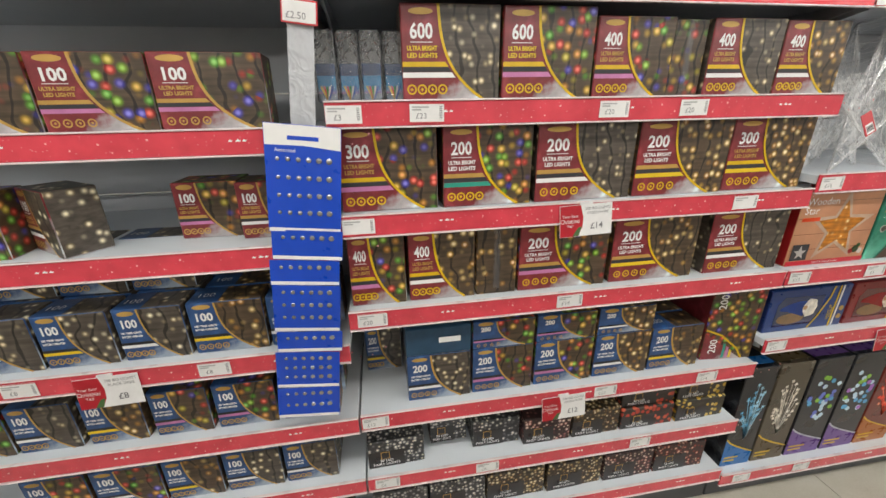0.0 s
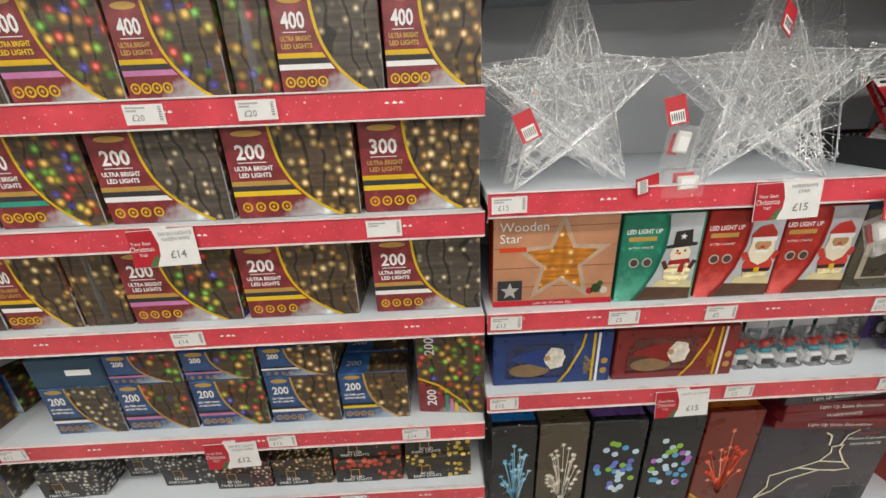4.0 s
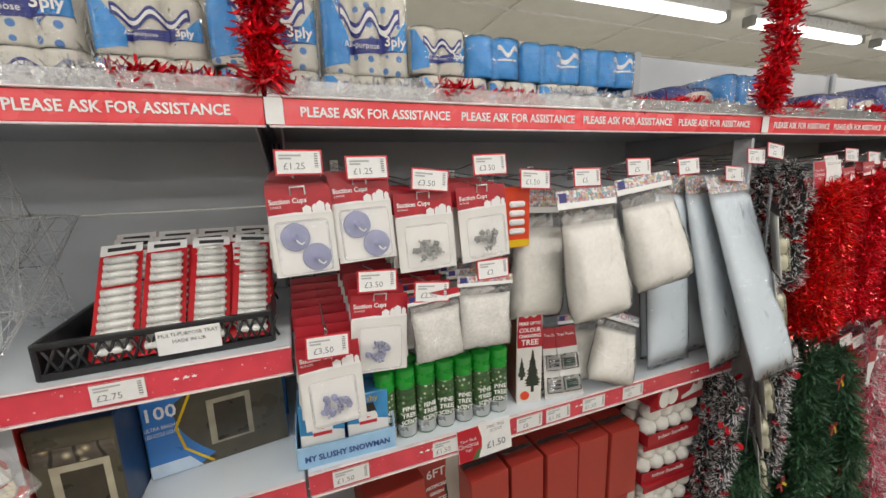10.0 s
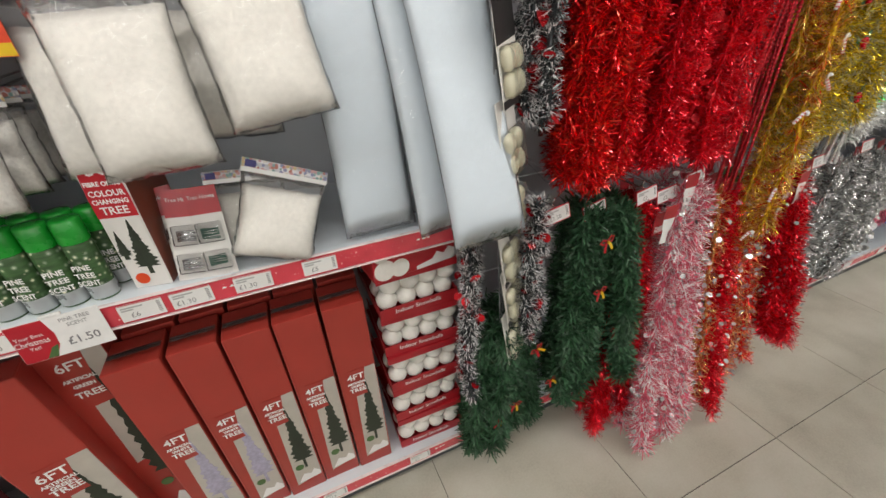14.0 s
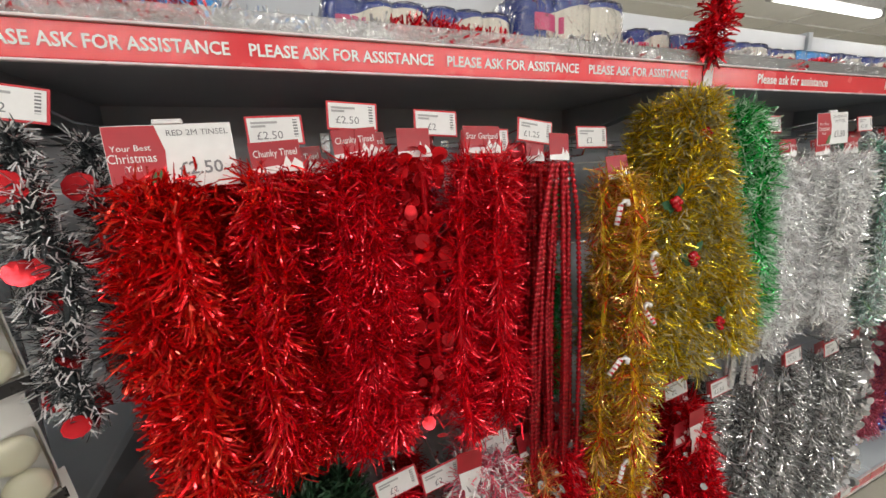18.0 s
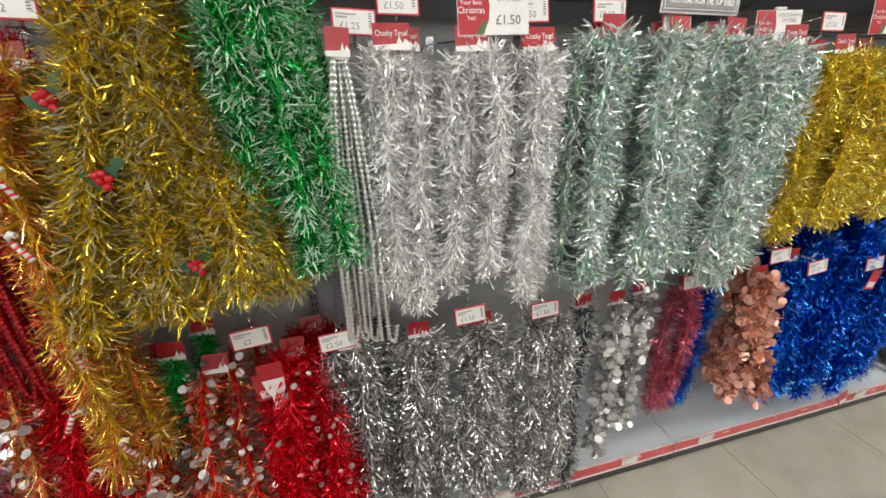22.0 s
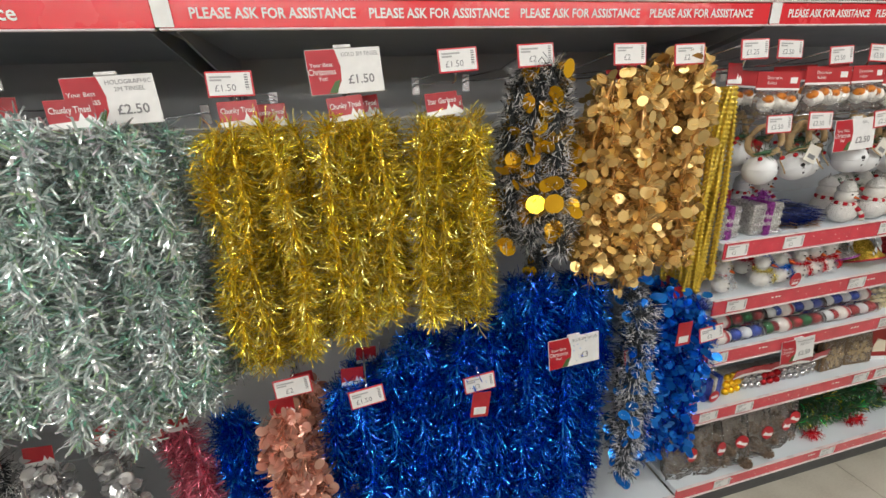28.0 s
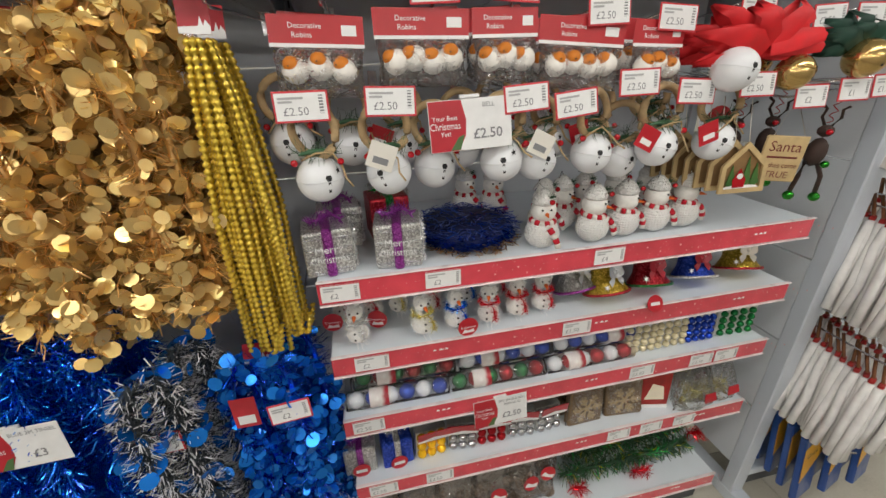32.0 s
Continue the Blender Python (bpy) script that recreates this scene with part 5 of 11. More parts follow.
for i in range(3):
    ob = thing("figure_pack", pose(2.43 - 0.01 * i, 0.03 + 0.05 * i, ZC[1] + 0.0005, 0, 0, 3), "purple blister card with a small white and red figure", "toy pack", "purple figure cards")
    part("card", block(-0.05, 0.05, 0.02, 0.0215, 0, 0.175, 0.001), PURPLE, ob)
    part("title_bar", plate([(-0.035, 0.14), (0.03, 0.14), (0.03, 0.15), (-0.035, 0.15)], 0.02), GOLDINK, ob)
    fg = join(ball(0.021, (0, 0.012, 0.04), 2, (1, 0.5, 1)), ball(0.015, (0, 0.010, 0.076), 2, (1, 0.6, 1)))
    part("figure", fg, WHITEPL, ob)
    part("trim", join(block(-0.016, 0.016, -0.002, 0.004, 0.054, 0.062, 0.002), block(-0.012, 0.012, 0.002, 0.012, 0.088, 0.098, 0.003), block(-0.007, 0.007, -0.002, 0.003, 0.026, 0.045, 0.001)), TAGRED, ob)
    part("blister", block(-0.034, 0.034, -0.004, 0.02, 0.01, 0.115, 0.01, 2), BLISTER, ob)

# base level of bay C
def tree_box(x0, x1, h, ground, band, dots, lab, foot):
    w = x1 - x0 - 0.004
    g = plain("tree_card_" + ground, rgb(ground), 0.3, var=0.2, scale=10, coat=0.4)
    ob = picture_box(x0, x1, ZC[0], h, 0.15, g, g, lab, group="bonsai light boxes", yf=0.03)
    rnd = random.Random(lab)
    foot_m = plain("tree_foot_" + foot, rgb(foot), 0.3, var=0.15)
    arc = [(-w / 2 + w * k / 8, h * (0.30 - 0.17 * (k / 8) ** 0.7)) for k in range(9)]
    part("foot_print", plate([(-w / 2 + 0.001, 0.001), (w / 2 - 0.001, 0.001)] + arc[::-1], -0.0003), foot_m, ob)
    part("gold_band", ribbon(arc, 0.006, -0.0006), GOLDINK if band == "gold" else plain("silver_band", rgb("b8bcc8"), 0.3), ob)
    for _ in range(30):
        a, r = rnd.uniform(0, 2 * math.pi), rnd.random() ** 0.6
        px, pz = w * 0.02 + r * w * 0.38 * math.cos(a), h * 0.60 + r * h * 0.26 * math.sin(a)
        c = rnd.choice(dots)
        if not "bubble" in lab:
            part("branch_print", ribbon([(w * 0.05, h * 0.28), (px * 0.6 + w * 0.02, h * 0.4 + (pz - h * 0.4) * 0.5), (px, pz)], 0.0018, -0.0008), plain("dot_" + c, rgb(c), 0.35), ob)
        part("bulb_print", plate(disc_pts(px, pz, 0.0098, 10) if "bubble" in lab else star_pts(px, pz, 0.0085, 0.4, 5, rnd.uniform(0, 72)), -0.001 - 0.0001 * rnd.random()), plain("dot_" + c, rgb(c), 0.35), ob)
    part("lid_stripe", block(-w / 2 + 0.002, w / 2 - 0.002, 0.02, 0.06, h, h + 0.0008), plain("tree_foot_" + foot, rgb(foot), 0.3), ob)
    for i in range(2):
        part("caption_bar", plate([(-w * 0.42, h * (0.10 - 0.035 * i)), (w * (0.05 - 0.1 * i), h * (0.10 - 0.035 * i)), (w * (0.05 - 0.1 * i), h * (0.085 - 0.035 * i)), (-w * 0.42, h * (0.085 - 0.035 * i))], -0.0008), GOLDINK, ob)
    return ob


tree_box(1.272, 1.400, 0.44, "14161c", "gold", ["6ab8e0", "a8d8f0"], "blue and black carton of a lit twig tree", "1f6ab0")
tree_box(1.404, 1.545, 0.44, "4a4234", "gold", ["e8e0d0", "fffaf0"], "brown and black carton of a white blossom light tree", "55482e")
tree_box(1.552, 1.708, 0.44, "141820", "silver", ["5aa8d8", "6a78d0", "8ac040", "c8e0f0"], "dark carton of a bubble light tree in blue tones", "6a4a90")
tree_box(1.714, 1.868, 0.44, "141820", "silver", ["5aa8d8", "8ac040", "b070c8", "c8e0f0"], "dark carton of a bubble light tree in green tones", "6a4a90")
tree_box(1.872, 2.030, 0.45, "6a1c10", "gold", ["f05030", "f8a080"], "red carton of a lit leaf tree", "a86018")
VIOLET = plain("print_night", rgb("221f33"), 0.28, var=0.35, scale=6, coat=0.5)
rb = picture_box(2.045, 2.455, ZC[0], 0.375, 0.05, VIOLET, plain("maroon_card", rgb("6a1c24"), 0.35), "night-blue flat carton of a light-up reindeer window decoration", yf=0.045)
deer = [[(-0.15, 0.07), (-0.12, 0.12), (-0.125, 0.17), (-0.04, 0.20), (0.02, 0.225), (0.045, 0.26), (0.04, 0.285), (0.075, 0.29), (0.07, 0.265), (0.10, 0.215), (0.13, 0.185), (0.085, 0.18), (0.03, 0.185), (-0.06, 0.15), (-0.10, 0.10), (-0.15, 0.07)], [(0.03, 0.29), (0.025, 0.33), (0.005, 0.345)], [(0.065, 0.29), (0.075, 0.33), (0.105, 0.35)], [(-0.04, 0.20), (0.03, 0.185)], [(0.02, 0.225), (0.10, 0.215)]]
for k, ln in enumerate(deer):
    part("reindeer_print", ribbon([(x * 0.95 - 0.01, z * 0.95 + 0.01) for x, z in ln], 0.0055, -0.0006 - 0.0001 * k), plain("rope_light", rgb("e8e4c8"), 0.35), rb)
for i, (s, c) in enumerate((("Light Up", WHITE), ("Reindeer", plain("red_words", rgb("c03a34"), 0.4)), ("Window Decoration", WHITE), ("WARM WHITE", WHITE))):
    part("title_print", text_mesh(s, 0.020 if i == 1 else 0.0145, c), None, rb, m=pose(0.125, -0.0012, 0.352 - 0.022 * i))
nn = part("inset", plate([(0.085, 0.04), (0.185, 0.04), (0.185, 0.11), (0.085, 0.11)], -0.0006), plain("print_grey", rgb("6a6a70"), 0.4), rb)
part("inset_panel", plate([(0.088, 0.043), (0.182, 0.043), (0.182, 0.107), (0.088, 0.107)], -0.0013), INK, nn)
behind(rb, 0.055), behind(rb, 0.11)
for k in range(4):
    ob = thing("flat_box", pose(2.27 + 0.008 * (k % 3) - 0.004 * k, 0.02 + 0.006 * (k % 2), ZC[0] + 0.377 + k * 0.0335, 0, 0, (-3, 2, -1, 3)[k]), "flat dark red window decoration carton lying in a pile", "boxed decoration", "pile of flat window decoration boxes")
    part("carton", block(-0.205, 0.205, 0, 0.34, 0, 0.032, 0.002), (plain("maroon_card", rgb("6a1c24"), 0.35), VIOLET)[k == 3], ob)
    part("title_print", text_mesh(("Light Up Santa Decoration", "WARM WHITE", "Light Up Santa Decoration", "Light Up Reindeer Decoration")[k], 0.016, WHITE), None, ob, m=pose(-0.03, -0.0008, 0.016))

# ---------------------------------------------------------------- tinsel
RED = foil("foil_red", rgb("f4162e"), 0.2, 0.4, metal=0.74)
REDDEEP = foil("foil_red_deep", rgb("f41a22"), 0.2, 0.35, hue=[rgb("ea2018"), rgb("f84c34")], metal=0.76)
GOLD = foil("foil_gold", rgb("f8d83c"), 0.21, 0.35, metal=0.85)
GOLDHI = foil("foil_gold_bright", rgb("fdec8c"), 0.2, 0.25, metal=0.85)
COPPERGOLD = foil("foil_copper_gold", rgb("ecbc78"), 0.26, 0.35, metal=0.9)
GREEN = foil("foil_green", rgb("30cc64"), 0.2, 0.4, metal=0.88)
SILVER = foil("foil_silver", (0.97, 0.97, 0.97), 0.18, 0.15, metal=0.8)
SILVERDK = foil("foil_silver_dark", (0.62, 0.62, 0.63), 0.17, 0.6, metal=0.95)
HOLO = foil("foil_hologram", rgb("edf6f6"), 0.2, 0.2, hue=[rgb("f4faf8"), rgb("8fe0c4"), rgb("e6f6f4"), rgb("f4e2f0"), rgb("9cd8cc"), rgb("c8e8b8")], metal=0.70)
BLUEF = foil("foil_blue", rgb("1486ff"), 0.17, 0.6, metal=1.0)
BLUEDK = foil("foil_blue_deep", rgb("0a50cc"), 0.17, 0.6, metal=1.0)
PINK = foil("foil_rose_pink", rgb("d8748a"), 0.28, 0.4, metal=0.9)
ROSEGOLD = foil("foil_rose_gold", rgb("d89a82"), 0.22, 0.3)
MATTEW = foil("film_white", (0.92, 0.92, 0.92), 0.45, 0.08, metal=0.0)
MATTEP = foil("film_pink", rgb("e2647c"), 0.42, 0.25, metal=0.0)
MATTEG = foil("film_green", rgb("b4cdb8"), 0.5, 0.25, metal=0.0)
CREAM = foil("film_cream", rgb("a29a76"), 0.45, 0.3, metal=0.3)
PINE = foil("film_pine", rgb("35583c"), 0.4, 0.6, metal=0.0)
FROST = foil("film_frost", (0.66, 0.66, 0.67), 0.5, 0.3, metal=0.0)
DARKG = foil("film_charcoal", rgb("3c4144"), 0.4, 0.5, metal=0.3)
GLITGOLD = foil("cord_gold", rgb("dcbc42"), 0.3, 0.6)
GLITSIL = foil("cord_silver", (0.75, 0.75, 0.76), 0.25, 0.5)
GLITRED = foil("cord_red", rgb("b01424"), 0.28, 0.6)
SEQ = {k: plain("sequin_" + k, rgb(c), 0.22, 0.62, var=0.05, island=0.35) for k, c in (("red", "e02a34"), ("gold", "f2cf88"), ("brightgold", "f0b820"), ("silver", "dededf"), ("rose", "eab6a4"), ("blue", "2084ea"))}
STRANDS = {}


def build_faces(name, verts, faces, mats, idx, smooth=False):
    me = bpy.data.meshes.new(name)
    me.vertices.add(len(verts))
    me.vertices.foreach_set("co", verts.astype(np.float32).ravel())
    sizes = np.array([len(f) for f in faces]) if isinstance(faces, list) else np.full(len(faces), faces.shape[1])
    flat = np.concatenate(faces) if isinstance(faces, list) else faces.ravel()
    me.loops.add(len(flat))
    me.loops.foreach_set("vertex_index", flat.astype(np.int32))
    me.polygons.add(len(sizes))
    me.polygons.foreach_set("loop_start", np.concatenate([[0], np.cumsum(sizes)[:-1]]).astype(np.int32))
    me.polygons.foreach_set("loop_total", sizes.astype(np.int32))
    me.polygons.foreach_set("material_index", idx.astype(np.int32))
    for mm in mats:
        me.materials.append(mm)
    me.update(calc_edges=True)
    return me


def along(path, n, rng, even=False):
    d = np.linalg.norm(np.diff(path, axis=0), axis=1)
    s = np.concatenate([[0], np.cumsum(d)])
    t = (np.linspace(0, s[-1], n) if even else rng.uniform(0, s[-1], n))
    p = np.stack([np.interp(t, s, path[:, k]) for k in range(3)], 1)
    e = 0.004
    q = np.stack([np.interp(np.minimum(t + e, s[-1]), s, path[:, k]) - np.interp(np.maximum(t - e, 0), s, path[:, k]) for k in range(3)], 1)
    q /= np.linalg.norm(q, axis=1, keepdims=True) + 1e-9
    return p, q, s[-1]


def unit(a):
    return a / (np.linalg.norm(a, axis=1, keepdims=True) + 1e-9)


def tinsel(path, R, per_m, width, mats, share=None, ln=(0.72, 1.06), core=0.16, droop=0.12, seed=1, discs=0, disc_r=0.01, disc_mat=None, name="strand", tips=None, tip_share=1.0, crumple=0.46):
    """A garland: thin foil strips that stand out all round a cord in leaning whorls, and round sequins where it has them."""
    rng = np.random.default_rng(seed)
    path = np.asarray(path, float)
    L = np.linalg.norm(np.diff(path, axis=0), axis=1).sum()
    n = max(8, int(per_m * L * 0.66))
    width *= 0.74
    p, tg, _ = along(path, n, rng)
    ref = np.where(np.abs(tg[:, 1:2]) < 0.8, np.array([[0, 1.0, 0]]), np.array([[1.0, 0, 0]]))
    u = unit(np.cross(tg, ref))
    v = np.cross(tg, u)
    a = rng.uniform(0, 2 * np.pi, (n, 1))
    rd = np.cos(a) * u + np.sin(a) * v
    ph = rng.uniform(0, 6.28, 4)
    s = (p[:, 2:3] + 0.6 * p[:, 0:1]) / R
    lean = 0.60 * np.sin(1.15 * s + ph[0] + 1.5 * np.sin(a + ph[1])) + 0.35 * np.sin(2.3 * s + ph[2] + a)
    e = unit(rd + lean * tg + crumple * rng.normal(size=(n, 3)))
    h = R * rng.uniform(ln[0], ln[1], (n, 1))
    c = p + rd * R * 0.10
    e2 = unit(e + 1.15 * crumple * rng.normal(size=(n, 3)) - np.array([0, 0, 1.0]) * droop)
    mid = c + e * h * 0.52
    top = mid + e2 * h * 0.48
    k = width / 2 * rng.uniform(0.7, 1.3, (n, 1))
    w1 = unit(np.cross(e, tg) + 0.30 * rng.normal(size=(n, 3)))
    w2 = unit(np.cross(e2, np.cross(w1, e2)) + 0.35 * rng.normal(size=(n, 3)))
    w3 = unit(w2 + 0.45 * rng.normal(size=(n, 3)))
    V = np.stack([c - w1 * k, c + w1 * k, mid + w2 * k, mid - w2 * k, top + w3 * k * 0.8, top - w3 * k * 0.8], 1).reshape(-1, 3)
    b6 = (np.arange(n) * 6)[:, None]
    F = np.concatenate([b6 + np.array([0, 1, 2, 3]), b6 + np.array([3, 2, 4, 5])])
    m0 = rng.choice(len(mats), n, p=share)
    mats = list(mats)
    m1 = m0
    if tips:
        m1 = np.where(rng.uniform(size=n) < tip_share, len(mats) + rng.integers(0, len(tips), n), m0)
        mats += list(tips)
    idx = np.concatenate([m0, m1])
    if core:
        m, g = max(4, int(L / (1.1 * R)) + 1), 8
        q, tq, _ = along(path, m, rng, True)
        ref = np.where(np.abs(tq[:, 1:2]) < 0.8, np.array([[0, 1.0, 0]]), np.array([[1.0, 0, 0]]))
        u = unit(np.cross(tq, ref))
        v = np.cross(tq, u)
        t = np.arange(g) * 2 * np.pi / g
        rad = core * R * rng.uniform(0.8, 1.1, (m, g, 1)) * (1 - 0.6 * (np.abs(np.linspace(-1, 1, m)) > 0.999))[:, None, None]
        ring = q[:, None] + rad * (np.cos(t)[None, :, None] * u[:, None] + np.sin(t)[None, :, None] * v[:, None])
        b0, i, j = len(V), np.arange(m - 1)[:, None] * g, np.arange(g)[None]
        V = np.concatenate([V, ring.reshape(-1, 3)])
        CF = np.stack([b0 + i + j, b0 + i + (j + 1) % g, b0 + i + g + (j + 1) % g, b0 + i + g + j], 2).reshape(-1, 4)
        F, idx = np.concatenate([F, CF]), np.concatenate([idx, np.zeros(len(CF), int)])
    if not discs:
        return build_faces(name, V, F, mats, idx)
    m = max(3, int(discs * L))
    p, tg, _ = along(path, m, rng)
    d = unit(rng.normal(size=(m, 3)) - tg * 0.3)
    c = p + d * R * rng.uniform(0.45, 1.0, (m, 1))
    nrm = unit(rng.normal(size=(m, 3)) + np.array([0, -0.9, 0.1]))
    e1 = unit(np.cross(nrm, rng.normal(size=(m, 3))))
    e2 = np.cross(nrm, e1)
    g = 10
    ang = np.arange(g) * 2 * np.pi / g
    rr = disc_r * rng.uniform(0.75, 1.15, (m, 1, 1))
    ring = c[:, None] + rr * (np.cos(ang)[None, :, None] * e1[:, None] + np.sin(ang)[None, :, None] * e2[:, None])
    base = len(V)
    V = np.concatenate([V, ring.reshape(-1, 3)])
    faces = [f for f in F] + [base + i * g + np.arange(g) for i in range(m)]
    mats.append(disc_mat)
    idx = np.concatenate([idx, np.full(m, len(mats) - 1)])
    return build_faces(name, V, faces, mats, idx)


def runs_path(width, length, runs, seed=0, spread=0.03, flare=0.0):
    """A garland folded into runs that hang side by side from a hook at the origin: one line for each run."""
    rnd = random.Random(seed)
    out = []
    for i in range(runs):
        x = -width / 2 + width * (i + 0.5) / runs if runs > 1 else 0.0
        y = rnd.uniform(-spread, spread)
        bot = -length * rnd.uniform(0.89, 1.02)
        turn = width / runs * (0.5 if i % 2 == 0 else -0.5) * (runs > 1)
        P = [(x * 0.6 * (1 - flare), y * 0.5, 0.0), (x * 0.9 * (1 - flare), y, -0.05)]
        for k in range(1, 6):
            f = k / 5
            P.append((x * (1 - flare + 2 * flare * f) + rnd.uniform(-0.011, 0.011), y + rnd.uniform(-0.014, 0.014), bot * (0.12 + 0.80 * f)))
        P += [(x * (1 + flare) + turn * 0.35, y, bot * 0.975), (x * (1 + flare) + turn * 0.9, y, bot)]
        P = np.array(P)
        t = np.linspace(0, len(P) - 1, 40)
        out.append(np.stack([np.interp(t, np.arange(len(P)), P[:, k]) for k in range(3)], 1))
    return out


HEADRED = snowy("header_red", rgb("a21c28"), rgb("b02430"), height=0.06)


def header_card(parent, words, m, w=0.085, h=0.05, white=True):
    c = part("header_card", block(-w / 2, w / 2, 0, 0.0012, 0, h, 0.0), HEADRED, parent, "red printed header card", m)
    if white:
        town = plate([(-w / 2, 0.0), (w / 2, 0.0), (w / 2, 0.010), (w * 0.36, 0.018), (w * 0.28, 0.010), (w * 0.2, 0.022), (w * 0.12, 0.010), (-w / 2, 0.008)], 0)
        part("town_print", town, WHITE, c)
    if words:
        part("title_print", text_mesh(words, 0.0135, WHITE, w * 0.86), None, c, m=pose(0, -0.0009, h * 0.62))
    return c


def hank(x0, x1, ztop, zbot, kinds, label, y=0.03, runs=4, group="hanging tinsel garlands", card="Chunky Tinsel", back=2, step=0.085, rz=0.0, key=None, seed=1, flare=0.0, spread=0.035, name="tinsel_garland", card_dz=0.015, rx=0.0, ry=0.0):
    """Garlands on one hook, one behind the other: each a folded strand under a header card."""
    w, ln = x1 - x0, ztop - zbot
    if ztop < 1.05 and 5.1 < x0 < 6.2:
        back = 1
    R = kinds["R"]
    key = key or (label, round(w, 2), round(ln, 2), runs, seed)
    if key not in STRANDS:
        STRANDS[key] = [tinsel(path, seed=seed * 20 + i, **kinds) for i, path in enumerate(runs_path(max(0.012, w - 0.95 * R), ln - R * 0.5, runs, seed, spread, flare))]
    first = None
    for k in range(back):
        if first is None:
            ob = thing(name, pose((x0 + x1) / 2, y, ztop, rx, ry, rz), label, "tinsel", group)
            for me in STRANDS[key]:
                part("strand", me, None, ob)
            if card is not None:
                header_card(ob, card, pose(0, 0.004, card_dz - (0.01 if card else 0.022), -8, random.uniform(-5, 5), 0), 0.064 if card else 0.05, 0.042)
            first = ob
        else:
            copy_thing(first, pose((x0 + x1) / 2 + (0.035 if k % 2 else -0.02), y + step * k, ztop + random.uniform(-0.006, 0.006), rx, ry, rz + random.uniform(-8, 8)))
    return first


CHUNKY = dict(R=0.037, per_m=5600, width=0.0046)
FINE = dict(R=0.036, per_m=6400, width=0.0026)
K = lambda base, **kw: {**base, **kw}

# bay E, upper row
hank(3.80, 3.885, 1.545, 1.18, K(FINE, R=0.031, per_m=6650, mats=[DARKG], tips=[FROST], tip_share=0.55, discs=40, disc_r=0.017, disc_mat=SEQ["red"]), "charcoal and white tinsel with shiny red hearts", y=-0.035, runs=2, card=None, back=2, seed=11, flare=0.3)
hank(3.90, 4.06, 1.475, 1.010, K(CHUNKY, R=0.045, width=0.0045, per_m=6400, mats=[REDDEEP]), "wide-cut red foil tinsel garland in folded runs", y=-0.060, runs=4, seed=12, back=2)
hank(4.035, 4.19, 1.485, 1.005, K(CHUNKY, R=0.043, width=0.0034, per_m=6800, mats=[REDDEEP, RED], share=[0.5, 0.5]), "chunky red foil tinsel garland in folded runs", y=-0.060, runs=4, seed=13, back=2)
hank(4.15, 4.29, 1.500, 1.010, K(CHUNKY, R=0.043, width=0.0032, per_m=7000, mats=[RED]), "chunky red foil tinsel garland in folded runs", y=-0.060, runs=4, seed=14, back=2)
hank(4.25, 4.35, 1.510, 1.0, K(FINE, R=0.035, per_m=2240, mats=[RED], discs=330, disc_r=0.0105, disc_mat=SEQ["red"]), "red sequin garland with round shiny discs", y=-0.080, runs=2, seed=15, card="", back=2)
hank(4.325, 4.50, 1.500, 0.985, K(FINE, R=0.048, mats=[RED]), "fine red tinsel garland with small stars", y=-0.080, runs=4, seed=16, card="Star Garland", back=2)
hank(4.445, 4.64, 1.49, 0.97, K(FINE, R=0.046, mats=[RED]), "fine red tinsel garland", y=0.0, runs=4, seed=17, card="", back=2)


def bead_string(path, r, mat):
    """A string of small touching faceted beads along a path."""
    seg = np.concatenate([[0], np.cumsum(np.linalg.norm(np.diff(path, axis=0), axis=1))])
    n = int(seg[-1] / (r * 1.8)) * 3
    c = np.stack([np.interp(np.linspace(0, seg[-1], n), seg, path[:, k]) for k in range(3)], 1)
    rad = np.where(np.arange(n) % 3 == 0, 0.35, 1.0) * r
    a = np.arange(6) * math.pi / 3
    ring = np.stack([np.cos(a), np.sin(a), np.zeros(6)], 1)
    V = (c[:, None, :] + rad[:, None, None] * ring[None]).reshape(-1, 3)
    F = [(i * 6 + j, i * 6 + (j + 1) % 6, i * 6 + 6 + (j + 1) % 6, i * 6 + 6 + j) for i in range(n - 1) for j in range(6)]
    return build_faces("cord", V, F, [mat], np.zeros(len(F)))


def cord_garland(x0, x1, ztop, zbot, mat, label, n=7, r=0.0042, y=0.0, seed=1, back=2, flare=0.15, rz=0):
    """A bundle of thin glittery bead cords in long loops."""
    rnd = random.Random(seed)
    for b in range(back):
        ob = thing("bead_garland", pose((x0 + x1) / 2, y + 0.07 * b, ztop, 0, 0, rz), label, "bead garland", "hanging bead garlands")
        for i in range(n):
            x = (-0.5 + (i + 0.5) / n) * (x1 - x0)
            yy, L = rnd.uniform(-0.02, 0.015), (ztop - zbot) * rnd.uniform(0.9, 1.0)
            path = [(x * 0.35, yy, 0), (x * 0.7, yy, -L * 0.15), (x * (1 + flare), yy + rnd.uniform(-0.01, 0.01), -L * 0.5), (x * (1 + 1.4 * flare) + rnd.uniform(-0.01, 0.01), yy, -L)]
            if i % 2 == 0:
                path += [(path[-1][0] + 0.012, yy, -L - 0.012), (path[-1][0] + 0.02, yy + 0.004, -L + 0.03)]
            P = np.array(path)
            fine = np.stack([np.interp(np.linspace(0, len(P) - 1, 40), np.arange(len(P)), P[:, k]) for k in range(3)], 1)
            part("cord", bead_string(fine, r, mat), None, ob)
        header_card(ob, "", pose(0, -0.01, 0.004, -8, 3, 0), 0.04, 0.045)


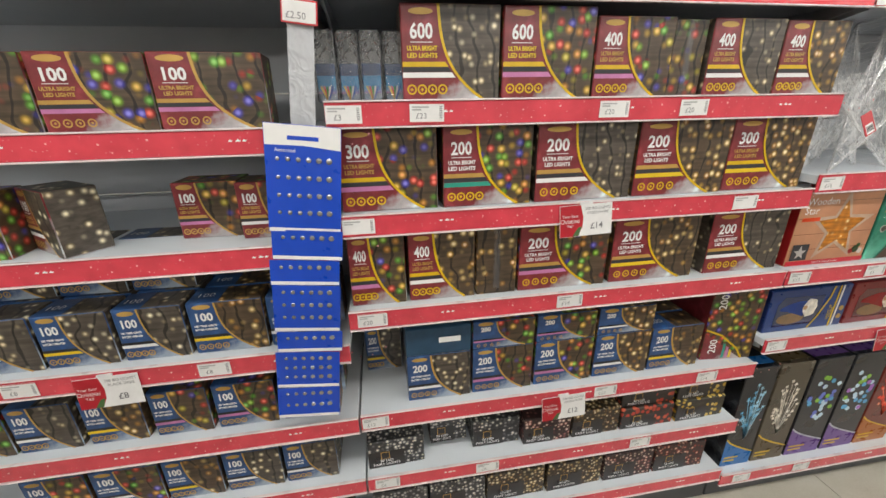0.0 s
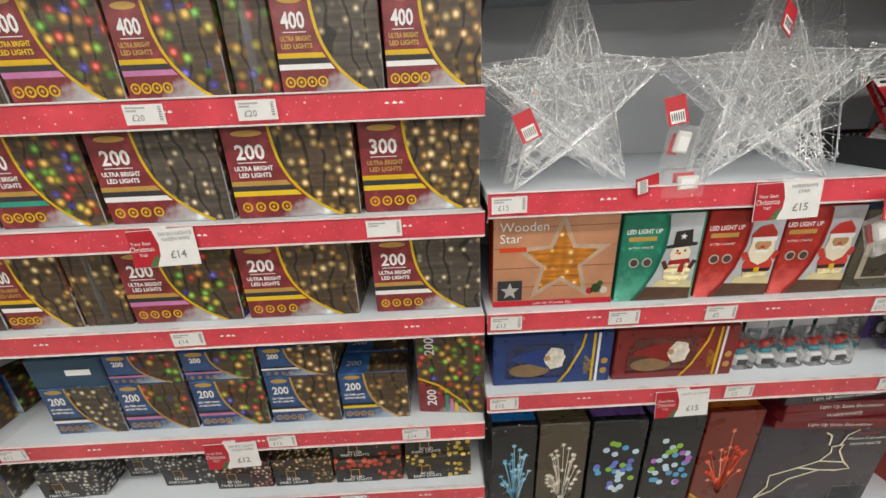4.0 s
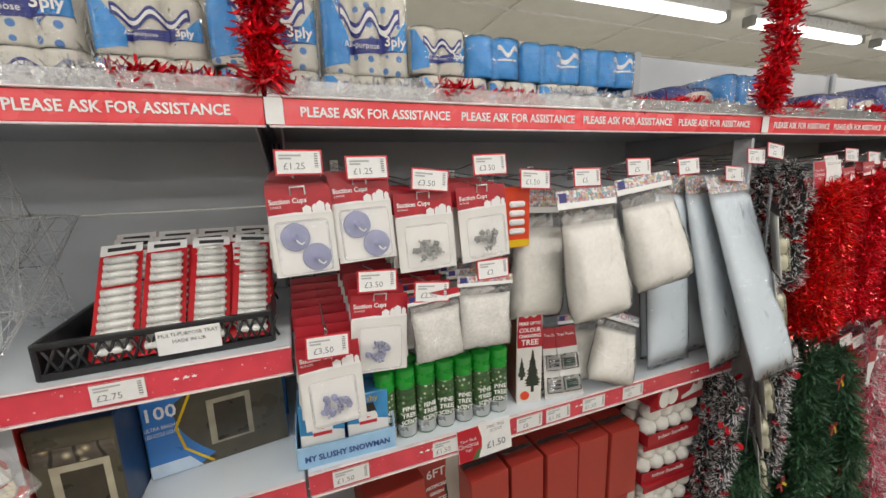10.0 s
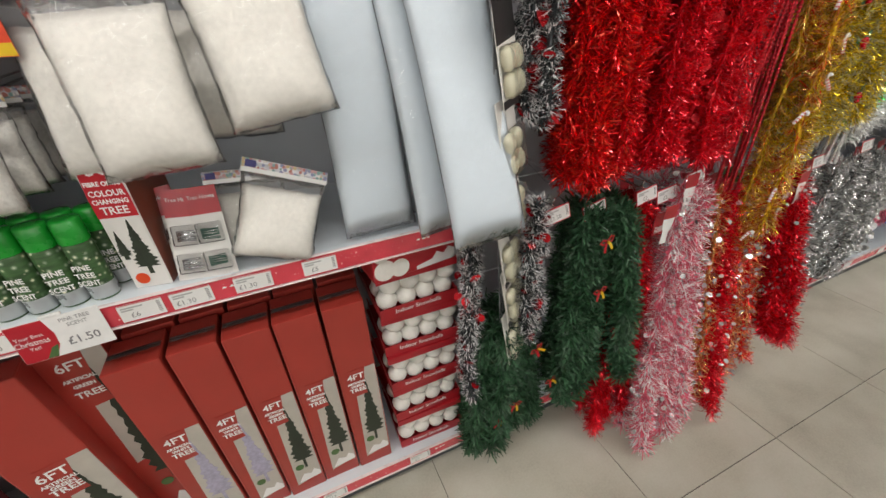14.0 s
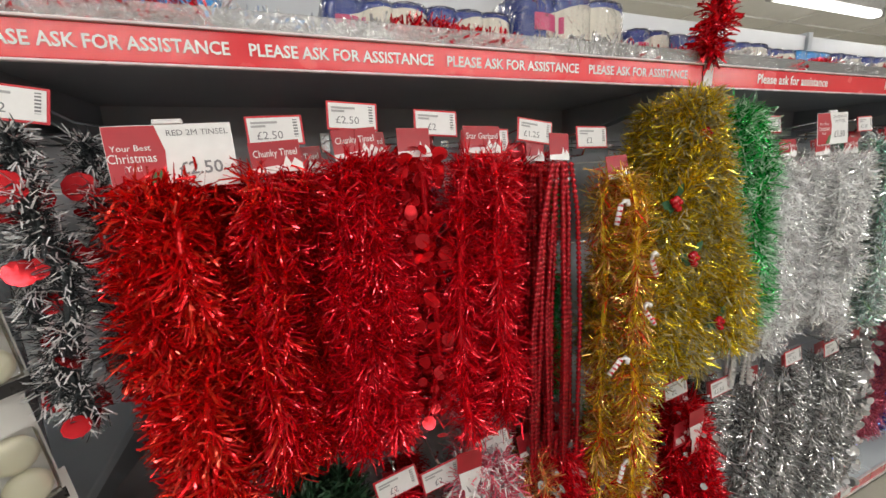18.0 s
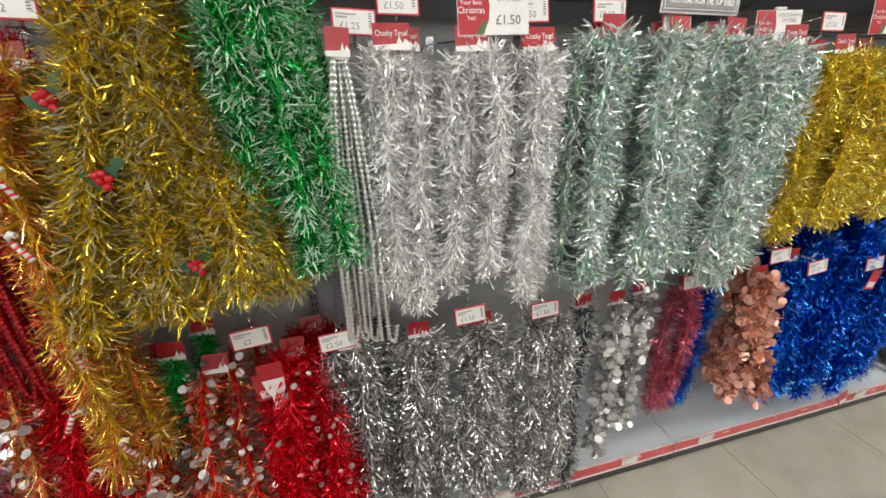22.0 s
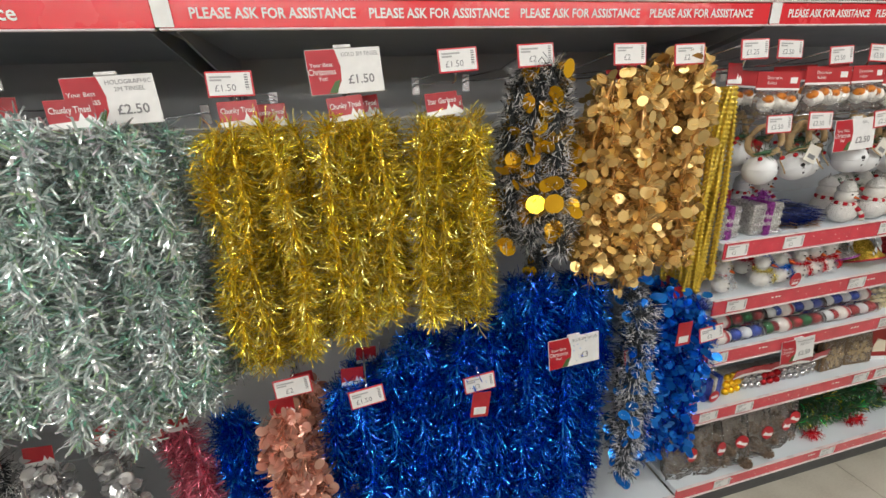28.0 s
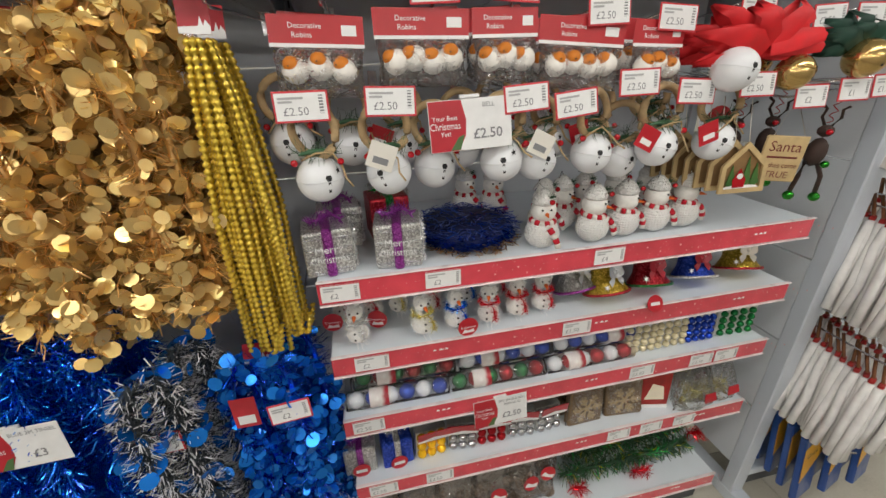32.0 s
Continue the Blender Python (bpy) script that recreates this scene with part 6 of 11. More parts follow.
cord_garland(4.50, 4.615, 1.485, 0.85, GLITRED, "bundle of dark red glittering bead cords", 13, 0.0052, -0.07, 21, flare=0.05)
hank(4.625, 4.675, 1.45, 0.86, K(FINE, R=0.035, per_m=7350, mats=[GREEN]), "green and red tinsel garland seen behind others", y=0.03, runs=1, seed=22, card="", back=2)
hank(4.63, 4.745, 1.458, 0.66, K(FINE, R=0.045, mats=[GOLD, COPPERGOLD, REDDEEP], share=[0.42, 0.46, 0.12]), "gold tinsel garland with small striped candy canes", y=-0.09, runs=3, rx=-3, seed=23, card="", back=1, flare=0.1)
hank(4.72, 4.985, 1.585, 1.02, K(FINE, R=0.050, per_m=8600, width=0.0034, mats=[GOLD], tips=[CREAM], tip_share=0.4), "wide gold tinsel garland with holly sprigs and red berries", y=-0.10, runs=9, rx=-4, seed=24, card=None, back=2, step=0.10, flare=0.75, spread=0.05)
hank(4.905, 5.14, 1.575, 1.035, K(FINE, R=0.047, per_m=8600, width=0.0032, mats=[GREEN], tips=[MATTEG], tip_share=0.55), "emerald green tinsel garland with frosted tips", y=-0.055, runs=5, rx=-2, seed=25, card="", back=2, step=0.10, flare=0.4, spread=0.05)

# sprigs and canes on those garlands
BERRY = plain("berry_red", rgb("b01420"), 0.22, var=0.08)
LEAF = plain("holly_leaf", rgb("2f5a3c"), 0.4, var=0.15)
for x, y, z in ((4.812, -0.150, 1.295), (4.775, -0.135, 1.40), (4.845, -0.13, 1.52), (4.90, -0.155, 1.15)):
    ob = thing("holly_sprig", pose(x, y, z, 0, random.uniform(-20, 20), 0), "three red berries on two dark green holly leaves", "holly sprig", "sprigs on the gold garland")
    for dx, dz in ((-0.005, 0.0), (0.006, 0.002), (0.0, 0.010), (0.001, -0.009), (-0.008, 0.008)):
        part("berry", ball(0.0065, (dx, -0.004, dz), 2), BERRY, ob)
    for s in (-1, 1):
        lf = plate([(0, 0), (s * 0.010, 0.009), (s * 0.018, 0.006), (s * 0.026, 0.012), (s * 0.040, 0.004), (s * 0.028, -0.006), (s * 0.018, -0.004), (s * 0.010, -0.010)], 0.002, 0.0006)
        part("leaf", lf, LEAF, ob, m=pose(0, 0, 0.004 if s > 0 else -0.012, 0, s * -35, 0))
CANEW = WHITEPL
for i, (x, y, z) in enumerate(((4.625, -0.15, 1.40), (4.70, -0.16, 1.30), (4.69, -0.165, 1.21), (4.616, -0.17, 1.134), (4.70, -0.17, 1.02), (4.65, -0.165, 0.90), (4.71, -0.17, 0.82), (4.63, -0.15, 0.76))):
    ob = thing("candy_cane", pose(x, y, z, 0, random.uniform(-40, 40), random.uniform(-20, 20)), "small red and white striped plastic candy cane", "candy cane", "candy canes on the gold garland")
    path = [(0, 0, -0.022), (0, 0, 0.012), (0.004, 0, 0.019), (0.011, 0, 0.020), (0.015, 0, 0.013)]
    part("cane", tube(path, 0.0042, 8), CANEW, ob)
    for k in range(4):
        part("stripe", tube([(0, 0, -0.018 + k * 0.009), (0.0006, 0, -0.0145 + k * 0.009)], 0.0045, 8), REDINK, ob)

# bay E, lower row
hank(3.64, 3.74, 0.93, 0.33, K(FINE, R=0.035, per_m=6300, mats=[DARKG], tips=[FROST], tip_share=0.55, discs=40, disc_r=0.013, disc_mat=SEQ["red"]), "charcoal and white tinsel with shiny red hearts", y=-0.03, runs=2, seed=31, card=None, back=2, flare=0.3)
hank(3.80, 3.89, 1.02, 0.55, K(FINE, R=0.035, per_m=6300, mats=[DARKG], tips=[FROST], tip_share=0.55, discs=40, disc_r=0.013, disc_mat=SEQ["red"]), "charcoal and white tinsel with shiny red hearts", y=-0.07, runs=2, seed=32, card=None, back=1, flare=0.3)
hank(3.93, 4.21, 0.945, 0.27, K(FINE, R=0.052, per_m=6800, width=0.0065, mats=[PINE]), "dark green pine garland with red and gold bows", y=-0.075, runs=4, rx=-6, seed=33, card=None, back=2, spread=0.06, flare=0.25)
hank(3.64, 3.95, 0.66, 0.10, K(FINE, R=0.052, per_m=6800, width=0.0065, mats=[PINE]), "dark green pine garland with red and gold bows", y=-0.06, runs=4, seed=34, card=None, back=2, spread=0.06, flare=0.25)
BOW = plain("bow_red", rgb("b8202a"), 0.25, 0.4, var=0.15)
for x, y, z in ((3.86, -0.12, 0.57), (4.13, -0.15, 0.56), (4.03, -0.15, 0.74), (3.80, -0.12, 0.36), (4.17, -0.14, 0.44), (3.92, -0.13, 0.42), (4.02, -0.15, 0.90), (3.76, -0.11, 0.29)):
    ob = thing("garland_bow", pose(x, y, z, 0, random.uniform(-60, 60), 0), "small red ribbon bow with gold edges", "bow", "bows on the pine garland")
    for s in (-1, 1):
        part("loop", ribbon([(0, 0), (s * 0.012, 0.010), (s * 0.022, 0.004), (s * 0.012, -0.006), (0, 0)], 0.006, 0), BOW, ob)
        part("tail", ribbon([(0, 0), (s * 0.008, -0.014), (s * 0.012, -0.032)], 0.008, -0.001), GOLDINK if s > 0 else BOW, ob)
hank(4.17, 4.31, 0.92, 0.02, K(FINE, R=0.041, mats=[RED]), "red tinsel garland with white flecks", y=-0.05, runs=3, rx=-7, ry=4, seed=35, card="", back=2, flare=0.5)
hank(4.30, 4.50, 0.945, 0.0, K(FINE, R=0.050, per_m=6400, width=0.0034, mats=[MATTEP, MATTEW], share=[0.6, 0.4], discs=130, disc_r=0.009, disc_mat=SEQ["silver"]), "pink and white tinsel garland with silver sequins", y=-0.06, runs=4, rx=-12, ry=5, seed=36, card="", back=2, flare=0.25)
hank(4.46, 4.56, 0.92, 0.04, K(FINE, R=0.042, per_m=3500, mats=[COPPERGOLD, REDDEEP], share=[0.6, 0.4], discs=150, disc_r=0.009, disc_mat=SEQ["silver"]), "bronze and red tinsel garland with silver rings", y=-0.07, runs=2, rx=-11, seed=37, card="", back=2)
hank(4.53, 4.66, 0.90, 0.02, K(FINE, R=0.047, mats=[RED], discs=40, disc_r=0.009, disc_mat=SEQ["silver"]), "red tinsel garland with white star sequins", y=-0.07, runs=3, rx=-14, seed=38, card="", back=2)
hank(4.60, 4.74, 0.86, 0.04, K(FINE, R=0.042, per_m=3500, mats=[REDDEEP, COPPERGOLD], share=[0.5, 0.5], discs=150, disc_r=0.009, disc_mat=SEQ["silver"]), "bronze and red tinsel garland with silver rings", y=-0.05, runs=2, rx=-12, seed=39, card="", back=2)
hank(4.72, 4.79, 0.90, 0.50, K(FINE, R=0.035, per_m=7350, mats=[GREEN]), "green tinsel garland seen behind others", y=-0.03, runs=1, seed=40, card="", back=2)
hank(4.74, 4.92, 0.86, 0.08, K(FINE, R=0.042, per_m=3500, mats=[REDDEEP, COPPERGOLD], share=[0.6, 0.4], discs=170, disc_r=0.009, disc_mat=SEQ["silver"]), "dark red garland with silver rings", y=-0.04, runs=2, rx=-14, seed=41, card="", back=2)
hank(4.90, 5.08, 0.87, 0.12, K(CHUNKY, R=0.050, mats=[RED], discs=110, disc_r=0.007, disc_mat=SEQ["silver"]), "red tinsel garland with white star sequins", y=-0.04, runs=4, rx=-16, seed=42, card="", back=2)

# bay F
cord_garland(5.115, 5.19, 1.455, 0.87, GLITSIL, "bundle of silver bead cords in long loops", 7, 0.0056, -0.055, 51, flare=0.25)
for i, (x0, x1, zb) in enumerate(((5.165, 5.325, 0.93), (5.315, 5.465, 0.97), (5.445, 5.60, 0.95))):
    hank(x0, x1, 1.465, zb, K(CHUNKY, R=0.040, width=0.0038, per_m=5600, mats=[SILVER, MATTEW], share=[0.45, 0.55]), "silver and white tinsel garland in folded runs", y=-0.065, runs=4, seed=52 + i, back=2)
for i, (x0, x1, zb, yy) in enumerate(((5.585, 5.755, 0.94, -0.08), (5.735, 5.895, 0.935, -0.085), (5.865, 6.04, 0.925, -0.09), (6.01, 6.25, 0.90, -0.085))):
    hank(x0, x1, 1.500 if i < 3 else 1.48, zb, K(CHUNKY, R=0.042, width=0.0048, per_m=5250, mats=[HOLO], crumple=0.75), "holographic silver tinsel garland in folded runs", y=yy, runs=4, seed=56 + i, back=2, card="" if i < 3 else "Chunky Tinsel")
for i, (x0, x1) in enumerate(((5.02, 5.20), (5.185, 5.36), (5.35, 5.52), (5.51, 5.70))):
    hank(x0, x1, 0.86, 0.21, K(CHUNKY, R=0.040, width=0.0036, per_m=5250, mats=[SILVERDK, SILVER], share=[0.82, 0.18]), "silver tinsel garland with a darker sheen", y=-0.04, runs=4, seed=61 + i, card="", back=2)
hank(5.70, 5.78, 0.85, 0.14, K(FINE, R=0.040, mats=[DARKG], tips=[FROST], tip_share=0.55), "charcoal frosted tinsel garland", y=-0.02, runs=2, seed=66, card="", back=2)
hank(5.775, 5.90, 0.85, 0.29, K(FINE, R=0.035, per_m=1600, mats=[SILVERDK], discs=330, disc_r=0.0125, disc_mat=SEQ["silver"]), "silver sequin garland of large round discs", y=-0.03, runs=2, seed=67, card="", back=2)
hank(6.02, 6.155, 0.86, 0.37, K(FINE, R=0.040, mats=[PINK]), "rose pink tinsel garland", y=-0.02, runs=2, seed=68, card="", back=2)
hank(5.90, 5.99, 0.85, 0.32, K(FINE, R=0.035, per_m=1600, mats=[SILVERDK], discs=330, disc_r=0.0125, disc_mat=SEQ["silver"]), "silver sequin garland of large round discs", y=0.0, runs=2, seed=69, card="", back=2)

# bay G
for i, (x0, x1) in enumerate(((6.25, 6.455), (6.44, 6.63), (6.615, 6.815))):
    hank(x0, x1, 1.470, (0.98, 1.005, 1.01)[i], K(CHUNKY, R=0.042, width=0.0031, per_m=5950, mats=[GOLD, GOLDHI], share=[0.6, 0.4]), "yellow gold tinsel garland in folded runs", y=-0.045, runs=4, seed=71 + i, back=2, card="Chunky Tinsel" if i < 2 else "Star Garland")
hank(6.835, 7.03, 1.555, 1.15, K(FINE, R=0.040, per_m=6300, mats=[DARKG], tips=[FROST], tip_share=0.55, discs=75, disc_r=0.019, disc_mat=SEQ["brightgold"]), "charcoal frosted tinsel with large gold discs", y=-0.02, runs=4, seed=74, card=None, back=2, flare=0.15)
hank(7.03, 7.23, 1.525, 1.03, K(FINE, R=0.041, per_m=1440, mats=[COPPERGOLD], discs=480, disc_r=0.0125, disc_mat=SEQ["gold"]), "gold sequin garland of many round discs", y=-0.02, runs=5, seed=75, card="", back=2, flare=0.1)
hank(7.19, 7.375, 1.555, 1.06, K(FINE, R=0.041, per_m=1440, mats=[COPPERGOLD], discs=480, disc_r=0.0125, disc_mat=SEQ["gold"]), "gold sequin garland of many round discs", y=-0.01, runs=4, seed=76, card=None, back=2)
hank(6.94, 7.02, 1.14, 0.92, K(FINE, R=0.035, per_m=4375, mats=[DARKG], discs=60, disc_r=0.015, disc_mat=SEQ["brightgold"]), "charcoal tinsel end with gold discs", y=0.05, runs=1, seed=77, card=None, back=1)
cord_garland(7.372, 7.462, 1.505, 0.955, GLITGOLD, "bundle of gold glitter bead cords", 13, 0.0060, -0.01, 78, flare=0.12)
hank(6.235, 6.40, 0.875, 0.42, K(FINE, R=0.035, per_m=1440, mats=[ROSEGOLD], discs=380, disc_r=0.0135, disc_mat=SEQ["rose"]), "rose gold sequin garland of round discs", y=-0.06, runs=3, rx=-6, seed=81, card="", back=2, flare=0.25)
for i, (x0, x1, zt, zb, yy) in enumerate(((6.13, 6.24, 0.84, 0.36, 0.02), (6.385, 6.555, 0.90, 0.40, -0.03), (6.52, 6.71, 0.95, 0.29, -0.03), (6.675, 6.86, 0.97, 0.27, -0.03), (6.82, 7.01, 1.06, 0.26, -0.03), (6.97, 7.15, 1.05, 0.26, -0.025))):
    hank(x0, x1, zt, zb, K(FINE, R=0.042, width=0.0032, per_m=5600, mats=[BLUEF, BLUEDK], share=[0.6, 0.4]), "royal blue foil tinsel garland in folded runs", y=yy, runs=4, seed=82 + i, back=2, card=None if i != 1 else "")
hank(7.13, 7.28, 0.99, 0.40, K(FINE, R=0.040, per_m=6300, mats=[DARKG], tips=[FROST], tip_share=0.55, discs=90, disc_r=0.016, disc_mat=SEQ["blue"]), "charcoal frosted tinsel with blue discs", y=-0.06, runs=2, seed=91, card=None, back=2)
hank(7.27, 7.475, 0.96, 0.38, K(FINE, R=0.041, per_m=1920, mats=[BLUEDK], discs=420, disc_r=0.0125, disc_mat=SEQ["blue"]), "blue sequin garland of many round discs", y=-0.02, runs=4, seed=92, card="", back=2)

# tinsel along the edge of the top shelf, and drops from the ceiling at the joints
for i in range(8):
    xa = -1.2 + i * 1.25
    rnd = random.Random(i)
    P = np.array([(xa + k * 0.05, 0.03 + rnd.uniform(-0.012, 0.012), TOPZ + 0.018 + 0.008 * math.sin(k * 0.9 + i)) for k in range(26)])
    ob = thing("edge_tinsel", pose(0, 0, 0), "red and silver tinsel lying along the top shelf edge", "tinsel", "tinsel on the top shelf")
    for c0 in range(5):
        seg = P[c0 * 5:c0 * 5 + 6]
        part("strand", tinsel(seg, 0.034, 4600, 0.0062, [RED if (c0 + i) % 2 == 0 else SILVER], seed=100 + i * 5 + c0), None, ob)
for i, x in enumerate((2.50, 3.75, 5.0)):
    P = np.array([(x + 0.01 * math.sin(k), -0.02 + 0.008 * math.cos(k * 1.3), TOPZ + 0.02 + k * (CEIL - TOPZ - 0.03) / 12) for k in range(13)])
    ob = thing("tinsel_drop", pose(0, 0, 0), "red tinsel garland hanging from the ceiling to the shelf", "tinsel", "ceiling tinsel drops")
    part("strand", tinsel(P, 0.046, 5200, 0.0085, [RED, SEQ["red"]], share=[0.85, 0.15], seed=150 + i), None, ob)

# ---------------------------------------------------------------- price labels, tags, hooks, signs
LABEL = tomesh(block(-0.036, 0.036, -0.0016, 0.0, -0.019, 0.019, 0.0006), "label_card", CARD)
LROW = tomesh(join(plate([(-0.031, 0.010), (0.004, 0.010), (0.004, 0.013), (-0.031, 0.013)], -0.0017, 0.0003), plate([(-0.031, 0.005), (-0.012, 0.005), (-0.012, 0.008), (-0.031, 0.008)], -0.0017, 0.0003)), "small_print", FAINT)
m, nt, b = nodes_of("barcode_print")
tc = nt.nodes.new("ShaderNodeTexCoord")
wv = nt.nodes.new("ShaderNodeTexWave")
wv.bands_direction = "Z"
wv.inputs["Scale"].default_value = 75
nt.links.new(tc.outputs["Object"], wv.inputs["Vector"])
r = ramp(nt, [(0.45, (0.18, 0.18, 0.19)), (0.55, (0.75, 0.75, 0.74))])
nt.links.new(wv.outputs[0], r.inputs[0]), nt.links.new(r.outputs[0], b.inputs["Base Color"])
LBAR = tomesh(plate([(0.026, -0.012), (0.032, -0.012), (0.032, 0.013), (0.026, 0.013)], -0.0017, 0.0003), "barcode", m)
LEDGE = tomesh(join(plate([(-0.036, 0.0175), (0.036, 0.0175), (0.036, 0.019), (-0.036, 0.019)], -0.0017, 0.0003), plate([(-0.036, -0.019), (0.036, -0.019), (0.036, -0.0175), (-0.036, -0.0175)], -0.0017, 0.0003)), "edge_print", REDINK)


def shelf_label(x, bay, lev, price, tilt=0.0):
    z = LEVELS[bay][lev] - STRIP_H / 2 + 0.001
    ob = thing("price_label", pose(x, -0.0075, z, 0, tilt, 0), "white paper shelf label with a printed price in the strip", "price label", "shelf edge price labels")
    part("label_card", LABEL, None, ob)
    part("small_print", LROW, None, ob)
    part("edge_print", LEDGE, None, ob)
    part("barcode", LBAR, None, ob)
    if price:
        part("price_print", text_mesh(price, 0.0155, GREYINK, 0.040), None, ob, m=pose(-0.012, -0.0024, -0.006))


def promo(x, z, lines, price, y=-0.014, rz=0.0, tilt=-2.0, w=0.136, h=0.078):
    """A wide clipped card: a red festive half and the price on white."""
    ob = thing("offer_card", pose(x, y, z, -6, tilt, rz), "red and white clipped card with a special offer price", "offer card", "offer cards")
    part("card", block(-w / 2, w / 2, 0, 0.0016, -h / 2, h / 2, 0.0005), CARD, ob)
    xr = -w / 2 + w * 0.40
    rd = part("red_half", plate([(-w / 2 + 0.001, -h / 2 + 0.001), (xr - 0.008, -h / 2 + 0.001), (xr + 0.004, -h * 0.2), (xr + 0.006, h * 0.1), (xr - 0.001, h / 2 - 0.001), (-w / 2 + 0.001, h / 2 - 0.001)], 0), plain("promo_red", rgb("b3202e"), 0.35, var=0.1), ob)
    for s, k, zz in (("Your Best", 0.010, 0.012), ("Christmas", 0.0155, 0.0), ("Yet!", 0.010, -0.012)):
        part("slogan_print", text_mesh(s, k, WHITE, w * 0.36), None, rd, m=pose(-w * 0.31, -0.0014, zz))
    part("sprig_print", plate([(xr - 0.022, -h / 2 + 0.002), (xr - 0.006, -h / 2 + 0.002), (xr + 0.002, -h * 0.18), (xr - 0.008, -h * 0.22)], -0.0008), plain("sprig_print", rgb("4a6a3c"), 0.4), rd)
    for i, s in enumerate(lines):
        part("title_print", text_mesh(s, 0.010, GREYINK, w * 0.5), None, ob, m=pose(w * 0.22, -0.0008, h * 0.36 - 0.011 * i))
    if price:
        part("price_print", text_mesh(price, 0.022, GREYINK, w * 0.4, bold=0.0003), None, ob, m=pose(w * 0.2, -0.0008, -h * 0.2))
    part("clip", block(-0.016, 0.016, -0.002, 0.004, h / 2, h / 2 + 0.006, 0.001), WHITEPL, ob)


def hook(x, z, price, ztag=None, xt=0.0, tilt=0.0, y1=0.0, big=None, tag=True, rise=0.03):
    """A chrome display prong in the back panel, with an upper arm that carries the price tag."""
    ob = thing("display_hook", pose(x, 0, z), "chrome display prong with a white price tag at its end", "display hook", "display hooks")
    part("prong", tube([(0, BACK, rise), (0, 0.10, rise * 0.25), (0, y1 + 0.045, 0), (0, y1 + 0.02, 0.003), (0.0, y1 + 0.012, 0.022)], 0.0028, 6), CHROME, ob)
    part("plate", block(-0.012, 0.012, BACK - 0.003, BACK, rise - 0.03, rise + 0.02, 0.001), CHROME, ob)
    if tag:
        zt = (ztag if ztag is not None else z + 0.05) - z
        part("tag_arm", tube([(0, BACK, rise + 0.012), (xt * 0.5, 0.15, zt * 0.7 + 0.006), (xt, y1 + 0.006, zt + 0.016)], 0.0022, 5), CHROME, ob)
        tg = part("price_tag", block(-0.0385, 0.0385, -0.001, 0.001, -0.0215, 0.0215, 0.0006), REDINK, ob, "white price tag with a red border", pose(xt, y1 - 0.004, zt, -8, tilt, 0))
        part("tag_face", plate([(-0.0355, -0.0185), (0.0355, -0.0185), (0.0355, 0.0185), (-0.0355, 0.0185)], -0.0011), CARD, tg)
        if price:
            part("price_print", text_mesh(price, 0.016, GREYINK, 0.042), None, tg, m=pose(-0.008, -0.0022, -0.007))
        part("small_print", LROW, None, tg, m=pose(0, -0.0005, 0))
        part("barcode", LBAR, None, tg, m=pose(-0.001, -0.0005, 0.002))
    return ob


for b, lev, rows in (
    ("A", 3, ((-0.726, "£8"), (-0.320, "£8"))),
    ("B", 5, ((0.040, "£3"), (0.209, "£23"), (0.632, "£20"), (0.833, "£20"))),
    ("B", 4, ((0.048, ""), (1.040, ""))),
    ("B", 3, ((0.060, "£20"), (0.576, "£14"))),
    ("B", 2, ((0.043, "£12"), (0.725, "£12"), (1.070, "£14"))),
    ("B", 1, ((0.060, "£6"), (0.365, "£8"), (0.881, "£9"))),
    ("C", 3, ((1.296, "£15"), (2.240, "£2.75"))),
    ("C", 2, ((1.296, "£13"), (1.567, "£5"), (1.792, "£5"), (2.184, "£17.50"))),
    ("C", 1, ((1.296, "£15"), (1.893, "£2"), (2.288, "£1"), (2.427, "£1.50"))),
    ("C", 0, ((1.34, "£14"), (1.60, "£15"), (2.055, "£10"))),
    ("D", 1, ((2.584, "£1.50"), (2.796, "£1.50"), (3.009, "£6"), (3.093, "£1.30"), (3.205, "£1.30"), (3.339, "£5"))),
    ("D", 0, ((2.586, "£7.50"), (2.748, "£30"), (3.098, "£12"), (3.221, "£12"), (3.507, "£7"))),
    ("F", 0, ((6.05, ""), (5.55, ""))), ("G", 0, ((6.40, ""), (7.25, ""))),
    ("H", 4, ((7.545, "£2"), (7.745, "£2"), (8.114, "£4"))),
    ("H", 3, ((7.585, "£2"), (8.058, "£1.50"))),
    ("H", 2, ((7.558, "£2.50"), (8.267, "£3.50"), (8.449, "£2.50"), (8.528, "£2"))),
    ("H", 1, ((7.57, "£2.50"), (7.716, "£2.50"), (8.238, "£3"), (8.343, "£3"), (8.454, "£3"))),
    ("H", 0, ((7.70, "£4"), (8.20, "£3.50"))),
):
    for x, s in rows:
        shelf_label(x, b, lev, s, random.uniform(-1, 1))
promo(-0.550, 0.830, ("100 BO LIGHTS", "BLACK WIRE"), "£8")
promo(0.592, 1.168, ("200 BO LIGHTS", "GREEN WIRE"), "£14")
promo(0.592, 0.590, ("200 BO LIGHTS", "GREEN WIRE"), "£12")
promo(1.865, 1.207, ("WIREFRAME", "STAR"), "£15")
promo(1.748, 0.684, ("LIGHT UP GONK",), "£15")
promo(2.885, 0.945, ("PINE TREE", "SCENT"), "£1.50")
promo(2.860, 0.085, ("6FT GREEN TREE",), "£30", w=0.12, h=0.07)
promo(7.875, 0.690, ("9PK JINGLE BELL", "RED/SIL/G"), "£2.50")

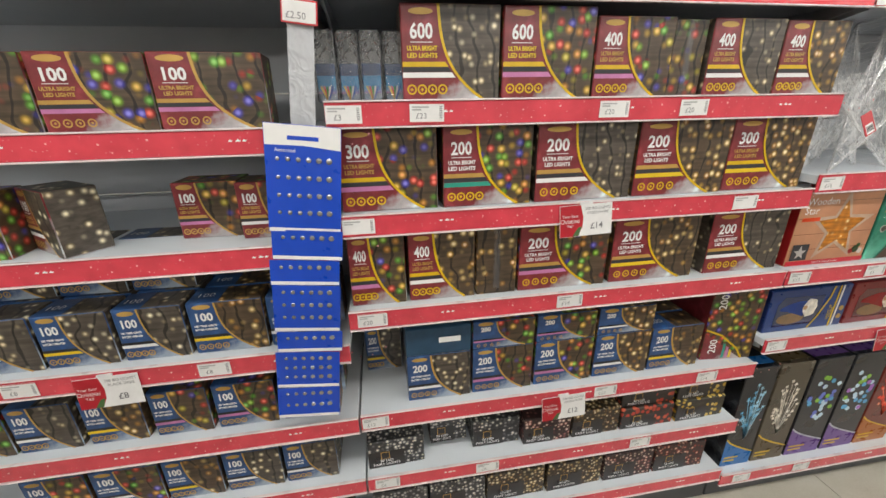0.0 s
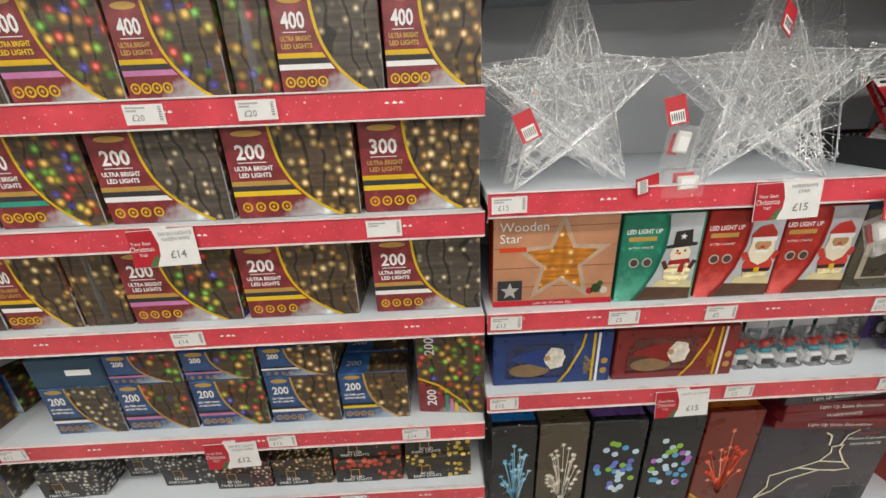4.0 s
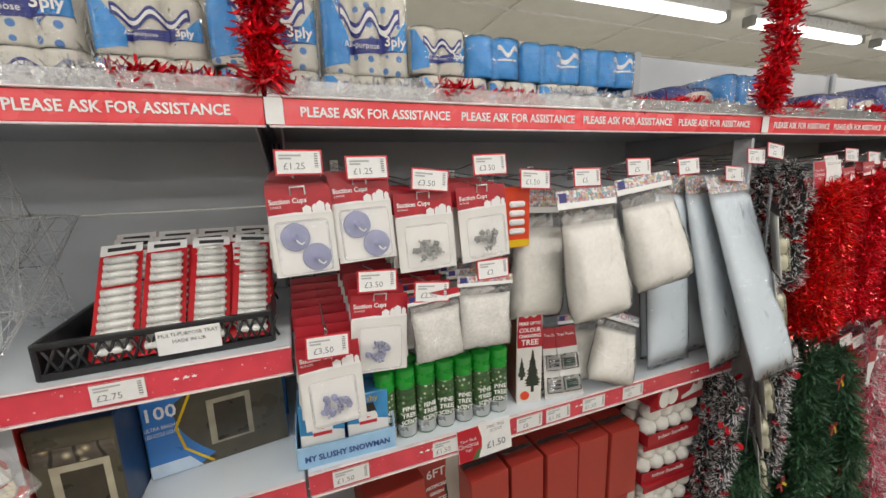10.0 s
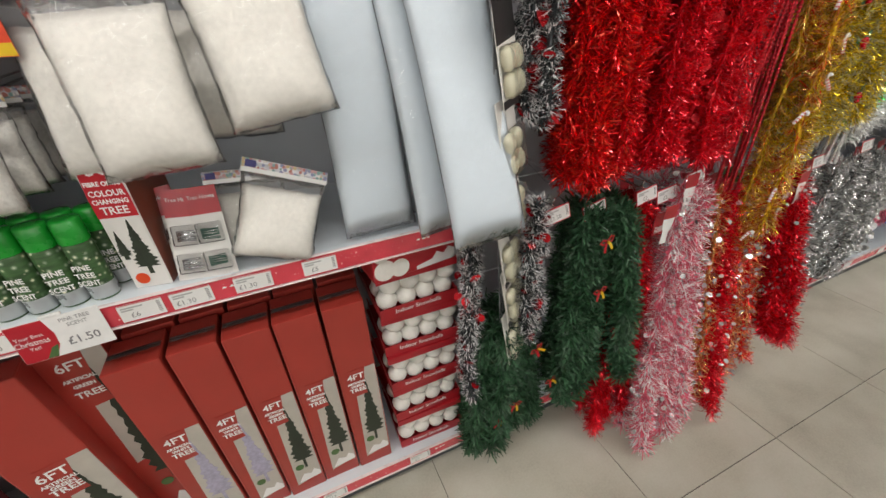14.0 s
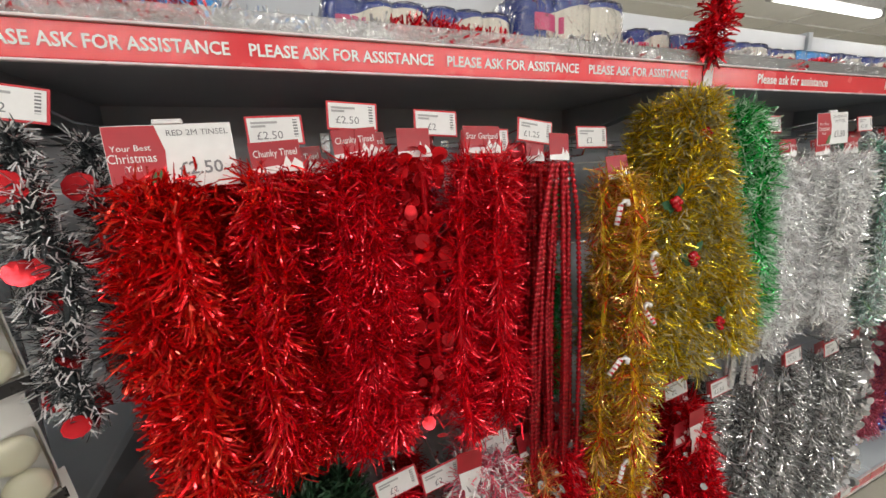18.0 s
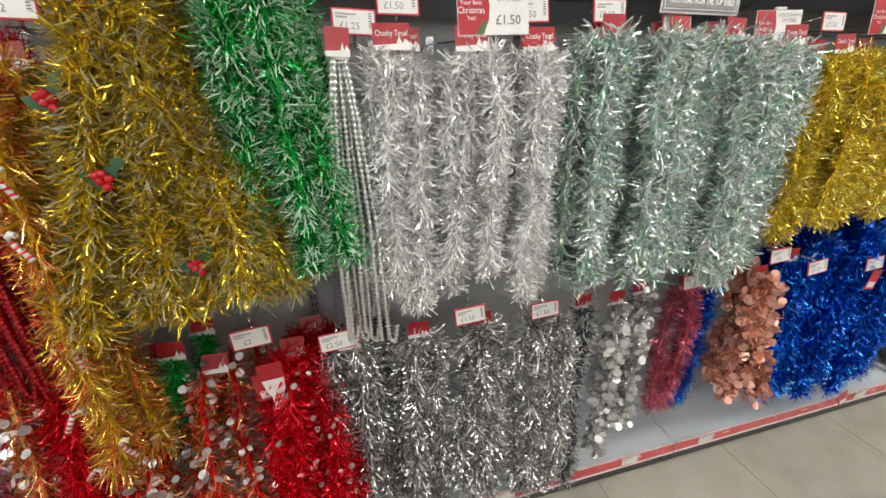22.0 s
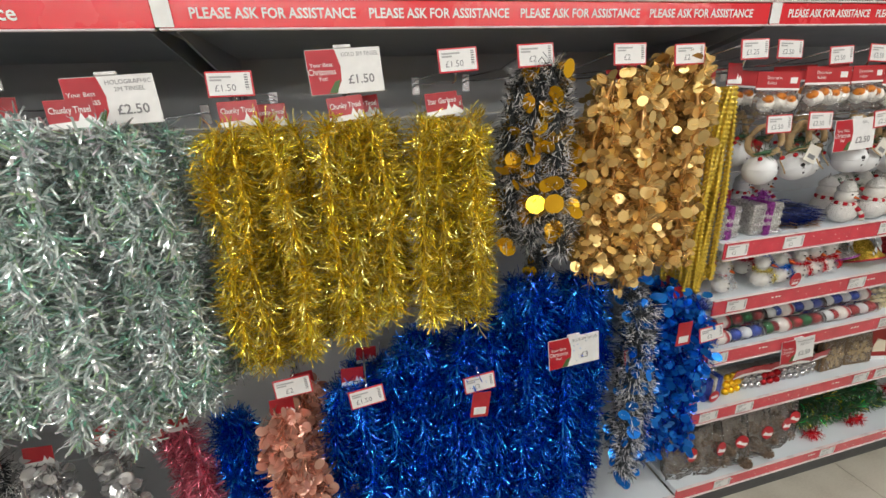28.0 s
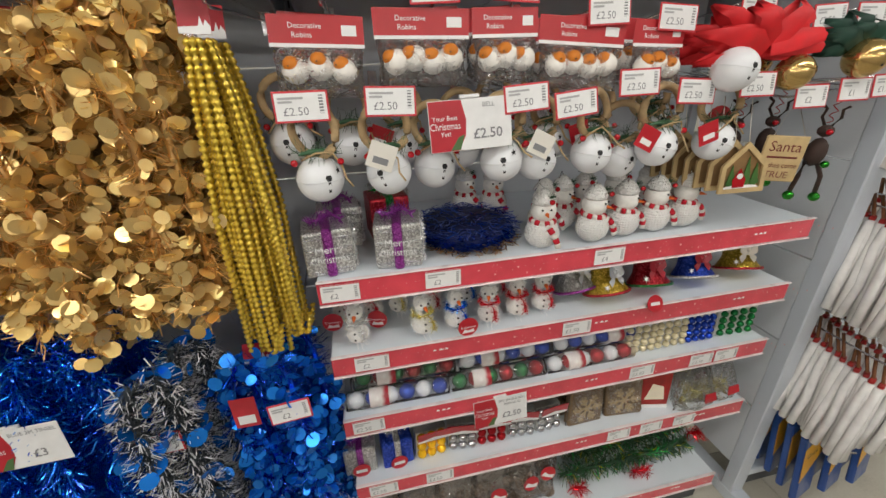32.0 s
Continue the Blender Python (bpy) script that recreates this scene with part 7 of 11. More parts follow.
# hooks of bay D
for x, z, zt, s in ((2.530, 1.545, 1.573, "£1.25"), (2.645, 1.545, 1.562, "£1.25"), (2.765, 1.515, 1.536, "£3.50"), (2.895, 1.52, 1.563, "£3.50"), (3.005, 1.51, 1.530, "£1.50"), (3.145, 1.505, 1.530, "£5"), (3.300, 1.515, 1.550, "£5"), (3.470, 1.512, 1.548, "£6"), (3.650, 1.508, 1.524, "£6")):
    hook(x, z, s, zt, 0.012, random.uniform(-4, 6))
for x, z, zt, s in ((2.655, 1.322, 1.349, "£3.50"), (2.765, 1.295, 1.312, "£2.50"), (2.905, 1.318, 1.344, "£2")):
    hook(x, z, s, zt, 0.008, random.uniform(-8, 8))
hook(2.56, 1.255, "£3.50", 1.248, 0.0, 2, y1=-0.03, rise=0.06)
# bays E, F, G, upper row
for x, z, s, tl in ((3.746, 1.570, "£1.30", 3), (3.830, 1.584, "£2", 8), (4.114, 1.549, "£2.50", -2), (4.226, 1.569, "£2.50", 3), (4.363, 1.558, "£2", 3), (4.465, 1.527, "£1.50", 0), (4.560, 1.543, "£1.25", 8), (4.695, 1.530, "£2", 1), (4.973, 1.532, "£2.50", -2),
                    (5.188, 1.518, "£1.25", 2), (5.267, 1.551, "£1.50", 0), (5.528, 1.545, "£1.50", -3), (5.705, 1.550, "£2.50", -2), (5.877, 1.530, "£2.50", 0), (6.340, 1.546, "£1.50", 0), (6.748, 1.571, "£1.50", -3), (6.906, 1.576, "£2", -2), (7.117, 1.574, "£2", 0), (7.264, 1.571, "£2", -1), (7.436, 1.578, "£1.25", -1)):
    hook(x, z - 0.035, s, z, 0.0, tl, y1=-0.035 if x > 6.6 else 0.0)
for x, z, ln, s in ((3.995, 1.515, ("RED 2M TINSEL",), "£2.50"), (5.430, 1.535, ("SILVER/WHITE", "2M TINSEL"), "£1.50"), (6.158, 1.526, ("HOLOGRAPHIC", "2M TINSEL"), "£2.50"), (6.541, 1.562, ("GOLD 2M TINSEL",), "£1.50")):
    promo(x, z, ln, s, y=-0.012 if 6 < x < 6.5 else 0.0 if x > 6.5 else -0.055)
    hook(x, z - 0.04, "", tag=False)
# lower row
for x, z, s, tl in ((4.048, 0.946, "£4.50", -12), (3.925, 0.961, "£1.50", -10), (4.235, 0.949, "£2", -10), (4.318, 0.934, "£2", -8), (4.424, 0.965, "£1.50", -10), (4.921, 0.943, "£2", -5), (5.087, 0.902, "£2.50", -5), (5.394, 0.913, "£1.50", -4), (5.592, 0.894, "£1.50", -3), (6.051, 0.905, "£2", -3), (6.350, 0.945, "£2", -3), (6.500, 0.894, "£1.50", -6), (6.762, 0.870, "£3", -4), (7.196, 0.856, "£2", -4), (7.425, 0.877, "£2", -5)):
    hook(x, z + 0.015, s, z, 0.0, tl, y1=-0.075 if x > 6.4 else -0.06, rise=0.07)
promo(7.005, 0.912, ("BLUE 2M TINSEL",), "£3", y=-0.085)
for x, y, z, ry in ((6.76, -0.095, 0.835, 8), (6.90, -0.10, 0.30, -25), (7.345, -0.07, 0.90, 0), (4.27, -0.10, 0.88, 0), (4.93, -0.08, 0.84, -4)):
    tg = thing("tinsel_tag", pose(x, y, z, 0, ry, 0), "red cardboard tinsel tag with a pale tongue", "swing tag", "tinsel tags")
    part("tag_card", block(-0.022, 0.022, 0, 0.0012, -0.05, 0.02, 0.0), HEADRED, tg)
    part("barcode_panel", plate([(-0.015, -0.042), (0.015, -0.042), (0.015, -0.022), (-0.015, -0.022)], 0), WHITE, tg)
# white tongues of header cards in the lower row
for x, y, z in ((4.275, -0.12, 0.86), (4.955, -0.10, 0.83), (4.36, -0.10, 0.93)):
    tg = thing("card_tongue", pose(x, y, z, 0, random.uniform(-6, 6), 0), "white cardboard tongue of a tinsel header card", "swing tag", "tinsel tags")
    part("tongue", plate([(-0.022, 0.03), (0.022, 0.03), (0.018, 0.0), (0.012, -0.01), (0.012, -0.05), (-0.012, -0.05), (-0.012, -0.01), (-0.018, 0.0)], 0, 0.001), CARD, tg)
    part("red_top", plate([(-0.024, 0.03), (0.024, 0.03), (0.024, 0.07), (-0.024, 0.07)], 0, 0.001), HEADRED, tg)

# words on the top strips
for bi, bcode in enumerate(BAYS):
    xa, xb = bay_x(bcode)
    n = 4 if bcode != "F" else 2
    for i in range(n):
        x = xa + 0.04 + (i + 0.5) * (xb - xa - 0.08) / n
        ob = thing("strip_print", pose(x, -0.0071, TOPZ - 0.021), "white block letters printed on a red strip", "lettering", "top strip lettering")
        s = "PLEASE ASK FOR ASSISTANCE" if bcode != "F" else "Please ask for assistance"
        part("lettering", text_mesh(s, 0.0225 if n == 4 else 0.03, WHITE, (xb - xa) / n * 0.86, bold=0.0005), None, ob)
for bcode in "BCDEFGH":
    x = bay_x(bcode)[0]
    jc = thing("joint_cover", pose(x, -0.009, TOPZ - 0.02), "white paper end of a shelf strip at a joint", "strip end", "strip ends")
    part("cover", block(-0.002, 0.026, 0, 0.0015, -0.021, 0.021, 0.0004), CARD, jc)

# black top shelf signs
SIGNBLK = plain("sign_black", rgb("4a4a4b"), 0.15, var=0.1, coat=1.0)
for x, z, ry in ((2.03, 1.623, 1.0), (5.917, 1.604, 0.3)):
    ob = thing("top_shelf_sign", pose(x, -0.018, z, -2, ry, 0), "glossy black laminated sign with white lettering", "sign", "top shelf signs")
    part("laminate", block(-0.103, 0.103, 0, 0.0022, -0.057, 0.057, 0.0006), plain("laminate_edge", rgb("b9b9b6"), 0.15, coat=1.0), ob)
    bl = part("black_face", plate([(-0.099, -0.053), (0.099, -0.053), (0.099, 0.053), (-0.099, 0.053)], 0), SIGNBLK, ob)
    for a in (plate([(-0.094, 0.0475), (0.094, 0.0475), (0.094, 0.0488), (-0.094, 0.0488)], -0.0008, 0.0003), plate([(-0.094, -0.0488), (0.094, -0.0488), (0.094, -0.0475), (-0.094, -0.0475)], -0.0008, 0.0003), plate([(-0.0945, -0.0488), (-0.0932, -0.0488), (-0.0932, 0.0488), (-0.0945, 0.0488)], -0.0008, 0.0003), plate([(0.0932, -0.0488), (0.0945, -0.0488), (0.0945, 0.0488), (0.0932, 0.0488)], -0.0008, 0.0003)):
        part("border_line", a, WHITE, bl)
    for s, k, zz in (("TOP SHELF", 0.040, 0.018), ("PLEASE ASK FOR ASSISTANCE", 0.018, -0.012), ("WITH ITEMS FROM THE TOP SHELF", 0.018, -0.032)):
        part("lettering", text_mesh(s, k, WHITE, 0.172, bold=0.0006), None, bl, m=pose(0, -0.0012, zz))
    part("hanger", block(-0.01, 0.01, 0.003, 0.005, 0.04, 0.075, 0.001), PVC, ob)

# ---------------------------------------------------------------- bay D
ZD = LEVELS["D"]
SUCT = plain("suction_plastic", rgb("c2c6ee"), 0.10, var=0.05, trans=0.6)
PACKW = plain("pack_white", rgb("dcdad6"), 0.4, var=0.05)
CLEARCUP = plain("clear_cup", rgb("dcdcda"), 0.08, var=0.1, trans=0.7)


CUPDISH = [(0.0245, 0.0), (0.0250, 0.0012), (0.0235, 0.0022), (0.0200, 0.0020), (0.0130, 0.0036), (0.0070, 0.0062), (0.0052, 0.0070), (0.0056, 0.0105), (0.0040, 0.0120)]
TINYCUP = [(0.0062, 0.0), (0.0064, 0.0008), (0.0040, 0.0020), (0.0018, 0.0034), (0.0018, 0.0062), (0.0028, 0.0070), (0.0026, 0.0086)]
HOUSE = ((0.04, 0.16, 0.045), (0.19, 0.10, 0.060), (0.26, 0.15, 0.115), (0.40, 0.09, 0.060))
ROAM = plain("clear_hanger", rgb("e4e4e2"), 0.2, var=0.04)


def suction_pack(m, w=0.112, h=0.152, cups="two", first=True):
    ob = thing("suction_cup_pack", m, "red headed white pack of clear suction cups", "suction cups", "suction cup packs")
    part("backing", block(-w / 2, w / 2, 0, 0.0015, -h, -h * 0.30, 0.0), PACKW, ob)
    hd = part("header_card", block(-w / 2, w / 2, -0.0005, 0.0018, -h * 0.30, 0, 0.0), HEADRED, ob, "red printed header card")
    if not first:
        return ob
    part("title_print", text_mesh("Suction Cups", 0.0125, WHITE, w * 0.58, bold=0.0003), None, hd, m=pose(-w * 0.17, -0.0012, -h * 0.14))
    part("count_print", text_mesh("2 PACK" if cups == "two" else "40 PACK", 0.006, WHITE), None, hd, m=pose(-w * 0.36, -0.0012, -h * 0.20))
    for x, wide, tall in HOUSE:
        x0, x1, zf, zr = w * x, w * (x + wide * 0.85), -h * 0.30, -h * 0.30 + h * (0.05 + 0.55 * tall)
        part("house_print", plate([(x0, zf + 0.001), (x1, zf + 0.001), (x1, zr), ((x0 + x1) / 2, zr + 0.0045), (x0, zr)], -0.0005), WHITE, hd)
    part("snow_print", plate([(-w / 2 + 0.001, -h * 0.30), (w / 2 - 0.001, -h * 0.30), (w / 2 - 0.001, -h * 0.272), (w * 0.2, -h * 0.282), (-w * 0.1, -h * 0.270), (-w / 2 + 0.001, -h * 0.286)], -0.0006), WHITE, hd)
    part("hanger", tube([(-0.012, -0.003, -0.012), (-0.012, -0.006, 0.002), (0.012, -0.006, 0.002), (0.012, -0.003, -0.012)], 0.0018, 6), ROAM, ob)
    if cups == "two":
        for dx, dz in ((-0.014, -h * 0.55), (0.018, -h * 0.80)):
            cup = part("cup", cached("suction_dish", lambda: tomesh(lathe(CUPDISH, 28), "cup", SUCT)), None, ob, "", pose(dx, -0.003, dz, 90, 0, 0))
            part("hook", cached("suction_hook", lambda: tomesh(tube([(0, 0, 0.009), (0.004, -0.008, 0.012), (0.010, -0.013, 0.010), (0.015, -0.009, 0.009)], 0.0016, 6), "hook", ROAM)), None, cup)
        part("blister", block(-w * 0.42, w * 0.42, -0.015, -0.002, -h * 0.97, -h * 0.36, 0.010, 3), SOFTBLIST, ob).visible_shadow = False
    else:
        mat = SUCT if cups == "blue" else CLEARCUP
        for k in range(22):
            f = math.sqrt(random.random())
            a = random.uniform(0, 6.28)
            cup = cached(("tiny_cup", cups), lambda: tomesh(lathe(TINYCUP, 10), "small_cup", mat))
            part("small_cup", cup, None, ob, m=pose(w * 0.24 * f * math.cos(a), -0.007, -h * 0.76 + h * 0.13 * f * math.sin(a) + h * 0.03, random.uniform(20, 160), random.uniform(-70, 70), random.uniform(0, 360)))
        part("blister", block(-w * 0.38, w * 0.38, -0.018, -0.001, -h * 0.95, -h * 0.40, 0.009, 3), SOFTBLIST, ob).visible_shadow = False
    return ob


for x, cups, n, w, zt in ((2.535, "two", 10, 0.108, 1.530), (2.643, "two", 4, 0.108, 1.545), (2.765, "clear", 4, 0.118, 1.512), (2.893, "clear", 5, 0.118, 1.520)):
    base = suction_pack(pose(x, 0.012, zt, -3, random.uniform(-4, 2), random.uniform(-5, 5)), w, 0.155, cups)
    rear = suction_pack(pose(x, 0.04, zt + 0.003, -3, 0, 0), w, 0.155, cups, False)
    for k in range(1, n):
        copy_thing(rear, pose(x + random.uniform(-0.004, 0.004), 0.04 + 0.028 * k, zt + 0.003 + 0.0035 * k, -3, random.uniform(-2, 2), random.uniform(-4, 4)))
for x, y, zt, n in ((2.560, -0.02, 1.245, 8), (2.668, 0.01, 1.318, 6)):
    suction_pack(pose(x, y, zt, -4, 4 if n == 6 else -2, 0), 0.112, 0.158, "blue")
    rear = suction_pack(pose(x, y + 0.03, zt + 0.008, -6, 0, 0), 0.112, 0.158, "blue", False)
    for k in range(1, n):
        copy_thing(rear, pose(x + random.uniform(-0.004, 0.004), y + 0.03 + 0.035 * k, zt + 0.008 + 0.008 * k, -6, random.uniform(-2, 2), random.uniform(-4, 4)))
# orange card of hooks
ob = thing("hook_card", pose(2.985, 0.02, 1.515), "orange and yellow card of white adhesive hooks", "hook card")
part("card", block(-0.034, 0.034, 0, 0.002, -0.135, 0, 0.0), plain("orange_card", rgb("d8431e"), 0.35), ob)
part("yellow_foot", plate([(-0.034, -0.134), (0.034, -0.134), (0.034, -0.118), (-0.034, -0.118)], 0), GOLDINK, ob)
for k in range(4):
    part("hook", block(-0.02, 0.02, -0.008, 0, -0.045 - k * 0.020, -0.031 - k * 0.020, 0.004), WHITEPL, ob)


def pillow(w, h, d, mat, seed=1, rough=0.004, n=10, top=1.0):
    """A soft filled bag: bulged in the middle, pinched at its seams, creased."""
    rnd = random.Random(seed)
    bm = bmesh.new()
    grid = {}
    for s in (0, 1):
        for i in range(n + 1):
            for j in range(n + 1):
                u, v = i / n, j / n
                e = (1 - abs(2 * u - 1) ** 3.5) * (1 - abs(2 * v - 1) ** 3.5)
                bul = d / 2 * e ** 0.5 * (1.15 - 0.35 * v) * (top + (1 - top) * min(1.0, 1.6 * (1 - v)))
                if s == 1 and (i in (0, n) or j in (0, n)):
                    grid[s, i, j] = grid[0, i, j]
                    continue
                y = (-bul if s == 0 else bul) + rnd.uniform(-rough, rough) * e
                pin = 1 - 0.06 * math.sin(math.pi * v) * (abs(2 * u - 1) ** 2)
                grid[s, i, j] = bm.verts.new(((u - 0.5) * w * pin + rnd.uniform(-0.5, 0.5) * rough, y, -h * (1 - v) + rnd.uniform(-0.5, 0.5) * rough))
    for s in (0, 1):
        for i in range(n):
            for j in range(n):
                q = [grid[s, i, j], grid[s, i + 1, j], grid[s, i + 1, j + 1], grid[s, i, j + 1]]
                f = bm.faces.new(q if s == 0 else q[::-1])
                f.smooth = True
    return bm


SNOW = plain("snow_fill", rgb("d9d6cf"), 0.75, var=0.10, scale=120, bump=0.6, sss=0.2)
SNOWC = plain("snow_crumb", rgb("cfccc6"), 0.6, var=0.18, scale=200, bump=1.0)
FELT = plain("snow_felt", rgb("c8d1d8"), 0.85, var=0.03, scale=60, bump=0.15)
BAGFILM = clear_film("bag_film", alpha=0.06, rough=0.09, wrinkle=0.55, scale=12, gloss=0.8)
TOWN = bulbs("town_strip", (0.60, 0.60, 0.64), [rgb("b8766c"), rgb("c8b080"), rgb("7fa6a2"), rgb("c8989a"), rgb("8a8eb0"), rgb("e0dcd6")], 0.0065, False, 0.62, soft=False)


def snow_bag(m, w, h, d, mat, label, seed, strip="town", hole=True):
    ob = thing("snow_bag", m, label, "snow bag", "bags of artificial snow")
    part("filling", pillow(w * 0.94, h * 0.74, d, mat, seed, 0.002, 14, 0.75), mat, ob, m=pose(0, 0, -h * 0.255))
    fb = pillow(w * 0.985, h * 0.87, d * 1.12, BAGFILM, seed + 5, 0.003, 14, 0.45)
    part("film_bag", fb, BAGFILM, ob, m=pose(0, 0, -h * 0.135)).visible_shadow = False
    part("header_strip", block(-w / 2, w / 2, -0.001, 0.001, -h * 0.135, 0, 0.0), TOWN if strip == "town" else HEADRED, ob, "printed header strip")
    part("white_foot", plate([(-w / 2, -h * 0.135), (w / 2, -h * 0.135), (w / 2, -h * 0.09), (-w / 2, -h * 0.09)], -0.001), WHITE, ob)
    part("emblem", plate([(-w * 0.46, -h * 0.085), (-w * 0.34, -h * 0.085), (-w * 0.34, -h * 0.015), (-w * 0.46, -h * 0.015)], -0.001), plain("emblem_violet", rgb("3a3678"), 0.4), ob)
    return ob


for i, (x, y, zt, w, h, d, ry, rx) in enumerate(((3.140, -0.02, 1.505, 0.165, 0.295, 0.085, -3, -10), (3.312, -0.015, 1.530, 0.175, 0.270, 0.085, -7, -12), (3.075, 0.06, 1.490, 0.15, 0.30, 0.08, 3, -2), (3.10, 0.14, 1.500, 0.16, 0.30, 0.08, 0, 0), (3.27, 0.10, 1.50, 0.16, 0.28, 0.08, 2, -2), (3.06, 0.22, 1.50, 0.16, 0.30, 0.08, 0, 0))):
    snow_bag(pose(x, y, zt, rx, ry, 0), w, h, d, SNOW, "clear bag of fluffy white artificial snow", 200 + i)
snow_bag(pose(2.775, -0.005, 1.312, -4, -4, 0), 0.115, 0.145, 0.045, SNOWC, "clear bag of crumbly white glitter snow", 221, "red")
snow_bag(pose(2.895, -0.005, 1.332, -4, 3, 0), 0.132, 0.158, 0.05, SNOWC, "clear bag of iridescent snow flakes", 222)
for k in range(3):
    snow_bag(pose(2.775, 0.05 + 0.05 * k, 1.318, -2, 0, 0), 0.115, 0.145, 0.04, SNOWC, "clear bag of crumbly white glitter snow", 224 + k, "red")
    snow_bag(pose(2.895, 0.06 + 0.05 * k, 1.335, -2, 0, 0), 0.13, 0.155, 0.04, SNOWC, "clear bag of iridescent snow flakes", 228 + k)
snow_bag(pose(3.325, 0.04, 1.165, -14, 22, 0), 0.16, 0.19, 0.06, SNOW, "clear bag of white snow slumped on the shelf", 232)
snow_bag(pose(3.24, 0.10, 1.155, -14, 4, 0), 0.15, 0.18, 0.06, SNOW, "clear bag of white snow slumped on the shelf", 233)


def felt_sheet(m, w, h, d, seed):
    ob = thing("snow_blanket", m, "rolled white felt snow blanket in clear film", "snow blanket", "snow blankets")
    part("felt", pillow(w * 0.94, h * 0.93, d, FELT, seed, 0.0007, 12), FELT, ob, m=pose(0, 0, -h * 0.05))
    part("film_bag", pillow(w * 0.962, h * 0.955, d * 1.15, BAGFILM, seed + 3, 0.0022, 14), BAGFILM, ob, m=pose(0, 0, -h * 0.04)).visible_shadow = False
    part("header_strip", block(-w * 0.46, w * 0.46, -d * 0.1, -d * 0.1 + 0.001, -0.035, 0.012, 0.0), TOWN, ob, "printed header strip")
    return ob


felt_sheet(pose(3.655, 0.012, 1.508, -18, -3, 0), 0.178, 0.545, 0.035, 241)
felt_sheet(pose(3.605, 0.05, 1.508, -12, -2, 6), 0.165, 0.53, 0.035, 243)
felt_sheet(pose(3.48, 0.055, 1.512, -5, -1, 0), 0.17, 0.525, 0.035, 242)
felt_sheet(pose(3.515, 0.11, 1.51, -4, -2, 0), 0.165, 0.53, 0.035, 244)
felt_sheet(pose(3.66, 0.10, 1.51, -6, -1, 0), 0.17, 0.53, 0.035, 245)

# slushy snowman cartons, spray cans, tree box, tree hooks on the shelf
SKY = plain("print_sky_blue", rgb("3f8fc8"), 0.35, var=0.2, scale=16, coat=0.3)
ob = thing("display_tray", pose(2.585, 0.012, ZD[1] + 0.0005, 0, 0, -2), "light blue printed tray of slush snowman cartons", "display tray")
part("front", block(-0.10, 0.098, 0, 0.003, 0, 0.048, 0.001), plain("tray_blue", rgb("9cc4e4"), 0.35, var=0.12), ob)
part("base", block(-0.10, 0.098, 0.003, 0.22, 0, 0.003), plain("tray_blue", rgb("9cc4e4"), 0.35), ob)
for s in (-0.10, 0.095):
    part("side", block(s, s + 0.003, 0.003, 0.22, 0.0, 0.075, 0.001), plain("tray_blue", rgb("9cc4e4"), 0.35), ob)
part("title_print", text_mesh("MY SLUSHY SNOWMAN", 0.018, plain("navy_ink", rgb("2a4a8c"), 0.4), 0.17, bold=0.0006), None, ob, m=pose(0, -0.0008, 0.02))
for i in range(2):
    for j in range(3):
        cb = thing("slush_carton", pose(2.538 + i * 0.092, 0.022 + j * 0.068, ZD[1] + 0.004, 0, 0, -2), "sky blue carton with a printed snowman", "toy carton", "slush snowman cartons")
        part("carton", block(-0.043, 0.043, 0, 0.062, 0, 0.128, 0.002), SKY, cb)
        part("snow_print", plate([(-0.042, 0.035), (0.042, 0.035), (0.042, 0.062), (0.01, 0.07), (-0.02, 0.062), (-0.042, 0.066)], 0), WHITE, cb)
        part("body_print", plate(disc_pts(0.0, 0.072, 0.020, 14), -0.0007), WHITE, cb)
        part("hat_print", plate([(-0.018, 0.086), (0.018, 0.086), (0.012, 0.106), (-0.012, 0.106)], -0.0012), BLACKC, cb)
        part("scarf_print", plate([(-0.018, 0.060), (0.018, 0.060), (0.018, 0.067), (-0.018, 0.067)], -0.0014), REDINK, cb)
        part("nose_print", plate([(-0.003, 0.077), (0.006, 0.075), (-0.002, 0.073)], -0.002), plain("orange_print", rgb("d8481c"), 0.4), cb)
        part("title_print", text_mesh("Slushy", 0.018, GOLDINK, 0.055), None, cb, m=pose(0, -0.0012, 0.115))
CANG = plain("can_cap_green", rgb("1f9a32"), 0.28, var=0.06, coat=0.3)
CANB = bulbs("can_print", rgb("3c5c34"), [rgb("7f9a72"), rgb("c8d4c0"), rgb("2c4a24")], 0.012, False, 0.5)
canm = tomesh(lathe([(0.021, 0), (0.0225, 0.003), (0.0225, 0.112), (0.020, 0.118), (0.019, 0.119)], 20), "body", CANB)
capm = tomesh(lathe([(0.0222, 0.117), (0.0228, 0.119), (0.0222, 0.158), (0.020, 0.161), (0.012, 0.162)], 20), "cap", CANG)
footm = tomesh(lathe([(0.0228, 0.004), (0.0229, 0.005), (0.0229, 0.030), (0.0228, 0.031)], 20), "silver_band", plain("can_silver", rgb("b9bfc0"), 0.3, 0.5))


def can_word(s, z):
    return text_mesh(s, 0.0145, WHITE, 0.036, bold=0.0004)


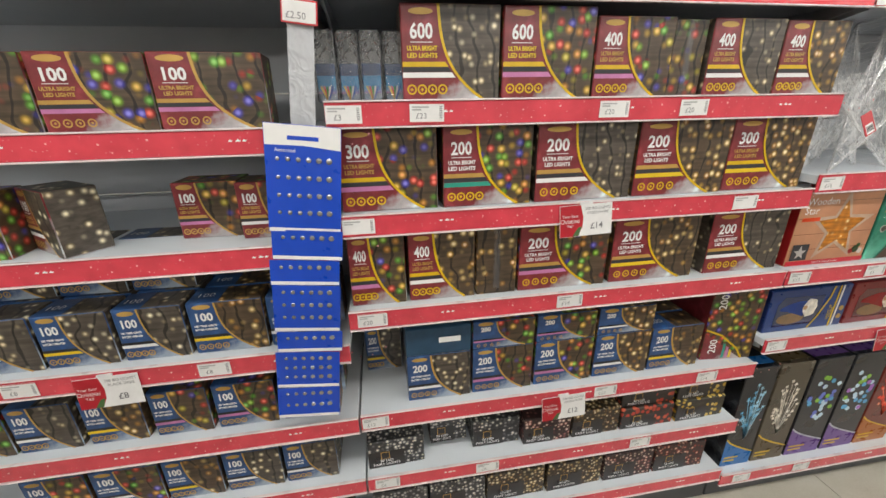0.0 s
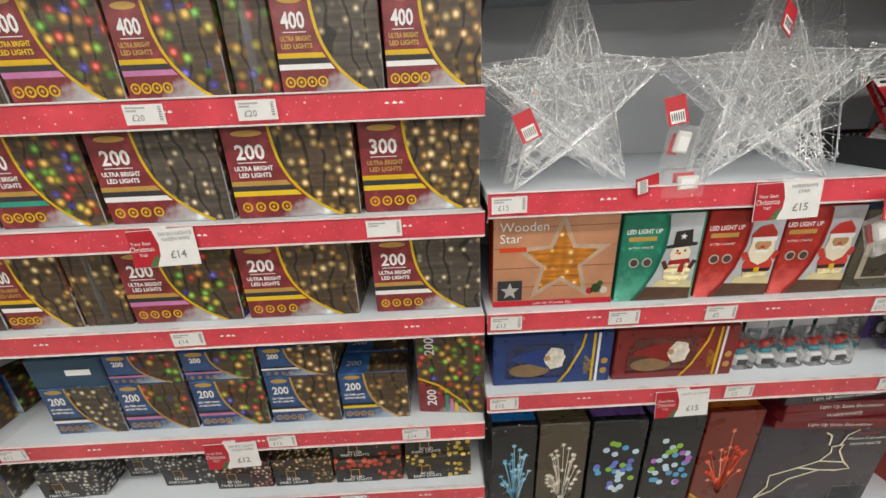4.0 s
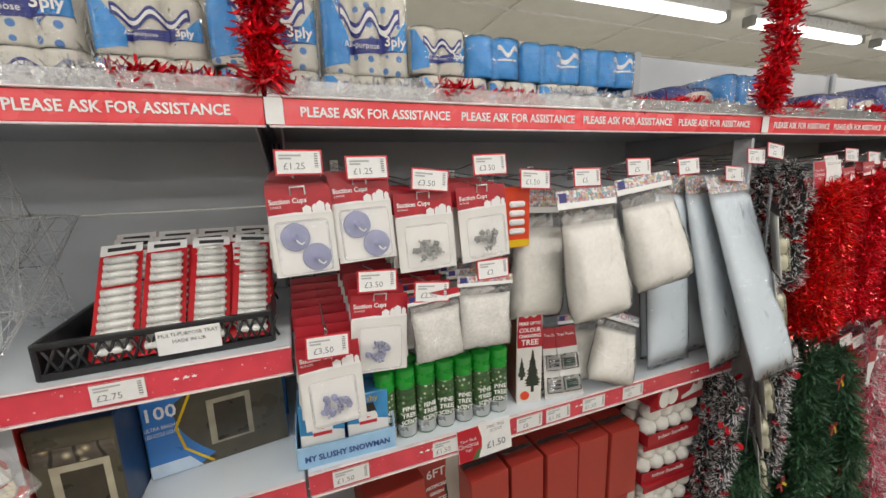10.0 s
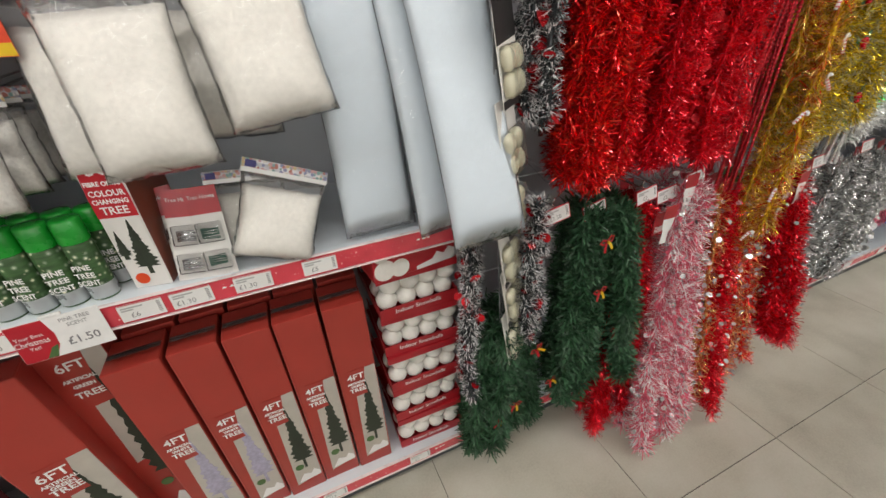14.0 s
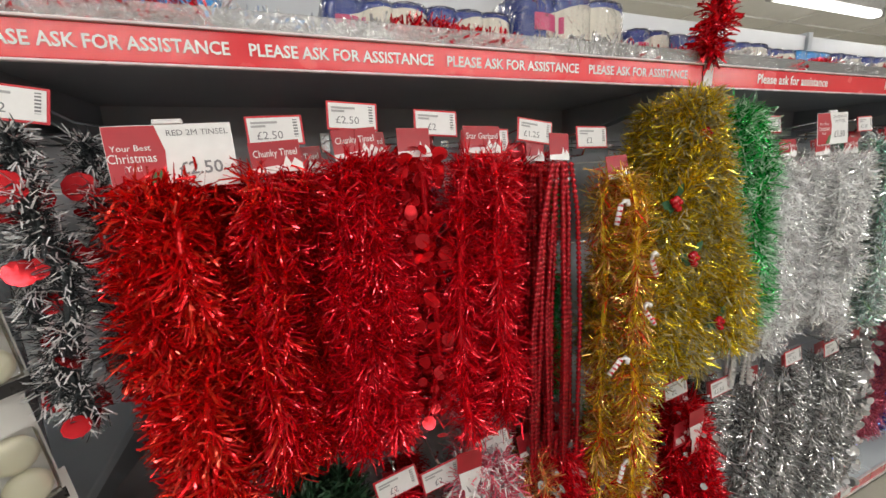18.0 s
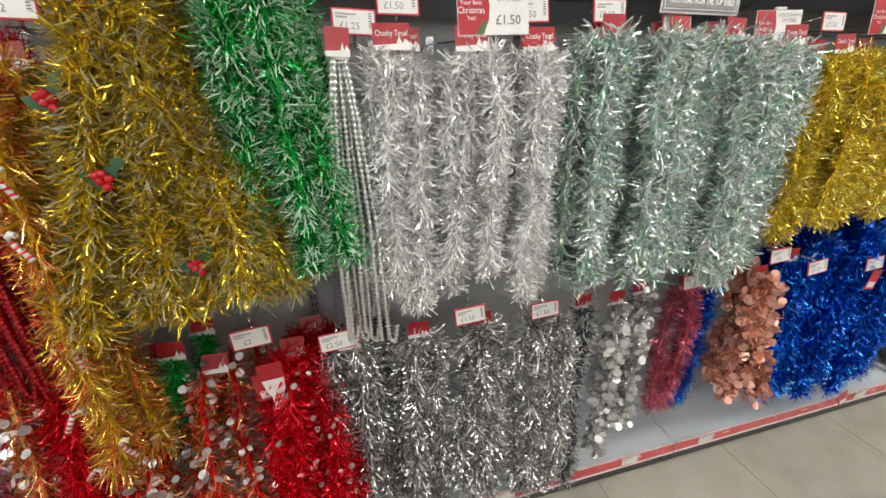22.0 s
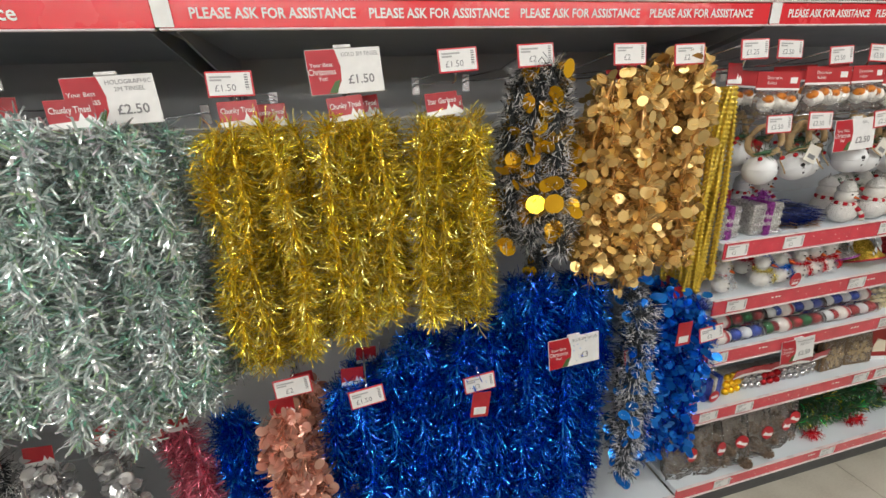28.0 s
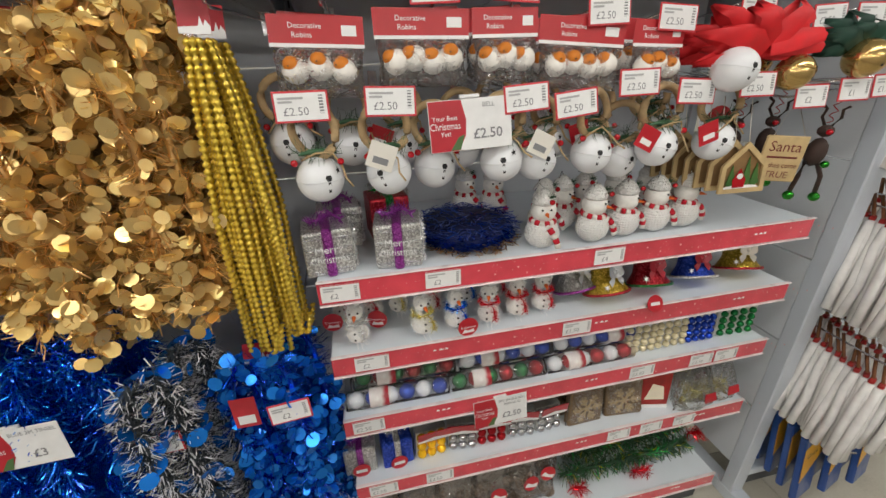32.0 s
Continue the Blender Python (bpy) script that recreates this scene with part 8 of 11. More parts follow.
for j in range(2):
    for i in range(7):
        ob = thing("spray_can", pose(2.672 + i * 0.0465 + (0.02 if j else 0), 0.045 + 0.05 * j, ZD[1] + 0.0005, 0, 0, random.uniform(-25, 25) if j else random.uniform(-14, 14)), "green capped spray can of pine tree scent", "spray can", "pine scent spray cans")
        part("body", canm, None, ob)
        part("cap", capm, None, ob)
        part("silver_band", footm, None, ob)
        for s, z in (("PINE", 0.072), ("TREE", 0.056), ("SCENT", 0.040)):
            part("title_print", can_word(s, z), None, ob, m=pose(0, -0.0236, z))
ob = thing("tree_carton", pose(3.032, 0.03, ZD[1] + 0.0005, 0, 0, -12), "white and red slim carton of a fibre optic tree", "tree carton")
part("carton", carton(0.066, 0.262, 0.14, PACKW, plain("kraft_side", rgb("7a4030"), 0.5)), None, ob)
part("red_panel", plate([(-0.032, 0.15), (0.032, 0.15), (0.032, 0.19), (0.026, 0.262), (-0.026, 0.262), (-0.032, 0.19)], 0), TAGRED, ob)
for s, k, z in (("30", 0.036, 0.238), ("FIBRE OPTIC", 0.011, 0.212), ("COLOUR", 0.015, 0.195), ("CHANGING", 0.012, 0.180), ("TREE", 0.020, 0.163)):
    part("title_print", text_mesh(s, k, WHITE, 0.056, bold=0.0004), None, ob, m=pose(0, -0.0012, z))


def fir_print(cx, z0, h, w):
    """Outline of a printed fir with ragged tiers."""
    L, R = [], []
    n = 12
    for i in range(n):
        zz = z0 + h * (0.14 + 0.86 * i / n)
        ww = w / 2 * (1 - i / n) * (0.82 + 0.36 * ((i * 7) % 3) / 3)
        R += [(cx + ww, zz), (cx + ww * 0.66, zz + h * 0.035)]
        L += [(cx - ww * 0.94, zz + h * 0.008), (cx - ww * 0.62, zz + h * 0.04)]
    return [(cx - 0.004, z0), (cx + 0.004, z0), (cx + 0.004, z0 + h * 0.14)] + R + [(cx, z0 + h)] + L[::-1] + [(cx - 0.004, z0 + h * 0.14)]


FIR = plain("fir_print", rgb("2a3226"), 0.5, var=0.4, scale=90)
part("fir_print", plate(fir_print(0.008, 0.03, 0.115, 0.05), -0.0002), FIR, ob)
part("fir_print", plate(fir_print(-0.02, 0.065, 0.06, 0.026), -0.0002), FIR, ob)
part("badge", plate(disc_pts(-0.012, 0.022, 0.012, 14), -0.0012), plain("orange_print", rgb("d8481c"), 0.4), ob)
for i, (x, y, rz) in enumerate(((3.105, 0.02, -4), (3.155, 0.012, -8), (3.10, 0.05, 3))):
    ob = thing("tree_hook_pack", pose(x, y, ZD[1] + 0.001, -16, 5 - 6 * i, rz), "red headed blister pack of green tree hooks", "tree hooks", "tree hook packs")
    part("backing", block(-0.029, 0.029, 0, 0.0015, 0, 0.125, 0.0), PACKW, ob)
    hd = part("header_card", block(-0.029, 0.029, -0.0006, 0.002, 0.125, 0.178, 0.0), HEADRED, ob, "red printed header card")
    part("title_print", text_mesh("Tree Hooks", 0.011, WHITE, 0.048), None, hd, m=pose(0, -0.0013, 0.158))
    for k, z in enumerate((0.088, 0.032)):
        part("blister", block(-0.024, 0.024, -0.010, 0, z - 0.019, z + 0.021, 0.005, 2), BLISTER, ob)
        bm = bmesh.new()
        for q in range(12):
            a = random.uniform(-0.3, 0.3)
            bm = join(bm, tube([(-0.016, -0.004, z - 0.010 + q * 0.0018), (0.016, -0.005, z - 0.010 + q * 0.0018 + a * 0.012)], 0.001, 4))
        part("hooks", bm, plain("hook_green", rgb("1f5a48"), 0.35) if i == 1 else CHROME, ob)

# tall tree cartons on the base
TREERED = plain("tree_carton_red", rgb("a4382f"), 0.38, var=0.12, scale=7, bump=0.05, coat=0.15)


def tall_carton(x, y, w, d, h, words, fir, rx=0, ry=0, rz=0, label="", tp=0.66):
    ob = thing("tree_carton", pose(x, y, ZD[0] + 0.001, rx, ry, rz), label, "tree carton", "artificial tree cartons")
    part("carton", block(-w / 2, w / 2, 0, d, 0, h, 0.004, 2), TREERED, ob)
    sk, g = w * 0.36, h * tp / 0.66
    st = part("picture_strip", plate([(w / 2 - 0.004 - 2 * sk, 0.04 + g - h), (w / 2 - 0.004, 0.06 + g - h), (w / 2 - 0.002, g * 0.66), (w / 2 - 0.004 - 1.6 * sk, g * 0.655)], 0), plain("strip_pale", rgb("b9b4ab"), 0.4, var=0.08), ob)
    part("fir_print", plate(fir_print(w * 0.14, g * 0.17, g * 0.44, w * 0.66), -0.0006), fir, st)
    pn = part("title_panel", plate([(w / 2 - 0.004 - 2.0 * sk, g * 0.50), (w * 0.16, g * 0.505), (w * 0.12, g * 0.57), (w * 0.2, g * 0.66), (w / 2 - 0.004 - 2.0 * sk, g * 0.66)], -0.0012), TREERED, st)
    for i, s in enumerate(words):
        part("title_print", text_mesh(s, (0.034, 0.013, 0.013, 0.024)[i] * w / 0.12, WHITE, w * 0.5, bold=0.0006), None, pn, m=pose(w * -0.07, -0.0026, g * (0.62 - (0, 0.036, 0.055, 0.080)[i])))
    part("badge", plate(disc_pts(w * -0.04, g * 0.185, w * 0.12, 16), -0.0012), plain("badge_green", rgb("4a6a3a"), 0.4), st)
    part("town_print", plate([(-w * 0.2, g * 0.075), (w * 0.44, g * 0.085), (w * 0.44, g * 0.115), (w * 0.3, g * 0.14), (w * 0.2, g * 0.115), (0, g * 0.13), (-w * 0.1, g * 0.105)], -0.0012), WHITE, st)
    part("tape", block(-w / 2 + 0.003, w / 2 - 0.003, d * 0.42, d * 0.58, h, h + 0.0006), clear_film("tape_film", alpha=0.3), ob)
    part("flap_line", block(-w / 2 + 0.003, w / 2 - 0.003, d * 0.49, d * 0.50, h + 0.0006, h + 0.0012), INK, ob)
    return ob


WHFIR = plain("fir_print_lilac", rgb("a6a2b8"), 0.5, var=0.25, scale=90)
tall_carton(2.728, 0.035, 0.135, 0.16, 0.70, ("6FT", "ARTIFICIAL", "GREEN", "TREE"), FIR, 0, -3.5, 8, "leaning tall red carton of a 6ft artificial green tree")
tall_carton(2.83, 0.10, 0.12, 0.16, 0.79, ("6FT", "ARTIFICIAL", "GREEN", "TREE"), FIR, 0, -2, 4, "tall red carton of a 6ft artificial green tree", 0.88)
for i, (x, w) in enumerate(((2.935, 0.108), (3.045, 0.100), (3.152, 0.103), (3.258, 0.105), (3.368, 0.105))):
    ob = tall_carton(x, 0.03 + 0.004 * (i % 2), w, 0.11, 0.655, ("4FT", "ARTIFICIAL", "WHITE" if i < 2 else "GREEN", "TREE"), WHFIR if i < 2 else FIR, 0, -1.2 + 0.3 * i, 2 - i * 0.6, f"tall red carton of a 4ft artificial {'white' if i < 2 else 'green'} tree")
    behind(ob, 0.13, dx=0.008)

# trays of indoor snowballs
SNOWBALL = plain("snowball", rgb("e8e6e0"), 0.7, var=0.05, scale=90, bump=0.4)
trayr = plain("tray_red", rgb("a8232c"), 0.35, var=0.08)
ballm = tomesh(ball(0.031, (0, 0, 0), 2), "snowball", SNOWBALL)
for k in range(5):
    z = ZD[0] + 0.001 + k * 0.142
    ob = thing("snowball_tray", pose(3.57, 0.03 + 0.006 * (k % 2), z, 0, 0, (-1, 2, 0, -2, 1)[k]), "red cardboard tray of white indoor snowballs under film", "snowball tray", "snowball trays")
    part("base", block(-0.112, 0.112, 0, 0.25, 0, 0.006), trayr, ob)
    fr = part("front_wall", block(-0.112, 0.112, 0, 0.003, 0.006, 0.036, 0.0), trayr, ob)
    part("title_print", text_mesh("Indoor Snowballs", 0.019, WHITE, 0.17, bold=0.0003), None, fr, m=pose(-0.005, -0.0008, 0.021))
    for s in (-1, 1):
        part("side_wall", block(s * 0.112 - 0.0015, s * 0.112 + 0.0015, 0, 0.25, 0.006, 0.036), trayr, ob)
    lid = part("lid", block(-0.113, 0.113, 0, 0.25, 0.1385, 0.141), trayr, ob)
    part("lid_front", block(-0.113, 0.113, -0.001, 0.002, 0.118, 0.1385), trayr, lid)
    for r in range(2):
        for c in range(4):
            for q in range(2):
                part("snowball", ballm, None, ob, m=pose(-0.082 + c * 0.054 + (0.012 if r else 0), 0.036 + q * 0.06, 0.042 + r * 0.050, random.uniform(0, 90), 0, 0))
ob = thing("snowball_carton", pose(3.565, 0.015, ZD[0] + 0.001 + 5 * 0.142, 0, 0, 8), "red carton of indoor snowballs with printed white balls", "snowball carton")
z5 = 0.115
part("carton", block(-0.115, 0.115, 0, 0.25, 0, z5, 0.002), trayr, ob)
for dx, dz, r in ((-0.085, 0.03, 0.028), (-0.045, 0.025, 0.025), (-0.09, 0.075, 0.022)):
    part("ball_print", plate(disc_pts(dx, dz, r, 16), 0), SNOWBALL, ob)
part("title_print", text_mesh("Indoor", 0.022, WHITE), None, ob, m=pose(0.03, -0.0008, 0.088))
part("title_print", text_mesh("Snowballs", 0.026, WHITE), None, ob, m=pose(0.03, -0.0008, 0.064))
part("town_print", plate([(0.0, 0.001), (0.113, 0.001), (0.113, 0.03), (0.095, 0.04), (0.08, 0.025), (0.06, 0.035), (0.045, 0.018), (0.0, 0.012)], -0.0002), WHITE, ob)

# clip strip of candle packs at the joint of bays D and E
WAX = plain("candle_wax", rgb("e6e2c8"), 0.35, var=0.04, sss=0.2)
cs = thing("candle_strip", pose(3.74, -0.07, 1.395, -2, -3, 39), "clip strip of black headed packs of cream lights", "light display")
part("clip_strip", block(-0.015, 0.015, 0.012, 0.014, -0.85, 0.10, 0.001), clear_film("strip_plastic", alpha=0.5), cs)
for k in range(6):
    z = -0.135 * k if k else 0.02
    pk = part("pack_card", block(-0.052, 0.052, 0, 0.0015, -0.17, 0, 0.0), PACKW, cs, m=pose(0.004 * (-1) ** k, -0.014 * (k % 3) * 0.3, z, -7, 0, 0))
    part("black_edge", plate([(-0.052, -0.17), (0.052, -0.17), (0.052, -0.155), (-0.052, -0.155)], 0), BLACKC, pk)
    if k == 0:
        part("black_header", plate([(-0.052, -0.06), (0.052, -0.05), (0.052, 0.035), (-0.052, 0.035)], 0, 0.001), BLACKC, pk)
    for i in range(2):
        for j in range(2):
            part("candle", lathe([(0.021, 0), (0.022, 0.004), (0.022, 0.012), (0.016, 0.017), (0.006, 0.019)], 16), WAX, pk, m=pose(-0.023 + 0.046 * i, 0, -0.085 - 0.045 * j, 90, 0, 0))
    part("blister", block(-0.048, 0.048, -0.022, 0, -0.152, -0.06, 0.008, 2), BLISTER, pk)
# tall clear end plate between the bays
ep = thing("bay_divider", pose(3.735, 0, 0), "narrow translucent upright at the bay joint", "divider")
part("plate", block(-0.006, 0.006, 0.0, 0.05, 1.30, 1.62, 0.002), clear_film("strip_plastic", alpha=0.5), ep)

# ---------------------------------------------------------------- bay H: hooks
ZH = LEVELS["H"]


def glitter(name, col, scale=420.0, rough=0.3, metal=0.6):
    """Glued glitter: small facets, each with its own brightness and tilt."""
    if name in MATS:
        return MATS[name]
    m, nt, b = nodes_of(name)
    L = nt.links
    tc = nt.nodes.new("ShaderNodeTexCoord")
    v = nt.nodes.new("ShaderNodeTexVoronoi")
    v.inputs["Scale"].default_value = scale
    L.new(tc.outputs["Object"], v.inputs["Vector"])
    sep = nt.nodes.new("ShaderNodeSeparateColor")
    L.new(v.outputs["Color"], sep.inputs[0])
    r = ramp(nt, [(0.0, tuple(c * 0.45 for c in col)), (0.6, col), (1.0, tuple(min(1, c * 1.5 + 0.1) for c in col))])
    L.new(sep.outputs[0], r.inputs[0]), L.new(r.outputs[0], b.inputs["Base Color"])
    bp = nt.nodes.new("ShaderNodeBump")
    bp.inputs["Strength"].default_value, bp.inputs["Distance"].default_value = 0.8, 0.003
    L.new(sep.outputs[1], bp.inputs["Height"]), L.new(bp.outputs[0], b.inputs["Normal"])
    b.inputs["Roughness"].default_value, b.inputs["Metallic"].default_value = rough, metal
    MATS[name] = m
    return m


for x, z, s in ((7.539, 1.413, "£2.50"), (7.667, 1.414, "£2.50"), (7.885, 1.409, "£2.50"), (7.974, 1.396, "£2.50"), (8.087, 1.424, "£2.50"), (8.204, 1.405, "£2.50"), (8.332, 1.411, "£2.50"), (8.463, 1.385, "£2"), (8.564, 1.393, "£1"), (8.645, 1.397, "£1.50")):
    hook(x, z - 0.004, s, z, 0.0, random.uniform(-6, 4), y1=-0.045)
for x, z in ((7.582, 1.581), (7.749, 1.565), (7.879, 1.567), (8.043, 1.533), (8.176, 1.522), (8.338, 1.536), (8.505, 1.521), (8.607, 1.523)):
    hook(x, z - 0.03, "£2.50", z, 0.0, random.uniform(-4, 4))
promo(7.791, 1.374, ("BELL",), "£2.50", y=-0.052)

# packs of decorative robins
ROBINW = plain("robin_white", rgb("ece8e0"), 0.7, var=0.1, scale=70, bump=0.4)
ROBINO = plain("robin_orange", rgb("cf7a1e"), 0.6, var=0.2, scale=60, bump=0.3)
ROBINB = plain("robin_brown", rgb("8d7a5c"), 0.7, var=0.3, scale=50, bump=0.3)
birdm = tomesh(ball(0.019, (0, 0, 0), 2, (1.05, 0.9, 1.0)), "body", ROBINW)
breastm = tomesh(ball(0.0145, (-0.004, -0.0055, 0.008), 2, (0.9, 0.9, 0.85)), "breast", ROBINO)
wingm = tomesh(ball(0.012, (0.008, 0.004, 0.003), 1, (1.2, 0.6, 0.8)), "wing", ROBINB)
beakm = tomesh(lathe([(0.002, 0), (0.0004, 0.006)], 6), "beak", BLACKPL)
HFILM = clear_film("crackle_film", alpha=0.07, rough=0.07, wrinkle=1.0, scale=60)


def robin_pack(x0, x1, y, ztop, n, words=True, rot=0.0):
    w = x1 - x0
    ob = thing("robin_pack", pose((x0 + x1) / 2, y, ztop, -4, rot, 0), "red headed clear bag of white and orange feathered robins", "robin pack", "packs of decorative robins")
    hd = part("header_card", block(-w / 2, w / 2, 0, 0.0015, -0.042, 0, 0.0), plain("robin_card_red", rgb("b52a30"), 0.35, var=0.1), ob, "red printed header card")
    part("white_edge", plate([(-w / 2, -0.042), (w / 2, -0.042), (w / 2, -0.037), (-w / 2, -0.037)], 0), WHITE, hd)
    part("barcode_panel", plate([(w * 0.26, -0.026), (w * 0.42, -0.026), (w * 0.42, -0.012), (w * 0.26, -0.012)], 0), WHITE, hd)
    if words:
        part("title_print", text_mesh("Decorative", 0.0105, WHITE, w * 0.5), None, hd, m=pose(-w * 0.12, -0.0009, -0.014))
        part("title_print", text_mesh("Robins", 0.0105, WHITE, w * 0.5), None, hd, m=pose(-w * 0.16, -0.0009, -0.026))
    fb = pillow(w * 0.98, 0.07, 0.045, HFILM, int(x0 * 1000), 0.004, 10)
    part("film_bag", fb, HFILM, ob, m=pose(0, 0.002, -0.040)).visible_shadow = False
    for i in range(n):
        m0 = pose((-0.5 + (i + 0.5) / n) * w * 0.78, -0.004, -0.074 + 0.005 * (i % 2), 0, random.uniform(-20, 20), random.uniform(-30, 30))
        bd = part("robin", birdm, None, ob, "white feathered robin with an orange breast", m0)
        part("breast", breastm, None, bd)
        part("wing", wingm, None, bd)
        part("beak", beakm, None, bd, m=pose(-0.008, -0.014, 0.006, 100, 0, 0))
    return ob


for x0, x1, zt, n in ((7.506, 7.641, 1.532, 3), (7.655, 7.803, 1.540, 4), (7.808, 7.918, 1.540, 3), (7.923, 8.081, 1.525, 4), (8.098, 8.198, 1.520, 3)):
    for k in range(2):
        robin_pack(x0 + 0.004 * k, x1 + 0.004 * k, 0.0 + 0.085 * k, zt + 0.012 * k, n if k < 2 else 3, k == 0, random.uniform(-5, 5))

# velvet bows with bells
JUTE = plain("jute", rgb("b49a72"), 0.85, var=0.25, scale=90, bump=0.8)
BELLW = plain("bell_white", rgb("e4e6e8"), 0.35, var=0.05, scale=40, coat=0.3)
BELLGOLD = plain("bell_gold", rgb("d3b374"), 0.2, 0.9, var=0.08)
SLOT = plain("slot_black", (0.006, 0.006, 0.007), 0.6, var=0.1)


def bent(bm, r, c=(0, 0, 0)):
    """Lay a flat plate on the front of a ball."""
    for v in bm.verts:
        d = max(0.0, r * r - (v.co.x - c[0]) ** 2 - (v.co.z - c[2]) ** 2)
        v.co.y = -math.sqrt(d) - (0.0006 if v.co.y < -0.0002 else 0.0001)
    return bm


def bell(parent, r, mat, m, star=True):
    bd = part("bell", lathe([(r * math.cos(radians(a)), r * math.sin(radians(a))) for a in range(-84, 90, 12)], 20), mat, parent, m=m)
    part("seam", tube([(r * 1.005 * math.cos(2 * math.pi * i / 24), r * 1.005 * math.sin(2 * math.pi * i / 24), 0.002) for i in range(24)], r * 0.025, 5, True), mat, bd)
    part("slot", bent(plate([(-r * 0.055, -r * 0.42), (r * 0.055, -r * 0.42), (r * 0.055, r * 0.06), (r * 0.09, r * 0.10), (r * 0.14, r * 0.20), (r * 0.09, r * 0.31), (-r * 0.09, r * 0.31), (-r * 0.14, r * 0.20), (-r * 0.09, r * 0.10), (-r * 0.055, r * 0.06)]), r), SLOT, bd)
    if star:
        part("star_hole", bent(plate(star_pts(r * 0.52, r * 0.42, r * 0.14)), r), SLOT, bd)
    return bd


def velvet_bow(m, mat, w, bellmat, label, br=0.035, bx=0.0, bz=-0.05):
    ob = thing("velvet_bow", m, label, "bow", "velvet bows with bells")
    rnd = random.Random(int(w * 1000))
    for i in range(14):
        a = radians(-20 + i * 17)
        L = w * rnd.uniform(0.36, 0.58)
        c, s = math.cos(a), math.sin(a)
        bm = bmesh.new()
        prev = None
        for k in range(9):
            t = k / 8
            up = math.sin(t * math.pi) * 0.018
            rad = L * math.sin(t * math.pi * 0.98) ** 0.7 if t < 0.5 else L * (1 - t) * 2
            p = Vector((c * L * (1 - abs(2 * t - 1)), (-0.02 if t < 0.5 else 0.012) * math.sin(t * math.pi), s * 0.6 * L * (1 - abs(2 * t - 1))))
            q = Vector((-s, 0.3, c)) * (0.019 * (1 - 0.85 * (1 - abs(2 * t - 1)) ** 2.5))
            cur = [bm.verts.new(p - q), bm.verts.new(p + Vector((0, -0.006, 0))), bm.verts.new(p + q)]
            if prev:
                for z in (0, 1):
                    f = bm.faces.new((prev[z], prev[z + 1], cur[z + 1], cur[z]))
                    f.smooth = True
            prev = cur
        part("loop", bm, mat, ob, m=pose(0, -0.012 * (i % 3), 0))
    bell(ob, br, bellmat, pose(bx, -0.04, bz, 0, 12, 0))
    return ob


VELR = plain("velvet_red", rgb("d01820"), 0.6, var=0.2, scale=30, bump=0.2)
VELG = plain("velvet_green", rgb("123a2c"), 0.7, var=0.25, scale=30, bump=0.2)
velvet_bow(pose(8.335, -0.02, 1.475), VELR, 0.26, BELLW, "bright red velvet bow with a white jingle bell", 0.036, -0.075, -0.038)
velvet_bow(pose(8.36, 0.08, 1.475), VELR, 0.24, BELLGOLD, "bright red velvet bow with a gold jingle bell", 0.030, 0.05, -0.03)
velvet_bow(pose(8.555, -0.01, 1.475), VELG, 0.17, BELLGOLD, "dark green velvet bow with a gold jingle bell", 0.034, 0.005, -0.028)
ob = thing("jingle_bell", pose(8.409, -0.045, 1.428, 0, 20, 30), "shiny gold jingle bell on a red bow", "bell")
bell(ob, 0.031, BELLGOLD, pose(0, 0, 0))

# white jingle bells on jute rings
SWINGW = plain("swing_tag_card", rgb("e0dcd2"), 0.5, var=0.04)
ringm = tomesh(tube([(0.037 * math.cos(2 * math.pi * i / 22), 0.004 * math.sin(4 * math.pi * i / 22), 0.037 * math.sin(2 * math.pi * i / 22)) for i in range(22)], 0.0068, 8, True), "jute_ring", JUTE)
sprigs = [tinsel([(-0.028, 0.0, 0.040), (0, -0.012, 0.048), (0.03, 0.0, 0.040)], 0.026, 2200, 0.0016, [PINE], droop=0.3, seed=700 + i) for i in range(3)]
twinem = tomesh(tube([(-0.03, -0.02, 0.03), (-0.01, -0.03, 0.045), (0.012, -0.028, 0.05), (0.03, -0.02, 0.03), (0.038, -0.03, 0.012), (0.05, -0.03, 0.0)], 0.0016, 5), "twine", JUTE)
brm = tomesh(ball(0.0055, (0, 0, 0), 2), "berry", BERRY)
